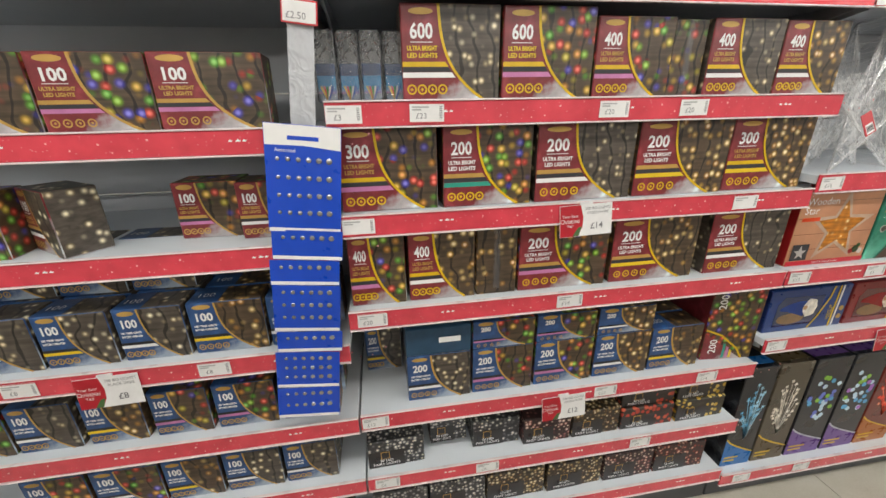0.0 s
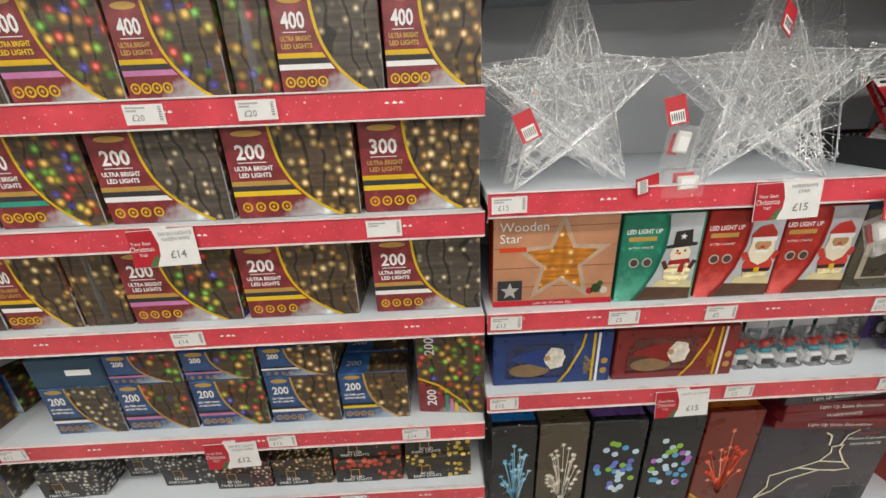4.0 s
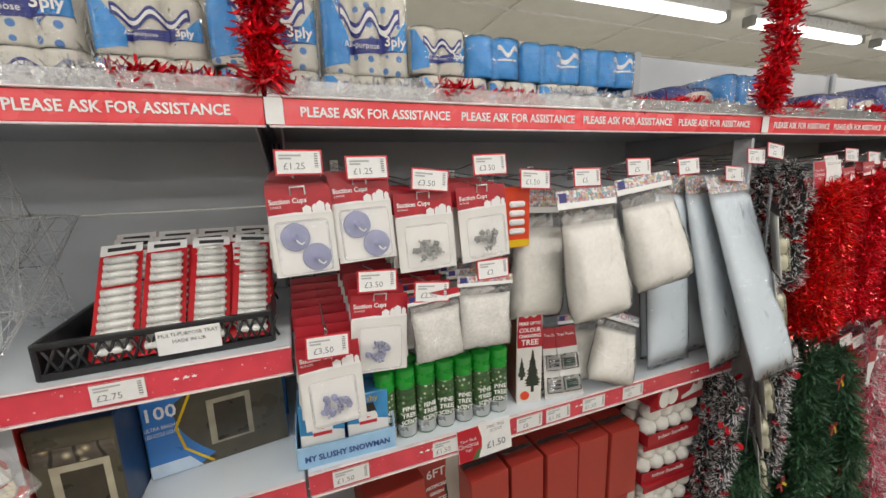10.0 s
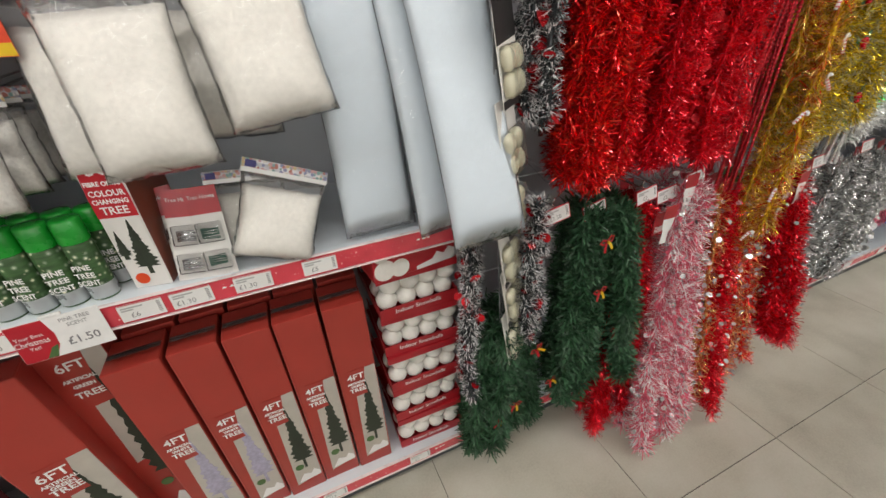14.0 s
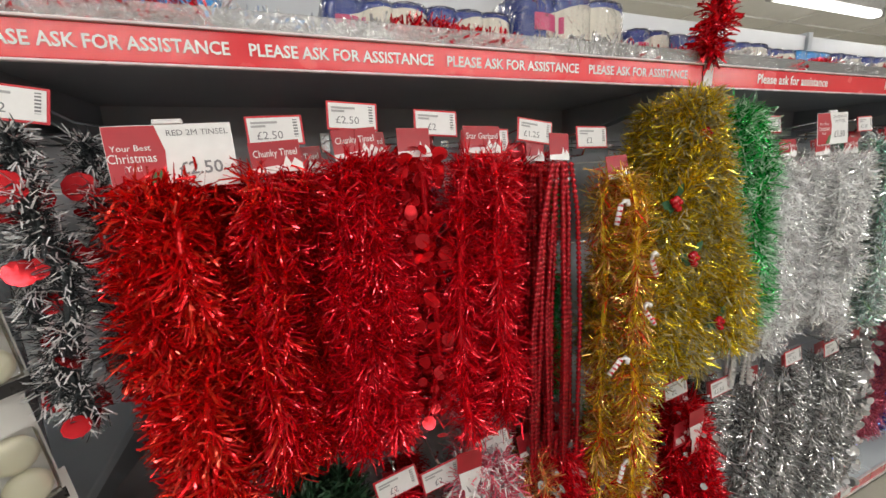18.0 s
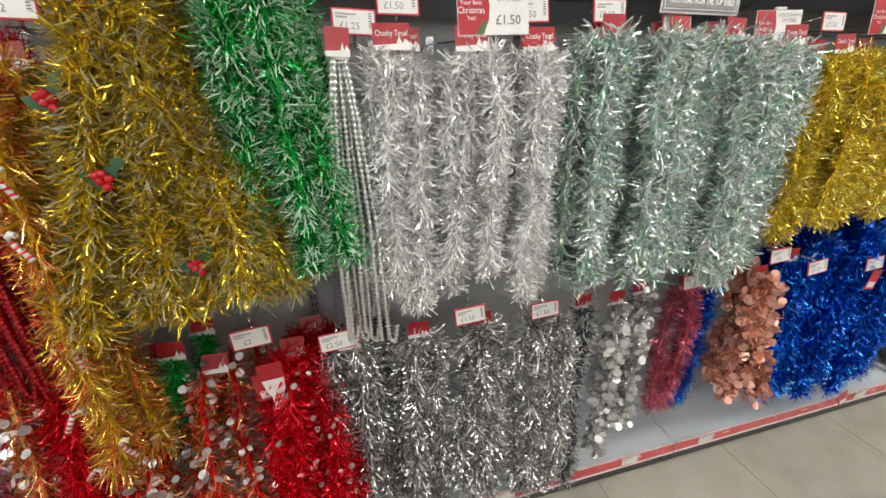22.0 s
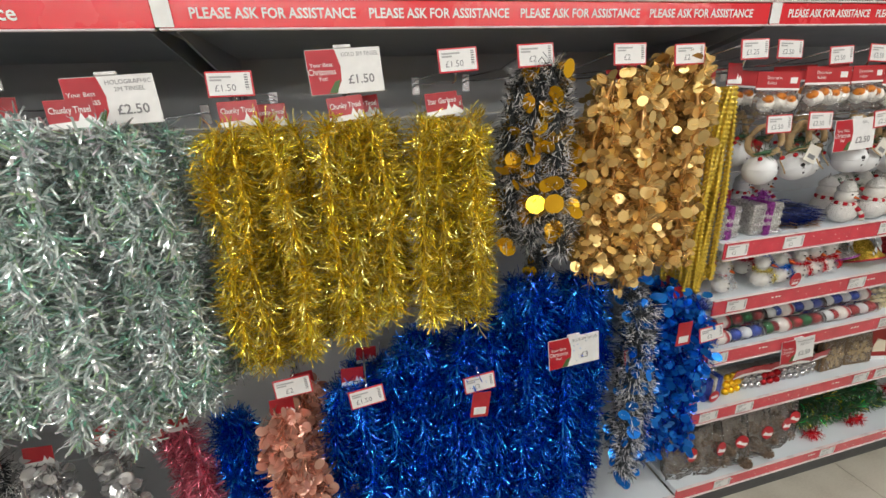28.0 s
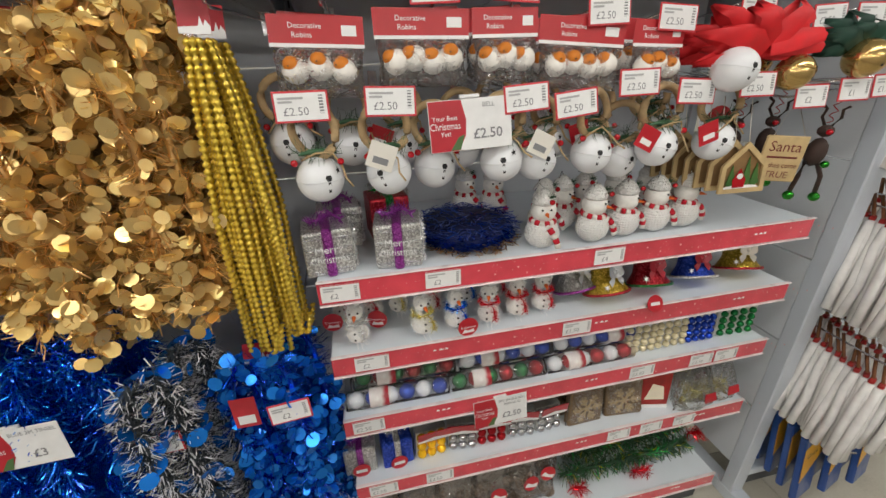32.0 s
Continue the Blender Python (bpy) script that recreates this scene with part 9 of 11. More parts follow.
for i, (x, z, y, ry, tagc) in enumerate(((7.546, 1.300, -0.02, 0, ""), (7.657, 1.302, -0.02, -18, "white"), (7.743, 1.295, 0.02, 8, ""), (7.857, 1.305, -0.015, -8, ""), (7.930, 1.298, 0.0, 14, "white"), (8.039, 1.302, -0.005, 6, ""), (8.170, 1.307, -0.015, 12, "red"), (8.310, 1.306, -0.005, 20, "red"),
                                         (7.50, 1.346, 0.07, 0, ""), (7.600, 1.33, 0.10, 10, ""), (7.70, 1.32, 0.12, -10, "red"), (7.81, 1.31, 0.09, 0, "white"), (7.985, 1.315, 0.08, 10, ""), (8.09, 1.31, 0.08, -5, "red"), (8.225, 1.315, 0.09, 0, ""), (8.13, 1.275, 0.04, 30, ""), (7.90, 1.33, 0.15, 0, ""), (8.00, 1.335, 0.18, 0, ""), (8.28, 1.33, 0.15, 0, ""))):
    ob = thing("jingle_bell", pose(x, y, z), "white jingle bell on a jute ring with greenery and berries", "bell", "white jingle bells on jute rings")
    bell(ob, 0.0375, BELLW, pose(0, 0, 0, 0, ry, random.uniform(-25, 25)))
    part("jute_ring", ringm, None, ob, m=pose(0, 0.002, 0.072, 0, 0, random.uniform(-35, 35)))
    part("sprig", sprigs[i % 3], None, ob)
    part("twine", twinem, None, ob, m=pose(0, 0, 0, 0, random.uniform(-15, 15), random.uniform(-40, 40)))
    for dx, dz in ((-0.033, 0.032), (0.036, 0.030)):
        part("berry", brm, None, ob, m=pose(dx, -0.022, dz))
    if tagc:
        tg = part("swing_tag", block(-0.021, 0.021, 0, 0.001, -0.020, 0.020, 0.0), SWINGW if tagc == "white" else TAGRED, ob, f"square {tagc} swing tag", pose(-0.012 if tagc == "white" else -0.045, -0.045 if tagc == "white" else -0.03, 0.035 if tagc == "white" else 0.022, 0, random.choice((-18, 22, 26)), 0))
        part("print_bar", plate([(-0.012, -0.012), (0.012, -0.012), (0.012, -0.002), (-0.012, -0.002)], 0), GREYINK if tagc == "white" else WHITE, tg)

# wooden houses, sign and reindeer
PLY = plain("plywood", rgb("c2a878"), 0.6, var=0.15, scale=50, bump=0.15)
PLYDK = plain("plywood_edge", rgb("8a6a42"), 0.7, var=0.2, scale=50)
TREEG = plain("tree_paint", rgb("3f6a2c"), 0.6, var=0.2)


def house_frame():
    o = [(-0.045, 0), (0.045, 0), (0.045, 0.058), (0.0, 0.105), (-0.045, 0.058)]
    i = [(-0.036, 0.009), (0.036, 0.009), (0.036, 0.054), (0.0, 0.092), (-0.036, 0.054)]
    bm = bmesh.new()
    R = [[bm.verts.new((x, y, z)) for x, z in pts] for pts in (o, i) for y in (0.0, 0.006)]
    for k in range(5):
        n = (k + 1) % 5
        bm.faces.new((R[0][k], R[0][n], R[2][n], R[2][k]))
        bm.faces.new((R[1][k], R[3][k], R[3][n], R[1][n]))
        bm.faces.new((R[0][k], R[1][k], R[1][n], R[0][n]))
        bm.faces.new((R[2][k], R[2][n], R[3][n], R[3][k]))
    bmesh.ops.recalc_face_normals(bm, faces=bm.faces[:])
    return tomesh(bm, "house_frame", PLY)


housem = house_frame()
for k in range(7):
    ob = thing("wooden_house", pose(8.385 - 0.010 * k, -0.03 + 0.022 * k, 1.198 + 0.002 * k, 0, -4, -14), "flat plywood house ornament with a painted winter scene", "wooden ornament", "plywood house ornaments")
    part("house_frame", housem, None, ob)
    part("backing", plate([(-0.040, 0.004), (0.040, 0.004), (0.040, 0.056), (0, 0.098), (-0.040, 0.056)], 0.008, 0.0015), PLYDK, ob)
    part("cord", tube([(0, 0.003, 0.103), (-0.006, 0.003, 0.14), (0, 0.02, 0.185)], 0.001, 4), SWINGW, ob)
    if k == 0:
        for dx, h in ((-0.022, 0.05), (0.008, 0.066), (0.025, 0.052)):
            part("tree_cutout", plate(fir_print(dx, 0.009, h, 0.024), 0.004, 0.0015), TREEG, ob)
        part("snow_cutout", plate([(-0.036, 0.009), (0.036, 0.009), (0.03, 0.014), (-0.01, 0.017), (-0.036, 0.013)], 0.003, 0.001), WHITE, ob)
        part("figure_cutout", plate([(-0.018, 0.012), (0.004, 0.012), (0.006, 0.028), (-0.001, 0.040), (-0.007, 0.052), (-0.014, 0.040), (-0.020, 0.028)], 0.001, 0.0015), BERRY, ob)
        part("beard_cutout", plate(disc_pts(-0.007, 0.036, 0.006, 10), -0.0006, 0.001), WHITE, ob)
sg = thing("wooden_sign", pose(8.475, -0.02, 1.212, 0, 4, -18), "small plywood sign with brown lettering on a cord", "wooden ornament")
part("board", block(-0.042, 0.042, 0, 0.005, 0, 0.095, 0.002), PLY, sg)
BROWNINK = plain("brown_ink", rgb("6e2a24"), 0.5)
for s, k, z in (("Santa", 0.030, 0.072), ("wishes come", 0.016, 0.034), ("TRUE", 0.020, 0.014)):
    part("title_print", text_mesh(s, k, BROWNINK, 0.07), None, sg, m=pose(0, -0.0006, z))
part("print_bar", plate([(-0.03, 0.049), (0.03, 0.049), (0.03, 0.053), (-0.03, 0.053)], 0), BROWNINK, sg)
part("cord", tube([(-0.03, 0.002, 0.095), (0, 0.02, 0.17), (0.03, 0.002, 0.095)], 0.001, 4), SWINGW, sg)
DEER = plain("felt_brown", rgb("3a2a24"), 0.85, var=0.25, scale=60, bump=0.5)
GREENBELL = plain("green_bell", rgb("2f8a2a"), 0.2, 0.8, var=0.1)
for k, (x, y, z) in enumerate(((8.575, -0.01, 1.215), (8.555, 0.09, 1.225), (8.50, 0.13, 1.22))):
    ob = thing("hanging_reindeer", pose(x, y, z, 0, 6, -10), "brown felt dangling reindeer with green bells and red springs", "reindeer ornament", "dangling reindeer ornaments")
    part("body", ball(0.024, (0, 0, 0.05), 2, (0.9, 0.7, 1.3)), DEER, ob)
    part("head", ball(0.014, (-0.01, -0.01, 0.095), 2, (1.1, 1, 0.9)), DEER, ob)
    part("nose", ball(0.006, (-0.016, -0.025, 0.094), 2), BERRY, ob)
    for s in (-1, 1):
        part("antler", tube([(0.008 * s, 0, 0.105), (0.022 * s, 0, 0.122), (0.018 * s, 0, 0.138), (0.030 * s, 0, 0.145)], 0.003, 5), DEER, ob)
        part("leg", tube([(0.014 * s, 0, 0.03), (0.026 * s, -0.01, 0.0), (0.030 * s, -0.01, -0.035)], 0.005, 6), DEER, ob)
        part("hoof_bell", ball(0.011, (0.031 * s, -0.012, -0.045), 2), GREENBELL, ob)
    part("spring", tube([(0.006 * math.sin(q * 1.7), 0.006 * math.cos(q * 1.7), 0.11 + q * 0.005) for q in range(24)], 0.001, 4), BERRY, ob)
    part("bead", ball(0.008, (0.012, -0.02, 0.028), 2), GREENBELL, ob)
rt = thing("swing_tag", pose(8.42, 0.10, 1.325), "round red swing tag with a barcode", "swing tag")
part("disc", plate(disc_pts(0, 0, 0.036, 20), 0, 0.0015), TAGRED, rt)
part("barcode_panel", plate([(-0.018, -0.018), (0.018, -0.018), (0.018, 0.002), (-0.018, 0.002)], -0.0016), WHITE, rt)

# ---------------------------------------------------------------- bay H: shelf four
GSILVER = glitter("glitter_silver", (0.62, 0.61, 0.58))
GPURPLE = glitter("glitter_purple", rgb("a03aa0"))
GBLUE = glitter("glitter_blue", rgb("1f48c0"))
GGOLD = glitter("glitter_gold", rgb("c8a830"))
GRED = glitter("glitter_red", rgb("b81428"))
GGREEN = glitter("glitter_green", rgb("1f7a34"))
GBAND = foil("band_purple", rgb("a548b0"), 0.3, 0.4, metal=0.5)
bandt = tinsel([(-0.03, 0, 0.0), (-0.01, -0.012, 0.008), (0.012, 0.012, 0.010), (0.03, 0, 0.0)], 0.016, 5200, 0.0016, [GBAND], droop=0, seed=720, name="bow")
furt = [tinsel([(-0.042, 0, z), (0.042, 0, z)], 0.008, 5200, 0.0014, [GLITSIL, SILVER], share=[0.5, 0.5], droop=0, seed=721 + i, name="fuzz") for i, z in enumerate((0.012, 0.034, 0.056, 0.078))]
for x0, x1, y, rz, first in ((7.481, 7.587, 0.025, 6, 1), (7.616, 7.712, 0.02, -6, 1), (7.50, 7.60, 0.15, 3, 0), (7.62, 7.72, 0.27, 3, 0)):
    ob = thing("glitter_present", pose((x0 + x1) / 2, y, ZH[4] + 0.001, 0, 0, rz), "silver tinsel gift box ornament with a purple ribbon", "gift ornament", "glitter presents")
    part("box", block(-0.046, 0.046, 0, 0.09, 0, 0.092, 0.006, 2), GSILVER, ob)
    for me in furt:
        part("fuzz", me, None, ob, m=pose(0, -0.001, 0))
        part("fuzz", me, None, ob, m=pose(0.047, 0.045, 0, 0, 0, 90))
    part("ribbon", block(-0.009, 0.009, -0.010, 0.092, -0.0, 0.098, 0.004), GPURPLE, ob)
    part("bow", bandt, None, ob, m=pose(0, 0.03, 0.102))
    for s, z in (("Merry", 0.058), ("Christmas", 0.038)):
        part("title_print", text_mesh(s, 0.021, WHITE, 0.07), None, ob, m=pose(0.0, -0.0115, z))
ob = thing("red_present", pose(7.665, 0.17, ZH[4] + 0.001, 0, 0, 8), "red and green glitter gift box ornament", "gift ornament", "glitter presents")
part("box", block(-0.045, 0.045, 0, 0.09, 0, 0.10, 0.006, 2), GRED, ob)
part("ribbon", block(-0.009, 0.009, -0.004, 0.092, 0, 0.105, 0.003), GGREEN, ob)
part("bow", tinsel([(-0.03, 0, 0), (0, -0.01, 0.01), (0.03, 0, 0)], 0.02, 3600, 0.002, [GREEN], seed=730, name="bow"), None, ob, m=pose(0, 0.04, 0.11))


def mat_pile(m):
    """Round place mats of tangled wire, one on the other."""
    ob = thing("place_mat_pile", m, "pile of round royal blue wire mesh place mats with copper edges", "place mats")
    rng = np.random.default_rng(5)
    for k in range(9):
        n = 420
        a, r = rng.uniform(0, 2 * np.pi, n), 0.112 * np.sqrt(rng.uniform(0, 1, n))
        c = np.stack([r * np.cos(a) * 1.02, r * np.sin(a) * 1.08, np.full(n, 0.003 + k * 0.0052) + rng.uniform(-0.002, 0.002, n)], 1)
        d = rng.uniform(0, np.pi, n)
        e = np.stack([np.cos(d), np.sin(d), rng.normal(0, 0.06, n)], 1)
        w = np.stack([-np.sin(d), np.cos(d), rng.normal(0, 0.25, n)], 1) * 0.0011
        L = rng.uniform(0.008, 0.017, (n, 1))
        V = np.stack([c - e * L - w, c - e * L + w, c + e * L + w, c + e * L - w], 1).reshape(-1, 3)
        F = (np.arange(n) * 4)[:, None] + np.arange(4)
        part("place_mat", build_faces("place_mat", V, F, [BLUEDK, COPPERGOLD], (((r > 0.108) & (k < 4)) | (k < 2)).astype(int)), None, ob, m=pose(random.uniform(-0.004, 0.004), random.uniform(-0.004, 0.004), 0, 0, 0, 40 * k))
    part("core", lathe([(0.085, 0.0), (0.095, 0.004), (0.095, 0.040), (0.09, 0.043)], 28), plain("mat_core", rgb("101c4c"), 0.6, var=0.3), ob)


mat_pile(pose(7.828, 0.135, ZH[4] + 0.001))
KNIT = plain("knit_white", rgb("e8e6e0"), 0.7, var=0.1, scale=120, bump=0.5)
PEARL = None
m, nt, b = nodes_of("pearl_beads")
v = nt.nodes.new("ShaderNodeTexVoronoi")
v.inputs["Scale"].default_value, v.inputs["Randomness"].default_value = 190, 0.15
tc = nt.nodes.new("ShaderNodeTexCoord")
nt.links.new(tc.outputs["Object"], v.inputs["Vector"])
bp = nt.nodes.new("ShaderNodeBump")
bp.inputs["Strength"].default_value, bp.inputs["Distance"].default_value, bp.invert = 1.0, 0.004, True
nt.links.new(v.outputs["Distance"], bp.inputs["Height"]), nt.links.new(bp.outputs[0], b.inputs["Normal"])
b.inputs["Base Color"].default_value, b.inputs["Roughness"].default_value, b.inputs["Metallic"].default_value = (0.80, 0.79, 0.76, 1), 0.25, 0.0
MATS["pearl_beads"] = PEARL = m
CARROT = plain("carrot_orange", rgb("d8641c"), 0.5, var=0.1)
SCRED, SCWHITE = plain("scarf_red", rgb("b8182c"), 0.8, var=0.15, bump=0.4), plain("scarf_white", rgb("d8d4cc"), 0.8, var=0.1, bump=0.4)


def scarf_bm(pts, r, k0):
    """Every second piece of a striped scarf along a line."""
    out = bmesh.new()
    for i in range(k0, len(pts) - 1, 2):
        out = join(out, tube([pts[i], pts[i + 1]], r, 7))
    return out


scpts = [(0.023 * math.cos(radians(a)), 0.022 * math.sin(radians(a)), 0.062 + 0.003 * math.sin(radians(a))) for a in range(120, -241, -24)] + [(0.006, -0.031, 0.052), (0.012, -0.037, 0.043), (0.017, -0.040, 0.034), (0.021, -0.041, 0.024), (0.024, -0.041, 0.014)]
SCR, SCW = tomesh(scarf_bm(scpts, 0.0065, 0), "scarf", SCRED), tomesh(scarf_bm(scpts, 0.0063, 1), "scarf", SCWHITE)
sb, sh = tomesh(ball(0.037, (0, 0, 0.034), 3, (1, 0.95, 0.95)), "body", PEARL), tomesh(ball(0.0265, (0, 0, 0.083), 3), "head", KNIT)
shat = tomesh(lathe([(0.024, 0.098), (0.0255, 0.104), (0.022, 0.112), (0.014, 0.122), (0.006, 0.128), (0.003, 0.129)], 16), "hat", PEARL)
snose = tomesh(lathe([(0.0045, 0), (0.003, 0.008), (0.0005, 0.016)], 8), "nose", CARROT)
seye = tomesh(ball(0.0026, (0, 0, 0), 1), "eye", EYE)
ssp = tinsel([(-0.008, 0, 0), (0.008, 0, 0.004)], 0.014, 5000, 0.0012, [PINE], seed=733, name="sprig")
for i, (x, y, rz) in enumerate(((7.972, 0.035, -10), (8.090, 0.035, 40), (8.172, 0.045, 50), (8.254, 0.05, 35), (8.336, 0.055, 45), (8.01, 0.11, 20), (8.06, 0.12, 30), (8.13, 0.14, -20), (8.22, 0.15, 10), (8.31, 0.15, 0), (7.87, 0.28, 20), (7.94, 0.26, 0), (8.37, 0.13, 20))):
    ob = thing("snowman_ornament", pose(x, y, ZH[4] + 0.001, 0, 0, rz), "white beaded snowman ornament with a striped scarf", "snowman", "beaded snowmen")
    part("body", sb, None, ob)
    part("head", sh, None, ob)
    part("hat", shat, None, ob)
    part("nose", snose, None, ob, m=pose(0, -0.024, 0.082, 98, 0, 0))
    for s in (-1, 1):
        part("eye", seye, None, ob, m=pose(0.009 * s, -0.0245, 0.090))
    part("scarf", SCR, None, ob, "red stripes of a knitted scarf")
    part("scarf", SCW, None, ob, "white stripes of a knitted scarf")
    part("sprig", ssp, None, ob, m=pose(0.008, -0.018, 0.112))
    part("berry", brm, None, ob, m=pose(0.008, -0.03, 0.108))
    part("hanger", tube([(0, 0, 0.128), (-0.012, 0, 0.14), (-0.02, 0.0, 0.125)], 0.0012, 5), CHROME, ob)

# ---------------------------------------------------------------- bay H: shelf three
tbody = tinsel([(0, 0, 0.012), (0, 0, 0.045)], 0.029, 26000, 0.0016, [MATTEW], droop=0.05, seed=740, name="body")
thead = tinsel([(0, 0, 0.072), (0, 0, 0.092)], 0.023, 26000, 0.0015, [MATTEW], droop=0.05, seed=741, name="head")
rp = [(0.021 * math.cos(radians(a)), 0.02 * math.sin(radians(a)) - 0.002, 0.062) for a in range(0, 361, 24)]
tails = [(0.01, -0.027, 0.058), (0.014, -0.031, 0.044), (0.016, -0.032, 0.028)]
tsc = {k: [tinsel(rp, 0.009, 4200, 0.0016, [mm], seed=742, name="scarf"), tinsel(tails, 0.010, 5200, 0.0016, [mm], seed=743, name="scarf_tail")] for k, mm in (("gold", GOLDHI), ("blue", BLUEF), ("red", RED), ("silver", SILVER))}
tcore = tomesh(join(ball(0.024, (0, 0, 0.029), 2), ball(0.018, (0, 0, 0.082), 2)), "core", KNIT)
for x, y, c, tg in ((7.562, 0.035, "silver", 0), (7.702, 0.03, "gold", 0), (7.778, 0.035, "blue", 1), (7.855, 0.035, "red", 0), (7.926, 0.045, "red", 0), (7.992, 0.05, "red", 0), (7.60, 0.12, "red", 1), (7.66, 0.13, "gold", 0), (7.74, 0.12, "red", 0), (7.82, 0.13, "blue", 0), (7.53, 0.13, "red", 2), (7.90, 0.14, "red", 0)):
    ob = thing("snowman_ornament", pose(x, y, ZH[3] + 0.001, 0, 0, random.uniform(-20, 15)), f"white tinsel snowman with a {c} scarf", "snowman", "tinsel snowmen")
    part("core", tcore, None, ob)
    part("body", tbody, None, ob)
    part("head", thead, None, ob)
    part("scarf", tsc[c][0], None, ob)
    part("scarf_tail", tsc[c][1], None, ob)
    part("nose", snose, None, ob, m=pose(0, -0.024, 0.083, 98, 0, 0))
    for s in (-1, 1):
        part("eye", seye, None, ob, m=pose(0.008 * s, -0.0235, 0.091))
    for z in (0.046, 0.03):
        part("button", seye, None, ob, m=pose(-0.003, -0.030, z))
    if tg:
        d = part("round_tag", plate(disc_pts(0, 0, 0.023, 18), 0, 0.001), TAGRED, ob, "round red swing tag", pose(0.016 if tg == 1 else -0.02, -0.040, 0.026))
        part("tag_print", text_mesh("Snowman", 0.009, WHITE, 0.036), None, d, m=pose(0, -0.0016, 0.0))
        part("town_print", plate([(-0.014, -0.014), (0.014, -0.014), (0.012, -0.006), (0.0, -0.009), (-0.008, -0.005)], -0.0011), WHITE, d)


def glitter_bell(x, y, z, mat, rim, bow, rz, rx=-24, s=1.0):
    ob = thing("glitter_bell", pose(x, y, z, rx, 0, rz), "glittered bell ornament with a satin bow", "bell ornament", "glitter bells with bows")
    part("bell", lathe([(0.006 * s, 0.078 * s), (0.020 * s, 0.074 * s), (0.028 * s, 0.055 * s), (0.034 * s, 0.03 * s), (0.048 * s, 0.008 * s), (0.054 * s, 0.0)][::-1], 22), mat, ob)
    part("rim", tube([(0.054 * s * math.cos(2 * math.pi * i / 24), 0.054 * s * math.sin(2 * math.pi * i / 24), 0.002) for i in range(24)], 0.0035, 6, True), rim, ob)
    for q in (-1, 1):
        lp = bmesh.new()
        prev = None
        for k in range(9):
            a = math.pi * 2 * k / 8
            c = Vector((q * (0.016 - 0.016 * math.cos(a)), -0.036 - 0.010 * math.sin(a / 2), 0.05 + 0.009 * math.sin(a)))
            cur = [lp.verts.new(c + Vector((0, 0, 0.008))), lp.verts.new(c - Vector((0, 0, 0.008)))]
            if prev:
                lp.faces.new((prev[0], prev[1], cur[1], cur[0]))
            prev = cur
        part("bow_loop", lp, bow, ob, m=pose(0, 0, 0, 0, -12 * q, 0))
        part("bow_tail", plate([(0, 0.052), (q * 0.022, 0.03), (q * 0.016, 0.016), (q * 0.006, 0.028)], -0.040, 0.0012), bow, ob)
    part("knot", block(-0.005, 0.005, -0.046, -0.036, 0.044, 0.056, 0.003), bow, ob)
    part("flake_print", plate(star_pts(-0.028, 0.018, 0.009, 0.3, 6), -0.038, 0.0006), WHITE, ob)


SATS, SATR = plain("satin_silver", rgb("c9ccd0"), 0.25, 0.4, var=0.08), plain("satin_red", rgb("a8182c"), 0.3, var=0.1)
SATP = plain("satin_cream", rgb("d8cfc0"), 0.3, var=0.08)
for x, y, m1, m2, m3, rz in ((8.10, 0.085, GSILVER, GPURPLE, SATS, 18), (8.165, 0.05, GGOLD, GRED, SATS, 10), (8.285, 0.055, GRED, GGREEN, SATR, -5), (8.420, 0.06, GBLUE, GSILVER, SATR, -8), (8.565, 0.065, GGOLD, GRED, SATP, -14), (8.13, 0.20, GSILVER, GPURPLE, SATS, 5), (8.26, 0.19, GRED, GGREEN, SATR, 5), (8.40, 0.19, GBLUE, GSILVER, SATR, 5), (8.55, 0.19, GGOLD, GRED, SATP, 5)):
    glitter_bell(x, y, ZH[3] + 0.024, m1, m2, m3, rz)
d = thing("swing_tag", pose(8.255, -0.012, ZH[3] + 0.012, -20, 0, 0), "round red swing tag hanging over the shelf edge", "swing tag")
part("disc", plate(disc_pts(0, 0, 0.021, 18), 0, 0.001), TAGRED, d)
part("tag_print", plate([(-0.012, -0.004), (0.012, -0.004), (0.012, 0.004), (-0.012, 0.004)], -0.0011), WHITE, d)

# ---------------------------------------------------------------- bay H: shelf two, tubes of baubles
BAUB = {k: plain("bauble_" + k, rgb(c), 0.22, mt, var=0.04) for k, c, mt in (("blue", "1f48b8", 0.6), ("white", "dfe2e4", 0.0), ("red", "b01822", 0.6), ("green", "167a3c", 0.6), ("silver", "c8c8ca", 0.9))}
bbm = {k: tomesh(ball(0.0195, (0, 0, 0), 2), "bauble", mm) for k, mm in BAUB.items()}
TUBEF = clear_film("tube_plastic", alpha=0.05, rough=0.05, wrinkle=0.05)
tbm = tomesh(lathe([(0.0215, -0.121), (0.0225, -0.119), (0.0225, 0.119), (0.0215, 0.121)], 20), "tube", TUBEF)
lbm = tomesh(lathe([(0.0229, -0.022), (0.0230, -0.021), (0.0230, 0.021), (0.0229, 0.022)], 20), "label_band", snowy("tube_label", rgb("a81c28"), rgb("e0d8d4"), height=0.03))
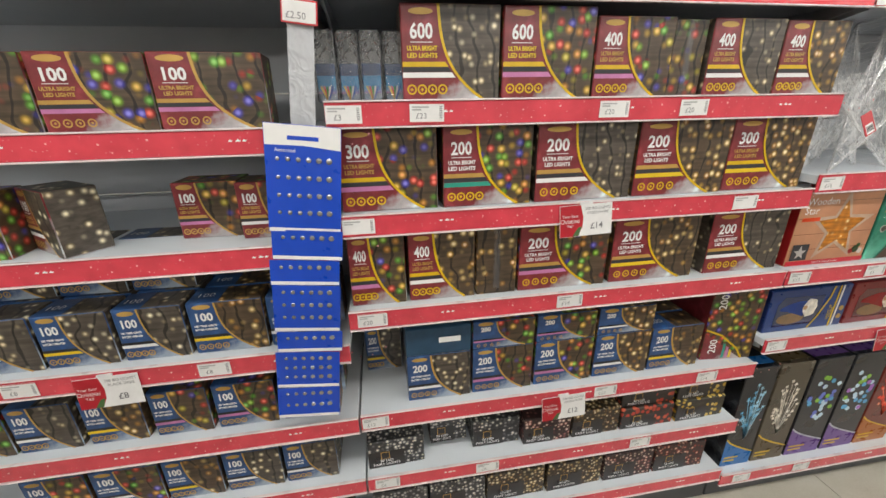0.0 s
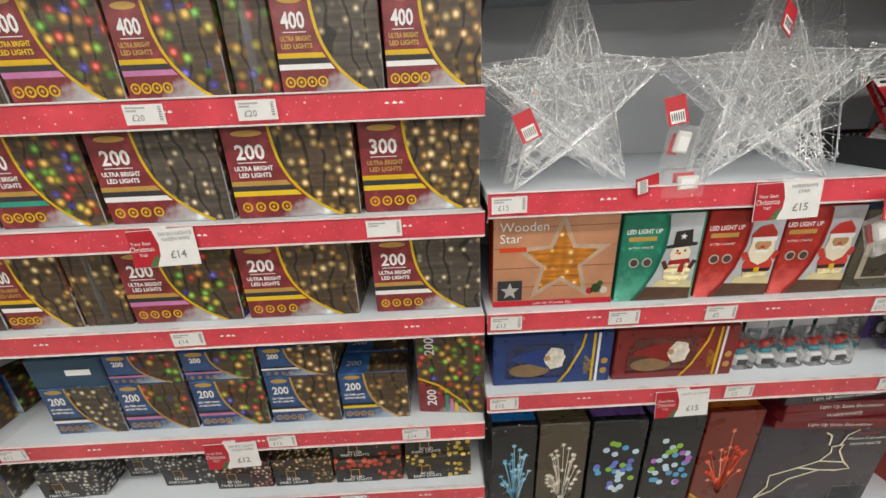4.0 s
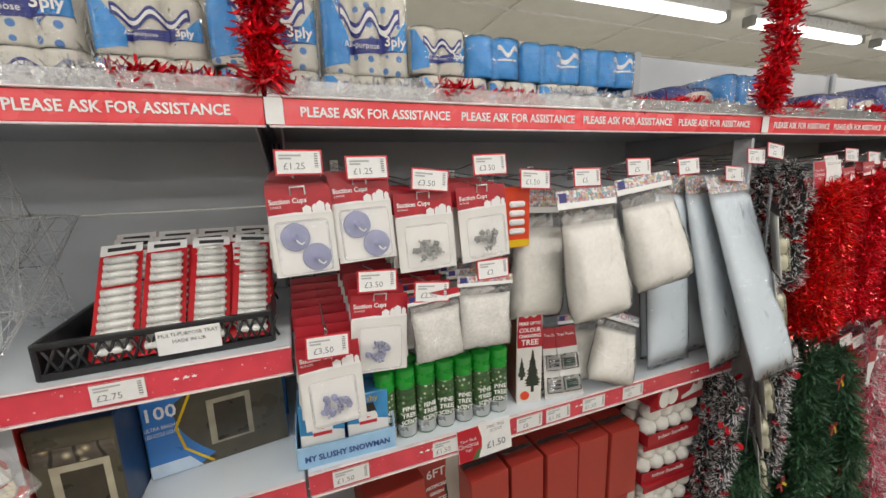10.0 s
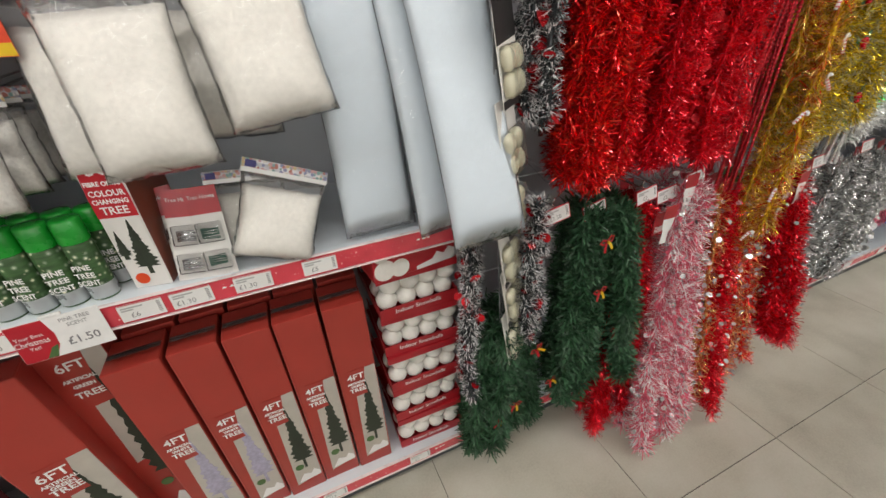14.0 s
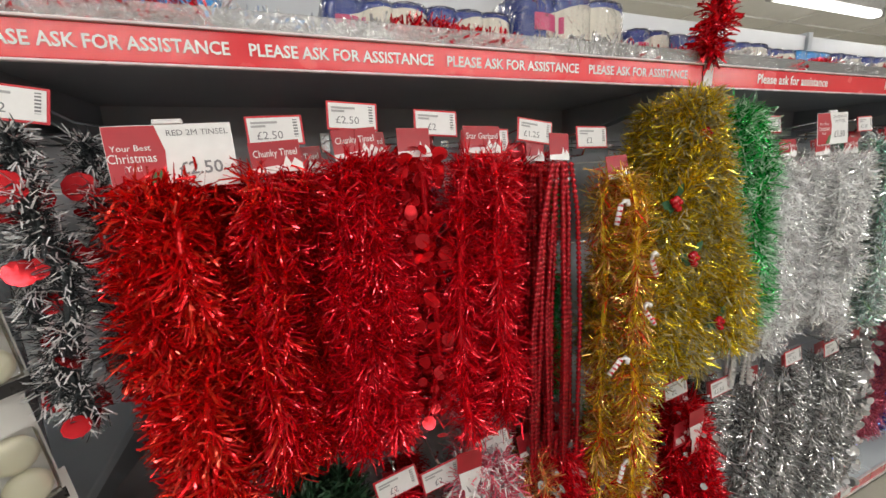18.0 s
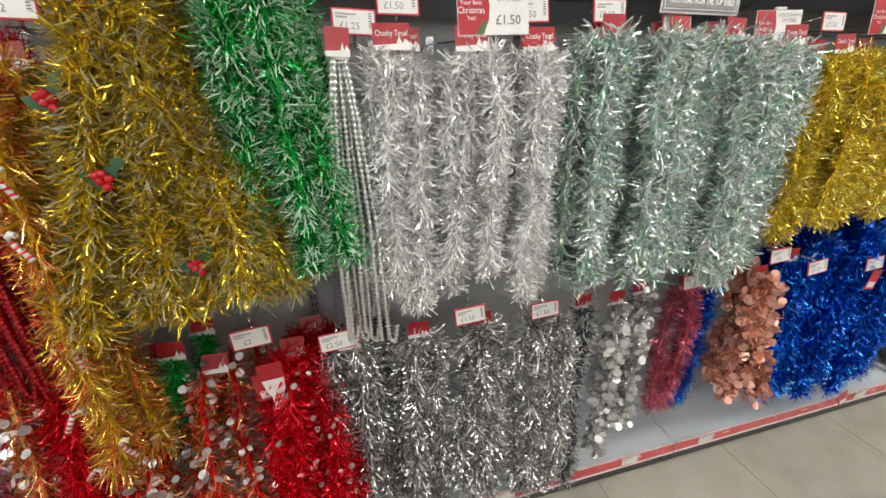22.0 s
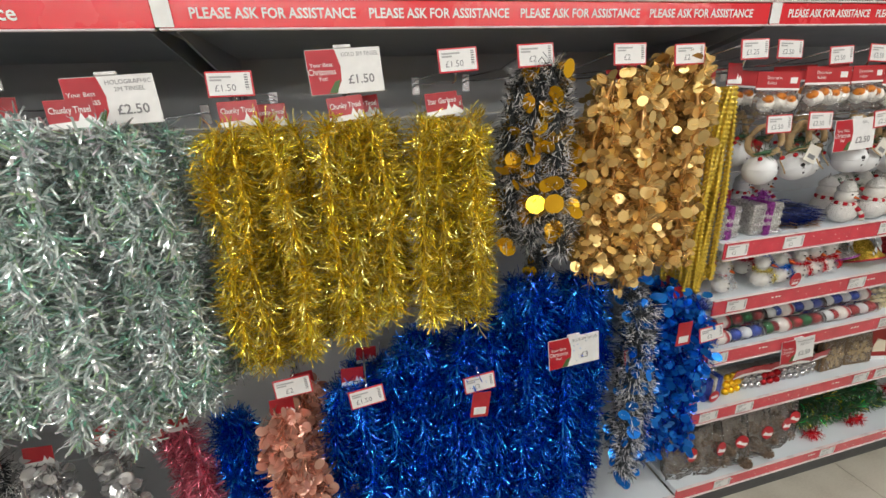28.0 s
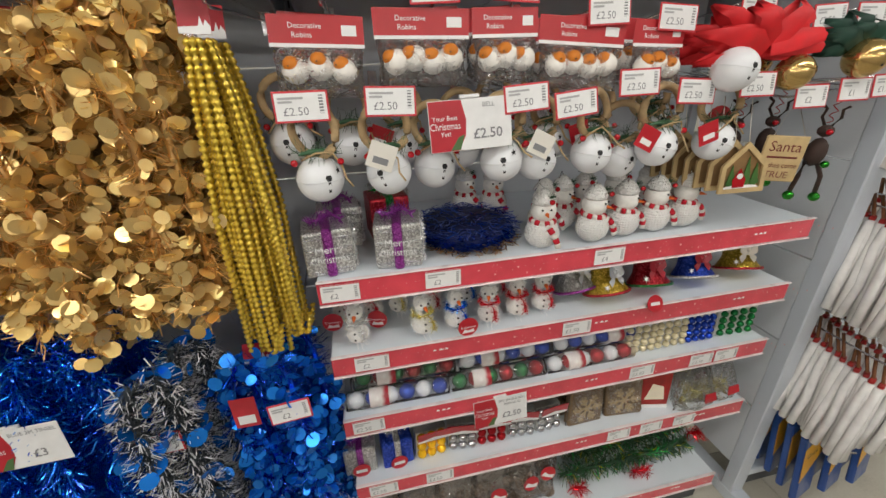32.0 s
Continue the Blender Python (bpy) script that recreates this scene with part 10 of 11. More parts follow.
for x0, x1, yy, zz, cols in ((7.505, 7.762, 0.03, 0.0235, "bw"), (7.756, 8.007, 0.03, 0.0235, "gr"), (8.009, 8.254, 0.03, 0.0235, "wr"), (7.52, 7.77, 0.078, 0.0235, "gr"), (7.77, 8.02, 0.078, 0.0235, "bw"), (8.02, 8.26, 0.078, 0.0235, "bw"), (7.53, 7.78, 0.054, 0.064, "gr"), (7.785, 8.03, 0.054, 0.064, "bw"), (8.035, 8.28, 0.056, 0.064, "bw"), (7.53, 7.78, 0.126, 0.0235, "bw"), (7.78, 8.03, 0.126, 0.0235, "gr"), (8.03, 8.27, 0.126, 0.0235, "bw"), (7.53, 7.78, 0.102, 0.064, "bw"), (7.79, 8.03, 0.102, 0.064, "gr"), (8.03, 8.28, 0.104, 0.064, "gr")):
    ob = thing("bauble_tube", pose((x0 + x1) / 2, yy, ZH[2] + zz, 0, 90, random.uniform(-1, 1)), "clear plastic tube of small baubles with a printed band", "bauble tube", "tubes of baubles")
    part("tube", tbm, None, ob).visible_shadow = False
    seqn = {"bw": ("white", "blue"), "gr": ("green", "red"), "wr": ("white", "red")}[cols]
    for k in range(6):
        part("bauble", bbm[seqn[k % 2]], None, ob, m=pose(0, 0, -0.098 + 0.0395 * k))
    part("label_band", lbm, None, ob, "red and white printed band", pose(0, 0, random.choice((-0.045, 0.05))))
CREAMB = plain("pearl_cream", rgb("d8cdaa"), 0.25, 0.2, var=0.06)


def bead_pack(x0, x1, y, z, h, mat, nx, nz, label, header=None, tag=False, sq=False, d=0.04):
    w = x1 - x0
    ob = thing("bead_pack", pose((x0 + x1) / 2, y, z + 0.001, -3, random.uniform(-2, 2), random.uniform(-8, 8)), label, "bauble pack", "packs of small baubles")
    r = min(w * 0.94 / nx, h * 0.94 / nz) / 2
    bm = tomesh(ball(r, (0, 0, 0), 2) if not sq else block(-r * .92, r * .92, -r * .92, r * .92, -r * .92, r * .92, r * 0.25), "bauble", mat)
    part("tray", block(-w / 2, w / 2, r * 1.2, d, 0, h, 0.002), plain("tray_clear", rgb("b9b8b4"), 0.3, var=0.1), ob)
    for i in range(nx):
        for k in range(nz):
            part("bauble", bm, None, ob, m=pose((i - (nx - 1) / 2) * w * 0.96 / nx, r * 0.9, h * (k + 0.5) / nz))
    if header:
        hd = part("header_card", block(-w / 2, w / 2, 0.004, 0.006, h, h + header, 0.0), HEADRED, ob, "red printed header card", pose(0, 0.0, 0, 14, 0, 0))
        part("white_edge", plate([(-w / 2, h), (w / 2, h), (w / 2, h + 0.007), (0, h + 0.014), (-w / 2, h + 0.005)], 0.0038), WHITE, hd)
    if tag:
        part("round_tag", plate(disc_pts(0.006, 0.022, 0.022, 18), -0.004, 0.001), TAGRED, ob, "round red swing tag")
    return ob


for x0, x1, mt, lab in ((8.236, 8.335, CREAMB, "clear box of cream pearl baubles"), (8.330, 8.434, CREAMB, "clear box of cream pearl baubles"), (8.428, 8.520, BAUB["blue"], "clear box of blue baubles"), (8.528, 8.655, BAUB["green"], "clear box of green foil gift baubles")):
    bead_pack(x0, x1, 0.03, ZH[2], 0.082, mt, 4, 4, lab)

# ---------------------------------------------------------------- bay H: shelf one
for x0, x1, mt, kind in ((7.478, 7.563, GSILVER, "purple"), (7.574, 7.659, GBLUE, "white")):
    ob = thing("glitter_cube", pose((x0 + x1) / 2, 0.03, ZH[1] + 0.001, 0, 0, random.uniform(-8, 8)), "glittered cube ornament with a round red tag", "gift ornament", "glitter cubes")
    part("box", block(-0.040, 0.040, 0, 0.08, 0, 0.085, 0.006, 2), mt, ob)
    part("ribbon", block(-0.008, 0.008, -0.004, 0.082, 0, 0.090, 0.003), GPURPLE if kind == "purple" else GSILVER, ob)
    part("bow", bandt if kind == "purple" else tinsel([(-0.025, 0, 0), (0.025, 0, 0.006)], 0.016, 5000, 0.0016, [SILVER], seed=751, name="bow"), None, ob, m=pose(0, 0.03, 0.094))
    part("round_tag", plate(disc_pts(0.0, 0.020, 0.022, 18), -0.006, 0.001), TAGRED, ob, "round red swing tag")
    part("tag_print", plate([(-0.014, 0.014), (0.014, 0.014), (0.014, 0.024), (-0.014, 0.024)], -0.0072), WHITE, ob)
for x0, x1, mt, nm in ((7.664, 7.748, SEQ["brightgold"], "gold"), (7.749, 7.829, BAUB["silver"], "silver"), (7.829, 7.917, BAUB["red"], "red"), (7.919, 7.997, BAUB["silver"], "silver"), (8.004, 8.081, BAUB["silver"], "silver")):
    bead_pack(x0, x1, 0.03, ZH[1], 0.082, mt, 3, 3, f"pack of {nm} jingle bell baubles with a red header", header=0.034)
KRAFT = plain("kraft_card", rgb("7a6448"), 0.7, var=0.15, scale=40)


def snowflake_bm(r):
    bm = bmesh.new()
    for k in range(6):
        a = radians(60 * k)
        c, s = math.cos(a), math.sin(a)
        segs = [((0, 0), (r, 0))] + [((r * f, 0), (r * f + r * 0.2, sg * r * 0.22)) for f in (0.4, 0.66) for sg in (-1, 1)]
        for (ax, az), (bx, bz) in segs:
            d = Vector((bx - ax, bz - az)).normalized() * 0.0024
            q = [(ax - d.y, az + d.x), (ax + d.y, az - d.x), (bx + d.y, bz - d.x), (bx - d.y, bz + d.x)]
            bm = join(bm, plate([(x * c - z * s, x * s + z * c) for x, z in q], 0, 0.003))
    return bm


for x0, x1, rz in ((8.091, 8.213, 4), (8.216, 8.334, -8)):
    for k in range(3):
        ob = thing("snowflake_pack", pose((x0 + x1) / 2, 0.028 + 0.045 * k, ZH[1] + 0.001, -6, random.uniform(-4, 4), rz), "pale wooden snowflake on brown card in a clear bag", "snowflake pack", "wooden snowflake packs")
        part("card", block(-0.055, 0.055, 0.004, 0.03, 0, 0.115, 0.004), KRAFT, ob)
        part("snowflake", snowflake_bm(0.047), PLY, ob, m=pose(0, 0.002, 0.056))
        part("film_bag", pillow(0.122, 0.135, 0.045, HFILM, 760 + k, 0.004, 8), HFILM, ob, m=pose(0, 0.014, 0.135)).visible_shadow = False
ob = thing("gift_card_pack", pose(8.375, 0.035, ZH[1] + 0.001, -6, 3, -10), "small red printed card pack in film", "card pack")
part("card", block(-0.044, 0.044, 0, 0.012, 0, 0.125, 0.002), plain("card_red_print", rgb("a02a26"), 0.4, var=0.3, scale=50), ob)
part("print_block", plate([(-0.03, 0.03), (0.03, 0.03), (0.022, 0.075), (-0.012, 0.085)], 0), plain("print_cream", rgb("d8c8a8"), 0.4, var=0.2), ob)
part("white_edge", plate([(-0.044, 0.0), (0.044, 0.0), (0.044, 0.012), (-0.044, 0.012)], 0), WHITE, ob)
for k, (x, y) in enumerate(((8.49, 0.04), (8.58, 0.05), (8.53, 0.12))):
    ob = thing("decoration_bag", pose(x, y, ZH[1] + 0.115, -14, 0, 0), "crinkled clear bag of gold trimmings", "decoration bag", "clear bags of trimmings")
    part("trimming", tinsel([(-0.04, 0, -0.09), (-0.01, 0.0, -0.05), (0.02, 0, -0.09), (0.04, 0, -0.06)], 0.028, 2600, 0.003, [GOLDHI, CREAM], share=[0.5, 0.5], seed=770 + k), None, ob)
    part("film_bag", pillow(0.13, 0.12, 0.07, HFILM, 775 + k, 0.007, 10), HFILM, ob).visible_shadow = False
    part("red_tag", plate([(0.01, -0.09), (0.05, -0.085), (0.046, -0.06), (0.012, -0.062)], -0.036, 0.001), TAGRED, ob)

# ---------------------------------------------------------------- bay H: base shelf
CONE = plain("pine_cone", rgb("8a7664"), 0.7, var=0.25, scale=80, island=0.3)


def cone_bm(r=0.022, h=0.05):
    V, F = [], []
    n = 46
    for i in range(n):
        t = i / n
        a = i * 2.39996
        rr = r * math.sin(math.pi * (0.12 + 0.80 * t)) ** 0.8
        z = h * t
        c, s = math.cos(a), math.sin(a)
        w = 0.0065 * (1.1 - 0.6 * t)
        b0 = len(V)
        V += [(c * rr * 0.4 - s * w * 0.5, s * rr * 0.4 + c * w * 0.5, z), (c * rr * 0.4 + s * w * 0.5, s * rr * 0.4 - c * w * 0.5, z), (c * rr + s * w, s * rr - c * w, z + 0.006), (c * rr - s * w, s * rr + c * w, z + 0.006), (c * rr * 0.6, s * rr * 0.6, z + 0.011)]
        F += [np.array([b0, b0 + 1, b0 + 2, b0 + 3]), np.array([b0 + 3, b0 + 2, b0 + 4])]
    return build_faces("pine_cone", np.array(V), F, [CONE], np.zeros(len(F)))


conem = cone_bm()
GREYFILL = plain("grey_wicker", rgb("8a8076"), 0.6, var=0.4, scale=90, bump=0.8)
BAGDULL = clear_film("cone_bag_film", tint=(0.8, 0.78, 0.74), alpha=0.10, rough=0.1, wrinkle=1.0, scale=35)
for i, (x, y, w, h) in enumerate(((7.55, 0.07, 0.12, 0.20), (7.66, 0.06, 0.12, 0.21), (7.77, 0.065, 0.12, 0.22), (7.875, 0.07, 0.12, 0.225), (7.975, 0.08, 0.11, 0.22), (8.06, 0.10, 0.10, 0.225), (7.60, 0.22, 0.12, 0.22), (7.73, 0.22, 0.12, 0.22), (7.86, 0.23, 0.12, 0.22), (7.98, 0.24, 0.12, 0.22))):
    ob = thing("decoration_bag", pose(x, y, ZH[0] + h, -6, random.uniform(-6, 6), random.uniform(-12, 12)), "clear bag of grey-brown pine cones with a red round label", "decoration bag", "bags of pine cones")
    for k in range(9 if y < 0.2 else 5):
        part("pine_cone", conem, None, ob, m=pose((-0.5 + (k % 3) / 2) * w * 0.55 + random.uniform(-0.008, 0.008), random.uniform(-0.022, 0.01), -h * 0.96 + (k // 3) * 0.052 + 0.005, random.uniform(-60, 60), random.uniform(-60, 60), random.uniform(0, 360)))
    part("backing", pillow(w * 0.86, h * 0.82, 0.045, GREYFILL, 790 + i, 0.006, 8), GREYFILL, ob, "grey wicker filling", pose(0, 0.014, -h * 0.17))
    part("film_bag", pillow(w * 1.05, h, 0.085, BAGDULL, 800 + i, 0.006, 10), BAGDULL, ob).visible_shadow = False
    tg = part("round_tag", plate(disc_pts(0, 0, 0.025, 18), 0, 0.001), TAGRED, ob, "round red and white label", pose(0.01, -0.046, -h * 0.42, -4, 20, 0))
    part("town_print", plate([(-0.02, -0.012), (0.02, -0.012), (0.022, 0.002), (0.004, -0.003), (-0.012, 0.003)], -0.0011), WHITE, tg)
ob = thing("tinsel_garland", pose(0, 0, 0), "coiled green pine tinsel garland with red glitter ends", "tinsel", "coiled garland on the base shelf")
for k, (y, z, x0, x1) in enumerate(((0.08, 0.055, 8.14, 8.62), (0.15, 0.065, 8.16, 8.64), (0.11, 0.115, 8.18, 8.60), (0.19, 0.12, 8.2, 8.62))):
    part("strand", tinsel([(x0, y, ZH[0] + z), ((x0 + x1) / 2, y - 0.01, ZH[0] + z + 0.012), (x1, y + 0.01, ZH[0] + z)], 0.040, 4200, 0.0036, [PINE, GREEN, GOLD], share=[0.78, 0.15, 0.07], seed=820 + k), None, ob)
for x, y, z in ((8.17, 0.045, 0.03), (8.40, 0.05, 0.032), (8.62, 0.08, 0.11), (8.60, 0.16, 0.15)):
    part("red_end", tinsel([(x - 0.02, y, ZH[0] + z), (x + 0.03, y - 0.01, ZH[0] + z)], 0.030, 5200, 0.0024, [RED], seed=int(x * 100)), None, ob, "red glitter end")

# ---------------------------------------------------------------- end of the run
GREYPOST = plain("post_enamel", rgb("c2c8d0"), 0.35, var=0.05, scale=8, bump=0.02)
en = thing("end_frame", pose(8.765, 0, 0), "light grey steel end frame with a front post", "shelving")
part("front_post", block(-0.004, 0.046, -0.012, 0.03, 0.0, 1.98, 0.003), GREYPOST, en)
part("foot", block(-0.006, 0.048, -0.05, 0.40, 0.0, 0.05, 0.003), GREYPOST, en)
for k in range(8):
    z0 = 0.155 + 0.267 * k
    if z0 < 1.9:
        part("side_panel", block(0.0, 0.014, 0.032, BACK + 0.06, z0 + 0.002, min(1.98, z0 + 0.265), 0.002), PANEL, en)
nb = thing("shelf_bay", pose(0, 0, 0), "grey steel shop shelving bay with cleaning goods on hooks", "shelving", "shelving bays along the aisle")
for k in range(7):
    part("back_panel", block(8.82, 10.05, 0.30, 0.312, 0.12 + 0.267 * k + 0.002, 0.12 + 0.267 * (k + 1) - 0.002, 0.002), PANEL, nb)
part("base_shelf", block(8.82, 10.05, 0.0, 0.30, 0.10, 0.13, 0.003), SHELF, nb)
part("plinth", block(8.82, 10.05, 0.03, 0.05, 0.0, 0.10), DARKSTEEL, nb)
part("top_shelf", block(8.82, 10.05, 0.0, 0.30, TOPZ - 0.03, TOPZ, 0.002), STEEL, nb)
COTTON = plain("mop_cotton", rgb("e9e7e5"), 0.85, var=0.1, scale=45, bump=0.6)
MOPRED = plain("mop_red", rgb("a01f1c"), 0.45, var=0.2)
MOPWOOD = plain("mop_wood", rgb("7a4a26"), 0.6, var=0.2)


def mop_head(seed):
    rnd = random.Random(seed)
    bm = bmesh.new()
    for k in range(9):
        x = (k - 4) * 0.0075
        P = [(x * 0.3, 0, 0), (x * 0.8, rnd.uniform(-0.004, 0.004), -0.05), (x * 1.6 + rnd.uniform(-0.004, 0.004), rnd.uniform(-0.006, 0.006), -0.15), (x * 2.0 + rnd.uniform(-0.006, 0.006), rnd.uniform(-0.008, 0.008), -0.245 + rnd.uniform(-0.01, 0.01))]
        bm = join(bm, tube(P, 0.0105, 6))
    return tomesh(bm, "cotton", COTTON)


mopm = [mop_head(900 + i) for i in range(4)]
mclip = tomesh(block(-0.012, 0.012, -0.006, 0.006, -0.012, 0.012, 0.003), "clip", MOPRED)
mstick = tomesh(tube([(0, 0, 0.01), (0.05, 0.02, 0.055)], 0.004, 6), "stick", MOPWOOD)
mtag = tomesh(block(-0.003, 0.003, -0.010, -0.009, -0.09, -0.02, 0.0), "flag", plain("flag_blue", rgb("27306a"), 0.5))
for zt, n in ((0.705, 14), (1.085, 14), (1.465, 12)):
    for row, x in enumerate((8.858, 8.985)):
        for k in range(n):
            ob = thing("dish_mop", pose(x + 0.006 * (k % 2), 0.07 - 0.018 * k, zt - 0.003 * k, 0, random.uniform(-3, 3), 20 + random.uniform(-10, 10)), "white cotton dish mop with a red clip", "dish mop", "hanging dish mops")
            tagged(part("cotton", mopm[(k + row) % 4], None, ob), kind="stuff")
            part("clip", mclip, None, ob)
            part("stick", mstick, None, ob)
            if k % 3 == 0:
                part("flag", mtag, None, ob)
CLOTHB, CLOTHY = plain("pack_blue", rgb("1f4688"), 0.35, var=0.12, coat=0.3), plain("pack_yellow", rgb("d8a020"), 0.4, var=0.12)
for row, x in enumerate((8.90, 9.02, 9.14)):
    for k in range(5):
        ob = thing("cloth_pack", pose(x, 0.10 - 0.045 * k, 0.415 - 0.008 * k, -8, 0, 14), "blue and yellow pack of dish cloths", "cloth pack", "packs of dish cloths")
        part("pack", block(-0.05, 0.05, 0, 0.02, -0.25, 0, 0.004), CLOTHB, ob)
        part("yellow_band", plate([(-0.05, -0.17), (0.05, -0.11), (0.05, -0.02), (-0.05, -0.04)], 0, 0.0008), CLOTHY, ob)
        if k == 4:
            part("title_print", text_mesh("Cloths", 0.024, INK, 0.085), None, ob, m=pose(0, -0.0014, -0.075))
dc = thing("dish_card", pose(9.0, -0.19, 0.64, -4, 0, 10), "yellow and blue printed card marked dish", "card")
part("card", block(-0.04, 0.04, 0, 0.002, -0.075, 0.03, 0.001), CLOTHY, dc)
part("blue_foot", plate([(-0.04, -0.075), (0.04, -0.075), (0.04, -0.055), (-0.04, -0.045)], 0, 0.0008), CLOTHB, dc)
part("title_print", text_mesh("Dish", 0.026, INK, 0.065), None, dc, m=pose(0, -0.001, -0.02))
CHOOKS = [(x, z) for z in (0.42, 0.72, 1.10, 1.48) for x in (8.88, 8.99)]
for x, z in CHOOKS:
    hook_ob = thing("display_hook", pose(x, 0, z), "plain chrome display prong", "display hook", "display hooks")
    part("prong", tube([(0, 0.30, 0.01), (0, -0.17, 0.0), (0, -0.18, 0.012)], 0.003, 6), CHROME, hook_ob)

# ---------------------------------------------------------------- paper rolls on the top shelf
m, nt, b = nodes_of("roll_film_cream")
tc = nt.nodes.new("ShaderNodeTexCoord")
v = nt.nodes.new("ShaderNodeTexVoronoi")
v.inputs["Scale"].default_value, v.inputs["Randomness"].default_value = 34, 0.35
nt.links.new(tc.outputs["Object"], v.inputs["Vector"])
r = ramp(nt, [(0.0, rgb("4f86c8")), (0.20, rgb("4f86c8")), (0.23, rgb("dcd8cc")), (1.0, rgb("d6d1c4"))])
nt.links.new(v.outputs["Distance"], r.inputs[0]), nt.links.new(r.outputs[0], b.inputs["Base Color"])
nz = nt.nodes.new("ShaderNodeTexNoise")
nz.inputs["Scale"].default_value, nz.inputs["Distortion"].default_value = 28, 1.2
nt.links.new(tc.outputs["Object"], nz.inputs["Vector"])
bp = nt.nodes.new("ShaderNodeBump")
bp.inputs["Strength"].default_value, bp.inputs["Distance"].default_value = 0.5, 0.006
nt.links.new(nz.outputs[0], bp.inputs["Height"]), nt.links.new(bp.outputs[0], b.inputs["Coat Normal"])
b.inputs["Roughness"].default_value, b.inputs["Coat Weight"].default_value, b.inputs["Coat Roughness"].default_value = 0.6, 0.8, 0.08
MATS["roll_film_cream"] = m
ROLLC = m
ROLLB = plain("roll_film_blue", rgb("2f9ae0"), 0.3, var=0.1, scale=20, bump=0.3, coat=0.7)
ROLLN = plain("roll_film_navy", rgb("2a3f8c"), 0.3, var=0.15, scale=20, bump=0.3, coat=0.7)
ROLLP = plain("roll_plain_cream", rgb("d9d4c8"), 0.6, var=0.06, scale=25, bump=0.3, coat=0.6)
NAVYINK = plain("navy_print", rgb("26348a"), 0.35, var=0.1)


def lobes(x, w, n):
    """Depth of the front of a row of wrapped rolls at x."""
    r = w / n / 2
    u = ((x + w / 2) % (2 * r)) - r
    return -math.sqrt(max(0.0, r * r - u * u)) * 0.55


def lobe_body(w, h, d, n, mat):
    bm = bmesh.new()
    N = n * 10
    xs = [-w / 2 + w * i / N for i in range(N + 1)]
    front = [(x, 0.02 + lobes(min(max(x, -w / 2 + 1e-6), w / 2 - 1e-6), w, n)) for x in xs]
    ring = front + [(w / 2, d * 0.5), (w / 2 - 0.012, d), (-w / 2 + 0.012, d), (-w / 2, d * 0.5)]
    lev = [(0.0, 0.97), (0.006, 1.0), (h - 0.010, 1.0), (h - 0.003, 0.985), (h, 0.94)]
    cyy = d / 2
    rows = [[bm.verts.new((x * k, cyy + (y - cyy) * k, z)) for x, y in ring] for z, k in lev]
    M = len(ring)
    for a, c in zip(rows, rows[1:]):
        for i in range(M):
            f = bm.faces.new((a[i], a[(i + 1) % M], c[(i + 1) % M], c[i]))
            f.smooth = True
    bm.faces.new(rows[-1])
    bm.faces.new(rows[0][::-1])
    return tomesh(bm, "rolls", mat)


def lobe_patch(w, n, x0, x1, lo, hi, off=0.001, steps=26):
    """A printed area that follows the rolls, between two heights given as functions of x."""
    bm = bmesh.new()
    prev = None
    for i in range(steps + 1):
        x = x0 + (x1 - x0) * i / steps
        y = 0.02 + lobes(min(max(x, -w / 2 + 1e-6), w / 2 - 1e-6), w, n) - off
        a, c = lo(x), hi(x)
        cur = [bm.verts.new((x, y, a)), bm.verts.new((x, y, max(a + 0.0005, c)))]
        if prev:
            bm.faces.new((prev[0], cur[0], cur[1], prev[1]))
        prev = cur
    return bm


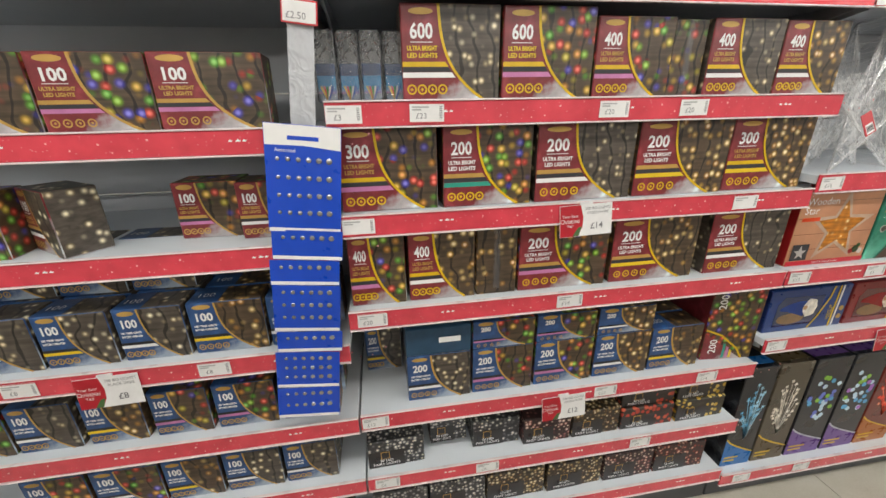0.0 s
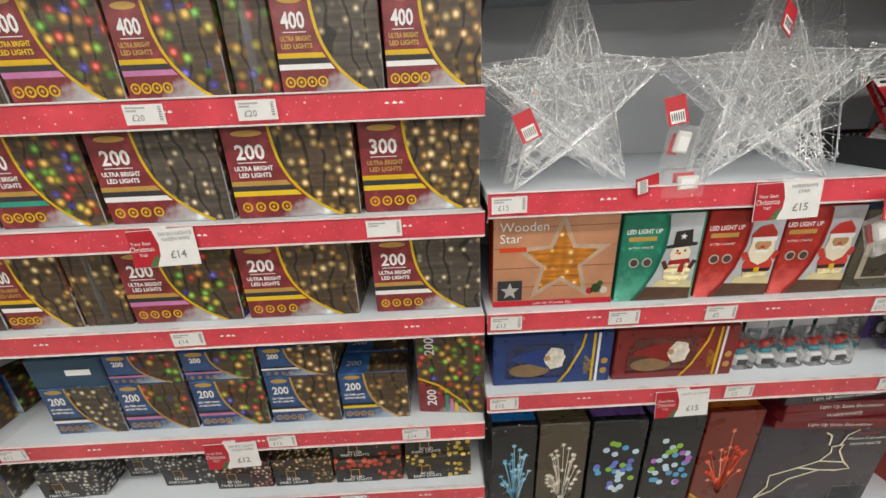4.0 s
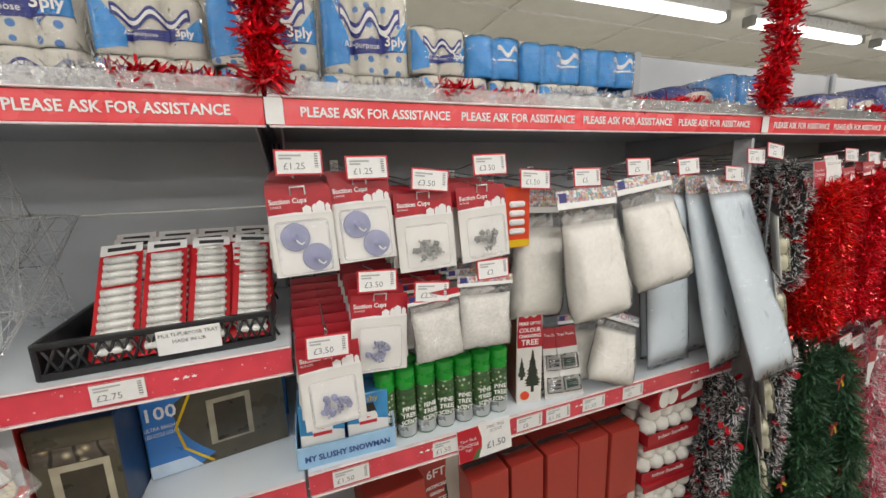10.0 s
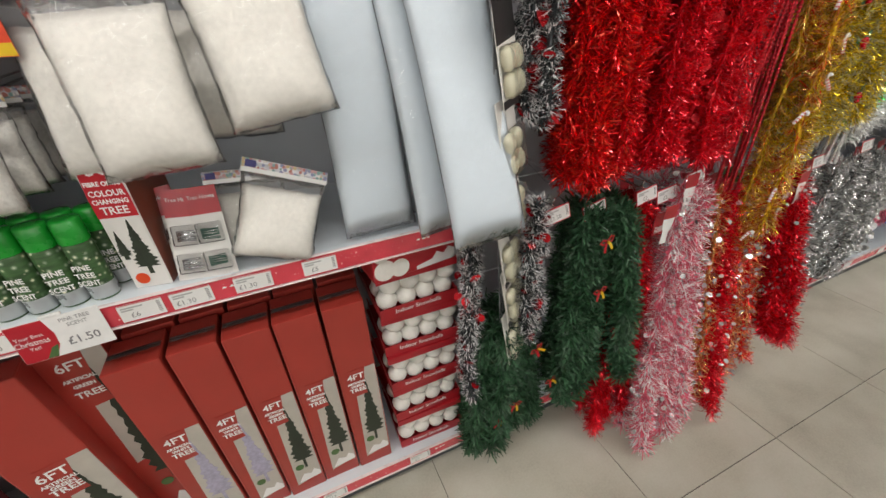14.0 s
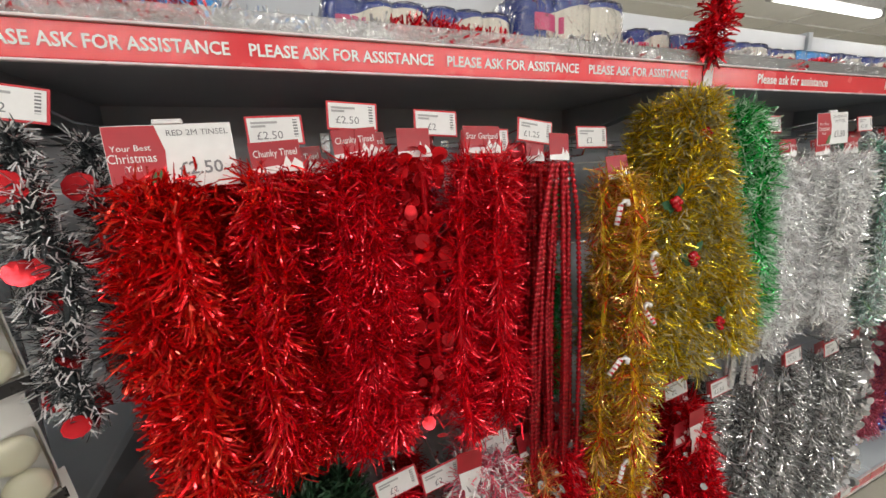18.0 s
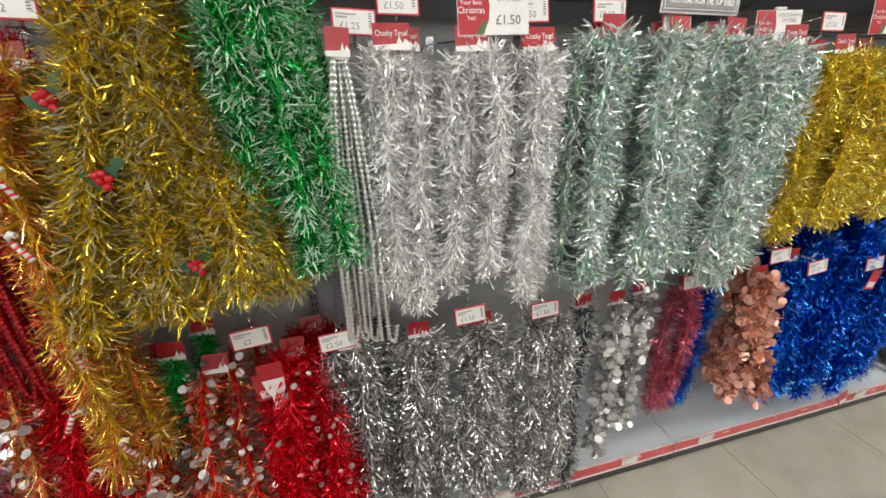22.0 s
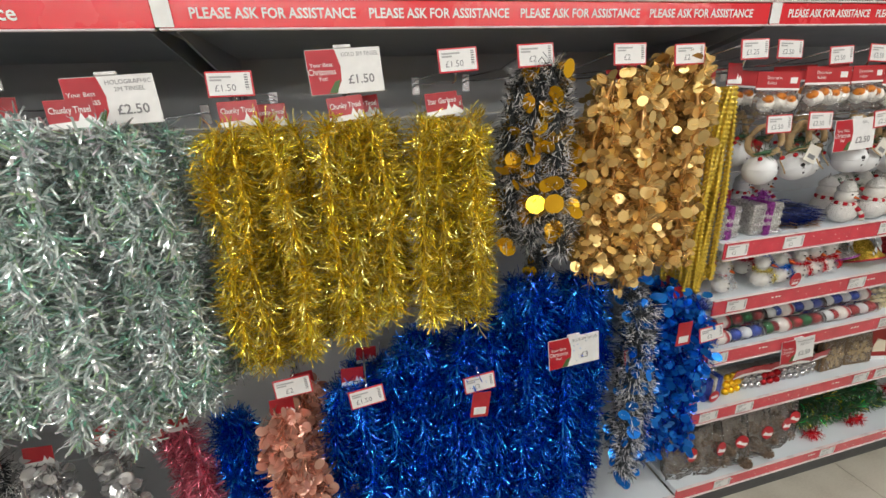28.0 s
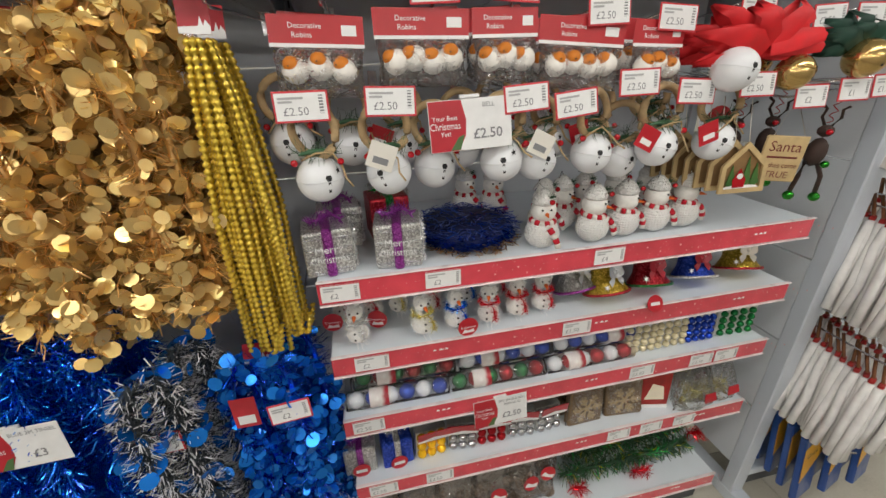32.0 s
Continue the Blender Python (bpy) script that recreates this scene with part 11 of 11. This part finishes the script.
def roll_pack(x0, x1, y, z, h, n=3, style="cream", d=0.16, flip=False, rz=0.0):
    w = x1 - x0 - 0.003
    lab = {"cream": "cream and blue film pack of paper kitchen rolls", "blue": "bright blue film pack of toilet rolls", "navy": "navy and white film pack of kitchen rolls"}[style]
    ob = thing("paper_roll_pack", pose((x0 + x1) / 2, y, z + 0.0005, 0, 0, rz), lab, "paper rolls", "paper roll packs on the top shelf")
    body = part("rolls", lobe_body(w, h, d, n, {"cream": ROLLC if h > 0.12 else ROLLP, "blue": ROLLB, "navy": ROLLN}[style]), None, ob)
    if style == "cream":
        t = lambda x: (x + w / 2) / w
        e = 0.93 * h
        part("blue_print", lobe_patch(w, n, -w / 2 + 0.001, -w / 2 + w * 0.30, lambda x: h * (0.06 + 0.25 * t(x)), lambda x: min(e, h * (1.15 - 2.2 * t(x) + 0.06 * math.sin(40 * x)))), ROLLB, body)
        part("blue_print", lobe_patch(w, n, w / 2 - w * 0.26, w / 2 - 0.001, lambda x: h * 0.30, lambda x: min(e, h * (0.30 + 1.6 * (t(x) - 0.74)))), ROLLB, body)
        part("navy_band", lobe_patch(w, n, -w / 2 + w * 0.10, w / 2 - 0.002, lambda x: h * (0.20 + 0.10 * t(x)), lambda x: h * (0.34 + 0.16 * t(x))), NAVYINK, body)
        q = lambda x, a: h * (0.60 + 0.10 * math.sin((x / w) * 19 + 0.6)) + a
        wd = h * 0.075
        part("emblem_shape", lobe_patch(w, n, -w * 0.30, w * 0.40, lambda x: q(x, -wd) - 0.002, lambda x: q(x, wd) + 0.002, 0.0016, 48), NAVYINK, body)
        part("emblem_shape", lobe_patch(w, n, -w * 0.28, w * 0.38, lambda x: q(x, -wd * 0.45), lambda x: q(x, wd * 0.45), 0.0024, 48), WHITE, body)
        yy = 0.02 - w / n / 2 * 0.55
        part("title_print", text_mesh("All-purpose", h * 0.10, WHITE, w * 0.4), None, body, m=pose(-w * 0.06, yy - 0.003, h * 0.335))
        part("title_print", text_mesh("3ply", h * 0.17, WHITE, w * 0.26, bold=0.0006), None, body, m=pose(w * 0.33, yy - 0.003, h * 0.40))
    elif style == "blue":
        part("emblem_shape", lobe_patch(w, n, w * 0.05, w * 0.42, lambda x: h * (0.62 + 0.1 * math.sin(x / w * 22)), lambda x: h * (0.74 + 0.1 * math.sin(x / w * 22)), 0.0015), WHITE, body)
        part("print_bar", lobe_patch(w, n, w * 0.05, w * 0.40, lambda x: h * 0.44, lambda x: h * 0.49, 0.0015), WHITE, body)
    else:
        part("white_print", lobe_patch(w, n, -w * 0.30, w / 2 - 0.002, lambda x: h * 0.06, lambda x: h * (0.92 - 0.9 * ((x - w * 0.2) / w) ** 2)), ROLLP, body)
        part("towel_print", lobe_patch(w, n, w * 0.10, w * 0.36, lambda x: h * 0.15, lambda x: h * 0.45, 0.002), plain("towel_brown", rgb("8a6a4a"), 0.5, var=0.3), body)
        part("emblem_shape", lobe_patch(w, n, -w * 0.40, -w * 0.12, lambda x: h * 0.5, lambda x: h * 0.72, 0.002), plain("rose_print", rgb("c84a7a"), 0.4), body)
    fm = lobe_body(w + 0.004, h + 0.003, d + 0.003, n, clear_film("roll_wrap", alpha=0.03, rough=0.06, wrinkle=0.8, scale=35))
    part("wrap", fm, None, ob, m=pose(0, -0.002, 0)).visible_shadow = False
    return ob


x = -1.2
rnd = random.Random(40)
while x < 2.0:
    w = rnd.choice((0.175, 0.185, 0.195))
    if x + w > 2.06:
        w = 2.06 - x
    roll_pack(x, x + w, 0.085 + rnd.uniform(-0.01, 0.015), TOPZ, 0.082, 3)
    roll_pack(x + 0.004, x + w, 0.09 + rnd.uniform(-0.01, 0.02), TOPZ + 0.083, rnd.choice((0.095, 0.155, 0.155)), 3, rz=rnd.uniform(-2, 2))
    x += w + 0.004
for x0, x1, z, h, st, n in ((2.065, 2.24, 0, 0.082, "cream", 3), (2.065, 2.235, 0.083, 0.155, "cream", 3), (2.245, 2.42, 0, 0.078, "cream", 3), (2.25, 2.41, 0.079, 0.098, "cream", 3), (2.425, 2.598, 0, 0.072, "cream", 3), (2.415, 2.60, 0.073, 0.158, "cream", 3), (2.602, 2.795, 0, 0.070, "cream", 3), (2.606, 2.78, 0.071, 0.160, "cream", 3), (2.80, 2.965, 0, 0.080, "cream", 3), (2.784, 2.91, 0.081, 0.092, "cream", 2), (2.97, 3.10, 0, 0.078, "cream", 3), (3.105, 3.28, 0, 0.078, "cream", 3), (2.913, 3.05, 0.081, 0.085, "blue", 2), (3.052, 3.225, 0.079, 0.085, "blue", 3), (3.227, 3.40, 0.079, 0.085, "blue", 3), (3.29, 3.50, 0, 0.040, "blue", 4)):
    roll_pack(x0, x1, 0.10, TOPZ + z, h, n, st, rz=random.uniform(-2, 2))
roll_pack(3.285, 3.40, 0.13, TOPZ + 0.041, 0.036, 2, "blue")
for x0, x1, h, st, n in ((3.52, 3.70, 0.088, "navy", 2), (3.75, 3.92, 0.135, "blue", 3), (3.925, 4.06, 0.135, "blue", 2), (4.07, 4.20, 0.06, "blue", 2), (4.21, 4.40, 0.10, "navy", 3), (4.40, 4.58, 0.10, "navy", 3), (4.59, 4.88, 0.145, "navy", 3), (4.90, 5.03, 0.10, "navy", 2)):
    roll_pack(x0, x1, 0.095, TOPZ, h, n, st, rz=random.uniform(-3, 3))
x = 5.04
while x < 8.5:
    w = rnd.choice((0.17, 0.19, 0.22))
    roll_pack(x, x + w, 0.10 + rnd.uniform(-0.01, 0.02), TOPZ, rnd.choice((0.095, 0.10, 0.12)), 3, rnd.choice(("navy", "navy", "blue", "cream")), rz=rnd.uniform(-3, 3))
    x += w + 0.004

# ---------------------------------------------------------------- floor tiles
m, nt, b = nodes_of("floor_tile")
tc = nt.nodes.new("ShaderNodeTexCoord")
oi = nt.nodes.new("ShaderNodeObjectInfo")
n1, n2 = nt.nodes.new("ShaderNodeTexNoise"), nt.nodes.new("ShaderNodeTexNoise")
ad = node(nt, "ShaderNodeVectorMath", op="ADD")
nt.links.new(tc.outputs["Object"], ad.inputs[0]), nt.links.new(oi.outputs["Location"], ad.inputs[1])
for n, sc, dt in ((n1, 140, 3), (n2, 5, 6)):
    n.inputs["Scale"].default_value, n.inputs["Detail"].default_value = sc, dt
    nt.links.new(ad.outputs[0], n.inputs["Vector"])
mx = node(nt, "ShaderNodeMath", op="MULTIPLY_ADD")
mx.inputs[1].default_value = 0.35
nt.links.new(n1.outputs[0], mx.inputs[0]), nt.links.new(n2.outputs[0], mx.inputs[2])
m2 = node(nt, "ShaderNodeMath", op="MULTIPLY_ADD")
m2.inputs[1].default_value = 0.12
nt.links.new(oi.outputs["Random"], m2.inputs[0]), nt.links.new(mx.outputs[0], m2.inputs[2])
r = ramp(nt, [(0.35, rgb("a29c8e")), (0.7, rgb("beb9ab")), (0.95, rgb("c8c4b8"))])
nt.links.new(m2.outputs[0], r.inputs[0]), nt.links.new(r.outputs[0], b.inputs["Base Color"])
rr = nt.nodes.new("ShaderNodeMapRange")
rr.inputs["To Min"].default_value, rr.inputs["To Max"].default_value = 0.28, 0.55
nt.links.new(n2.outputs[0], rr.inputs["Value"]), nt.links.new(rr.outputs[0], b.inputs["Roughness"])
MATS["floor_tile"] = m
tilem = tomesh(block(-0.2988, 0.2988, -0.2988, 0.2988, -0.004, 0.0, 0.0008), "tile", m)
for i in range(-13, 10):
    for j in range(-4, 2):
        tx, ty = 5.36 + 0.3 + 0.6 * i, -0.44 + 0.3 + 0.6 * j
        if ty - 0.3 > Y0 - 0.3:
            part("tile", tilem, None, floor, m=pose(tx, ty, 0.0))
# the rest of the floor, past the tiles one can tell apart
far = thing("floor_rest", pose(0, 0, 0), "pale beige vinyl floor beyond the shelving", "floor", kind="structure")
for a in ((X0, X1, 0.76, Y1), (X0, -2.44, Y0, 0.757), (11.37, X1, Y0, 0.757)):
    part("sheet", block(*a, -0.004, 0.0), MATS["floor_tile"], far)
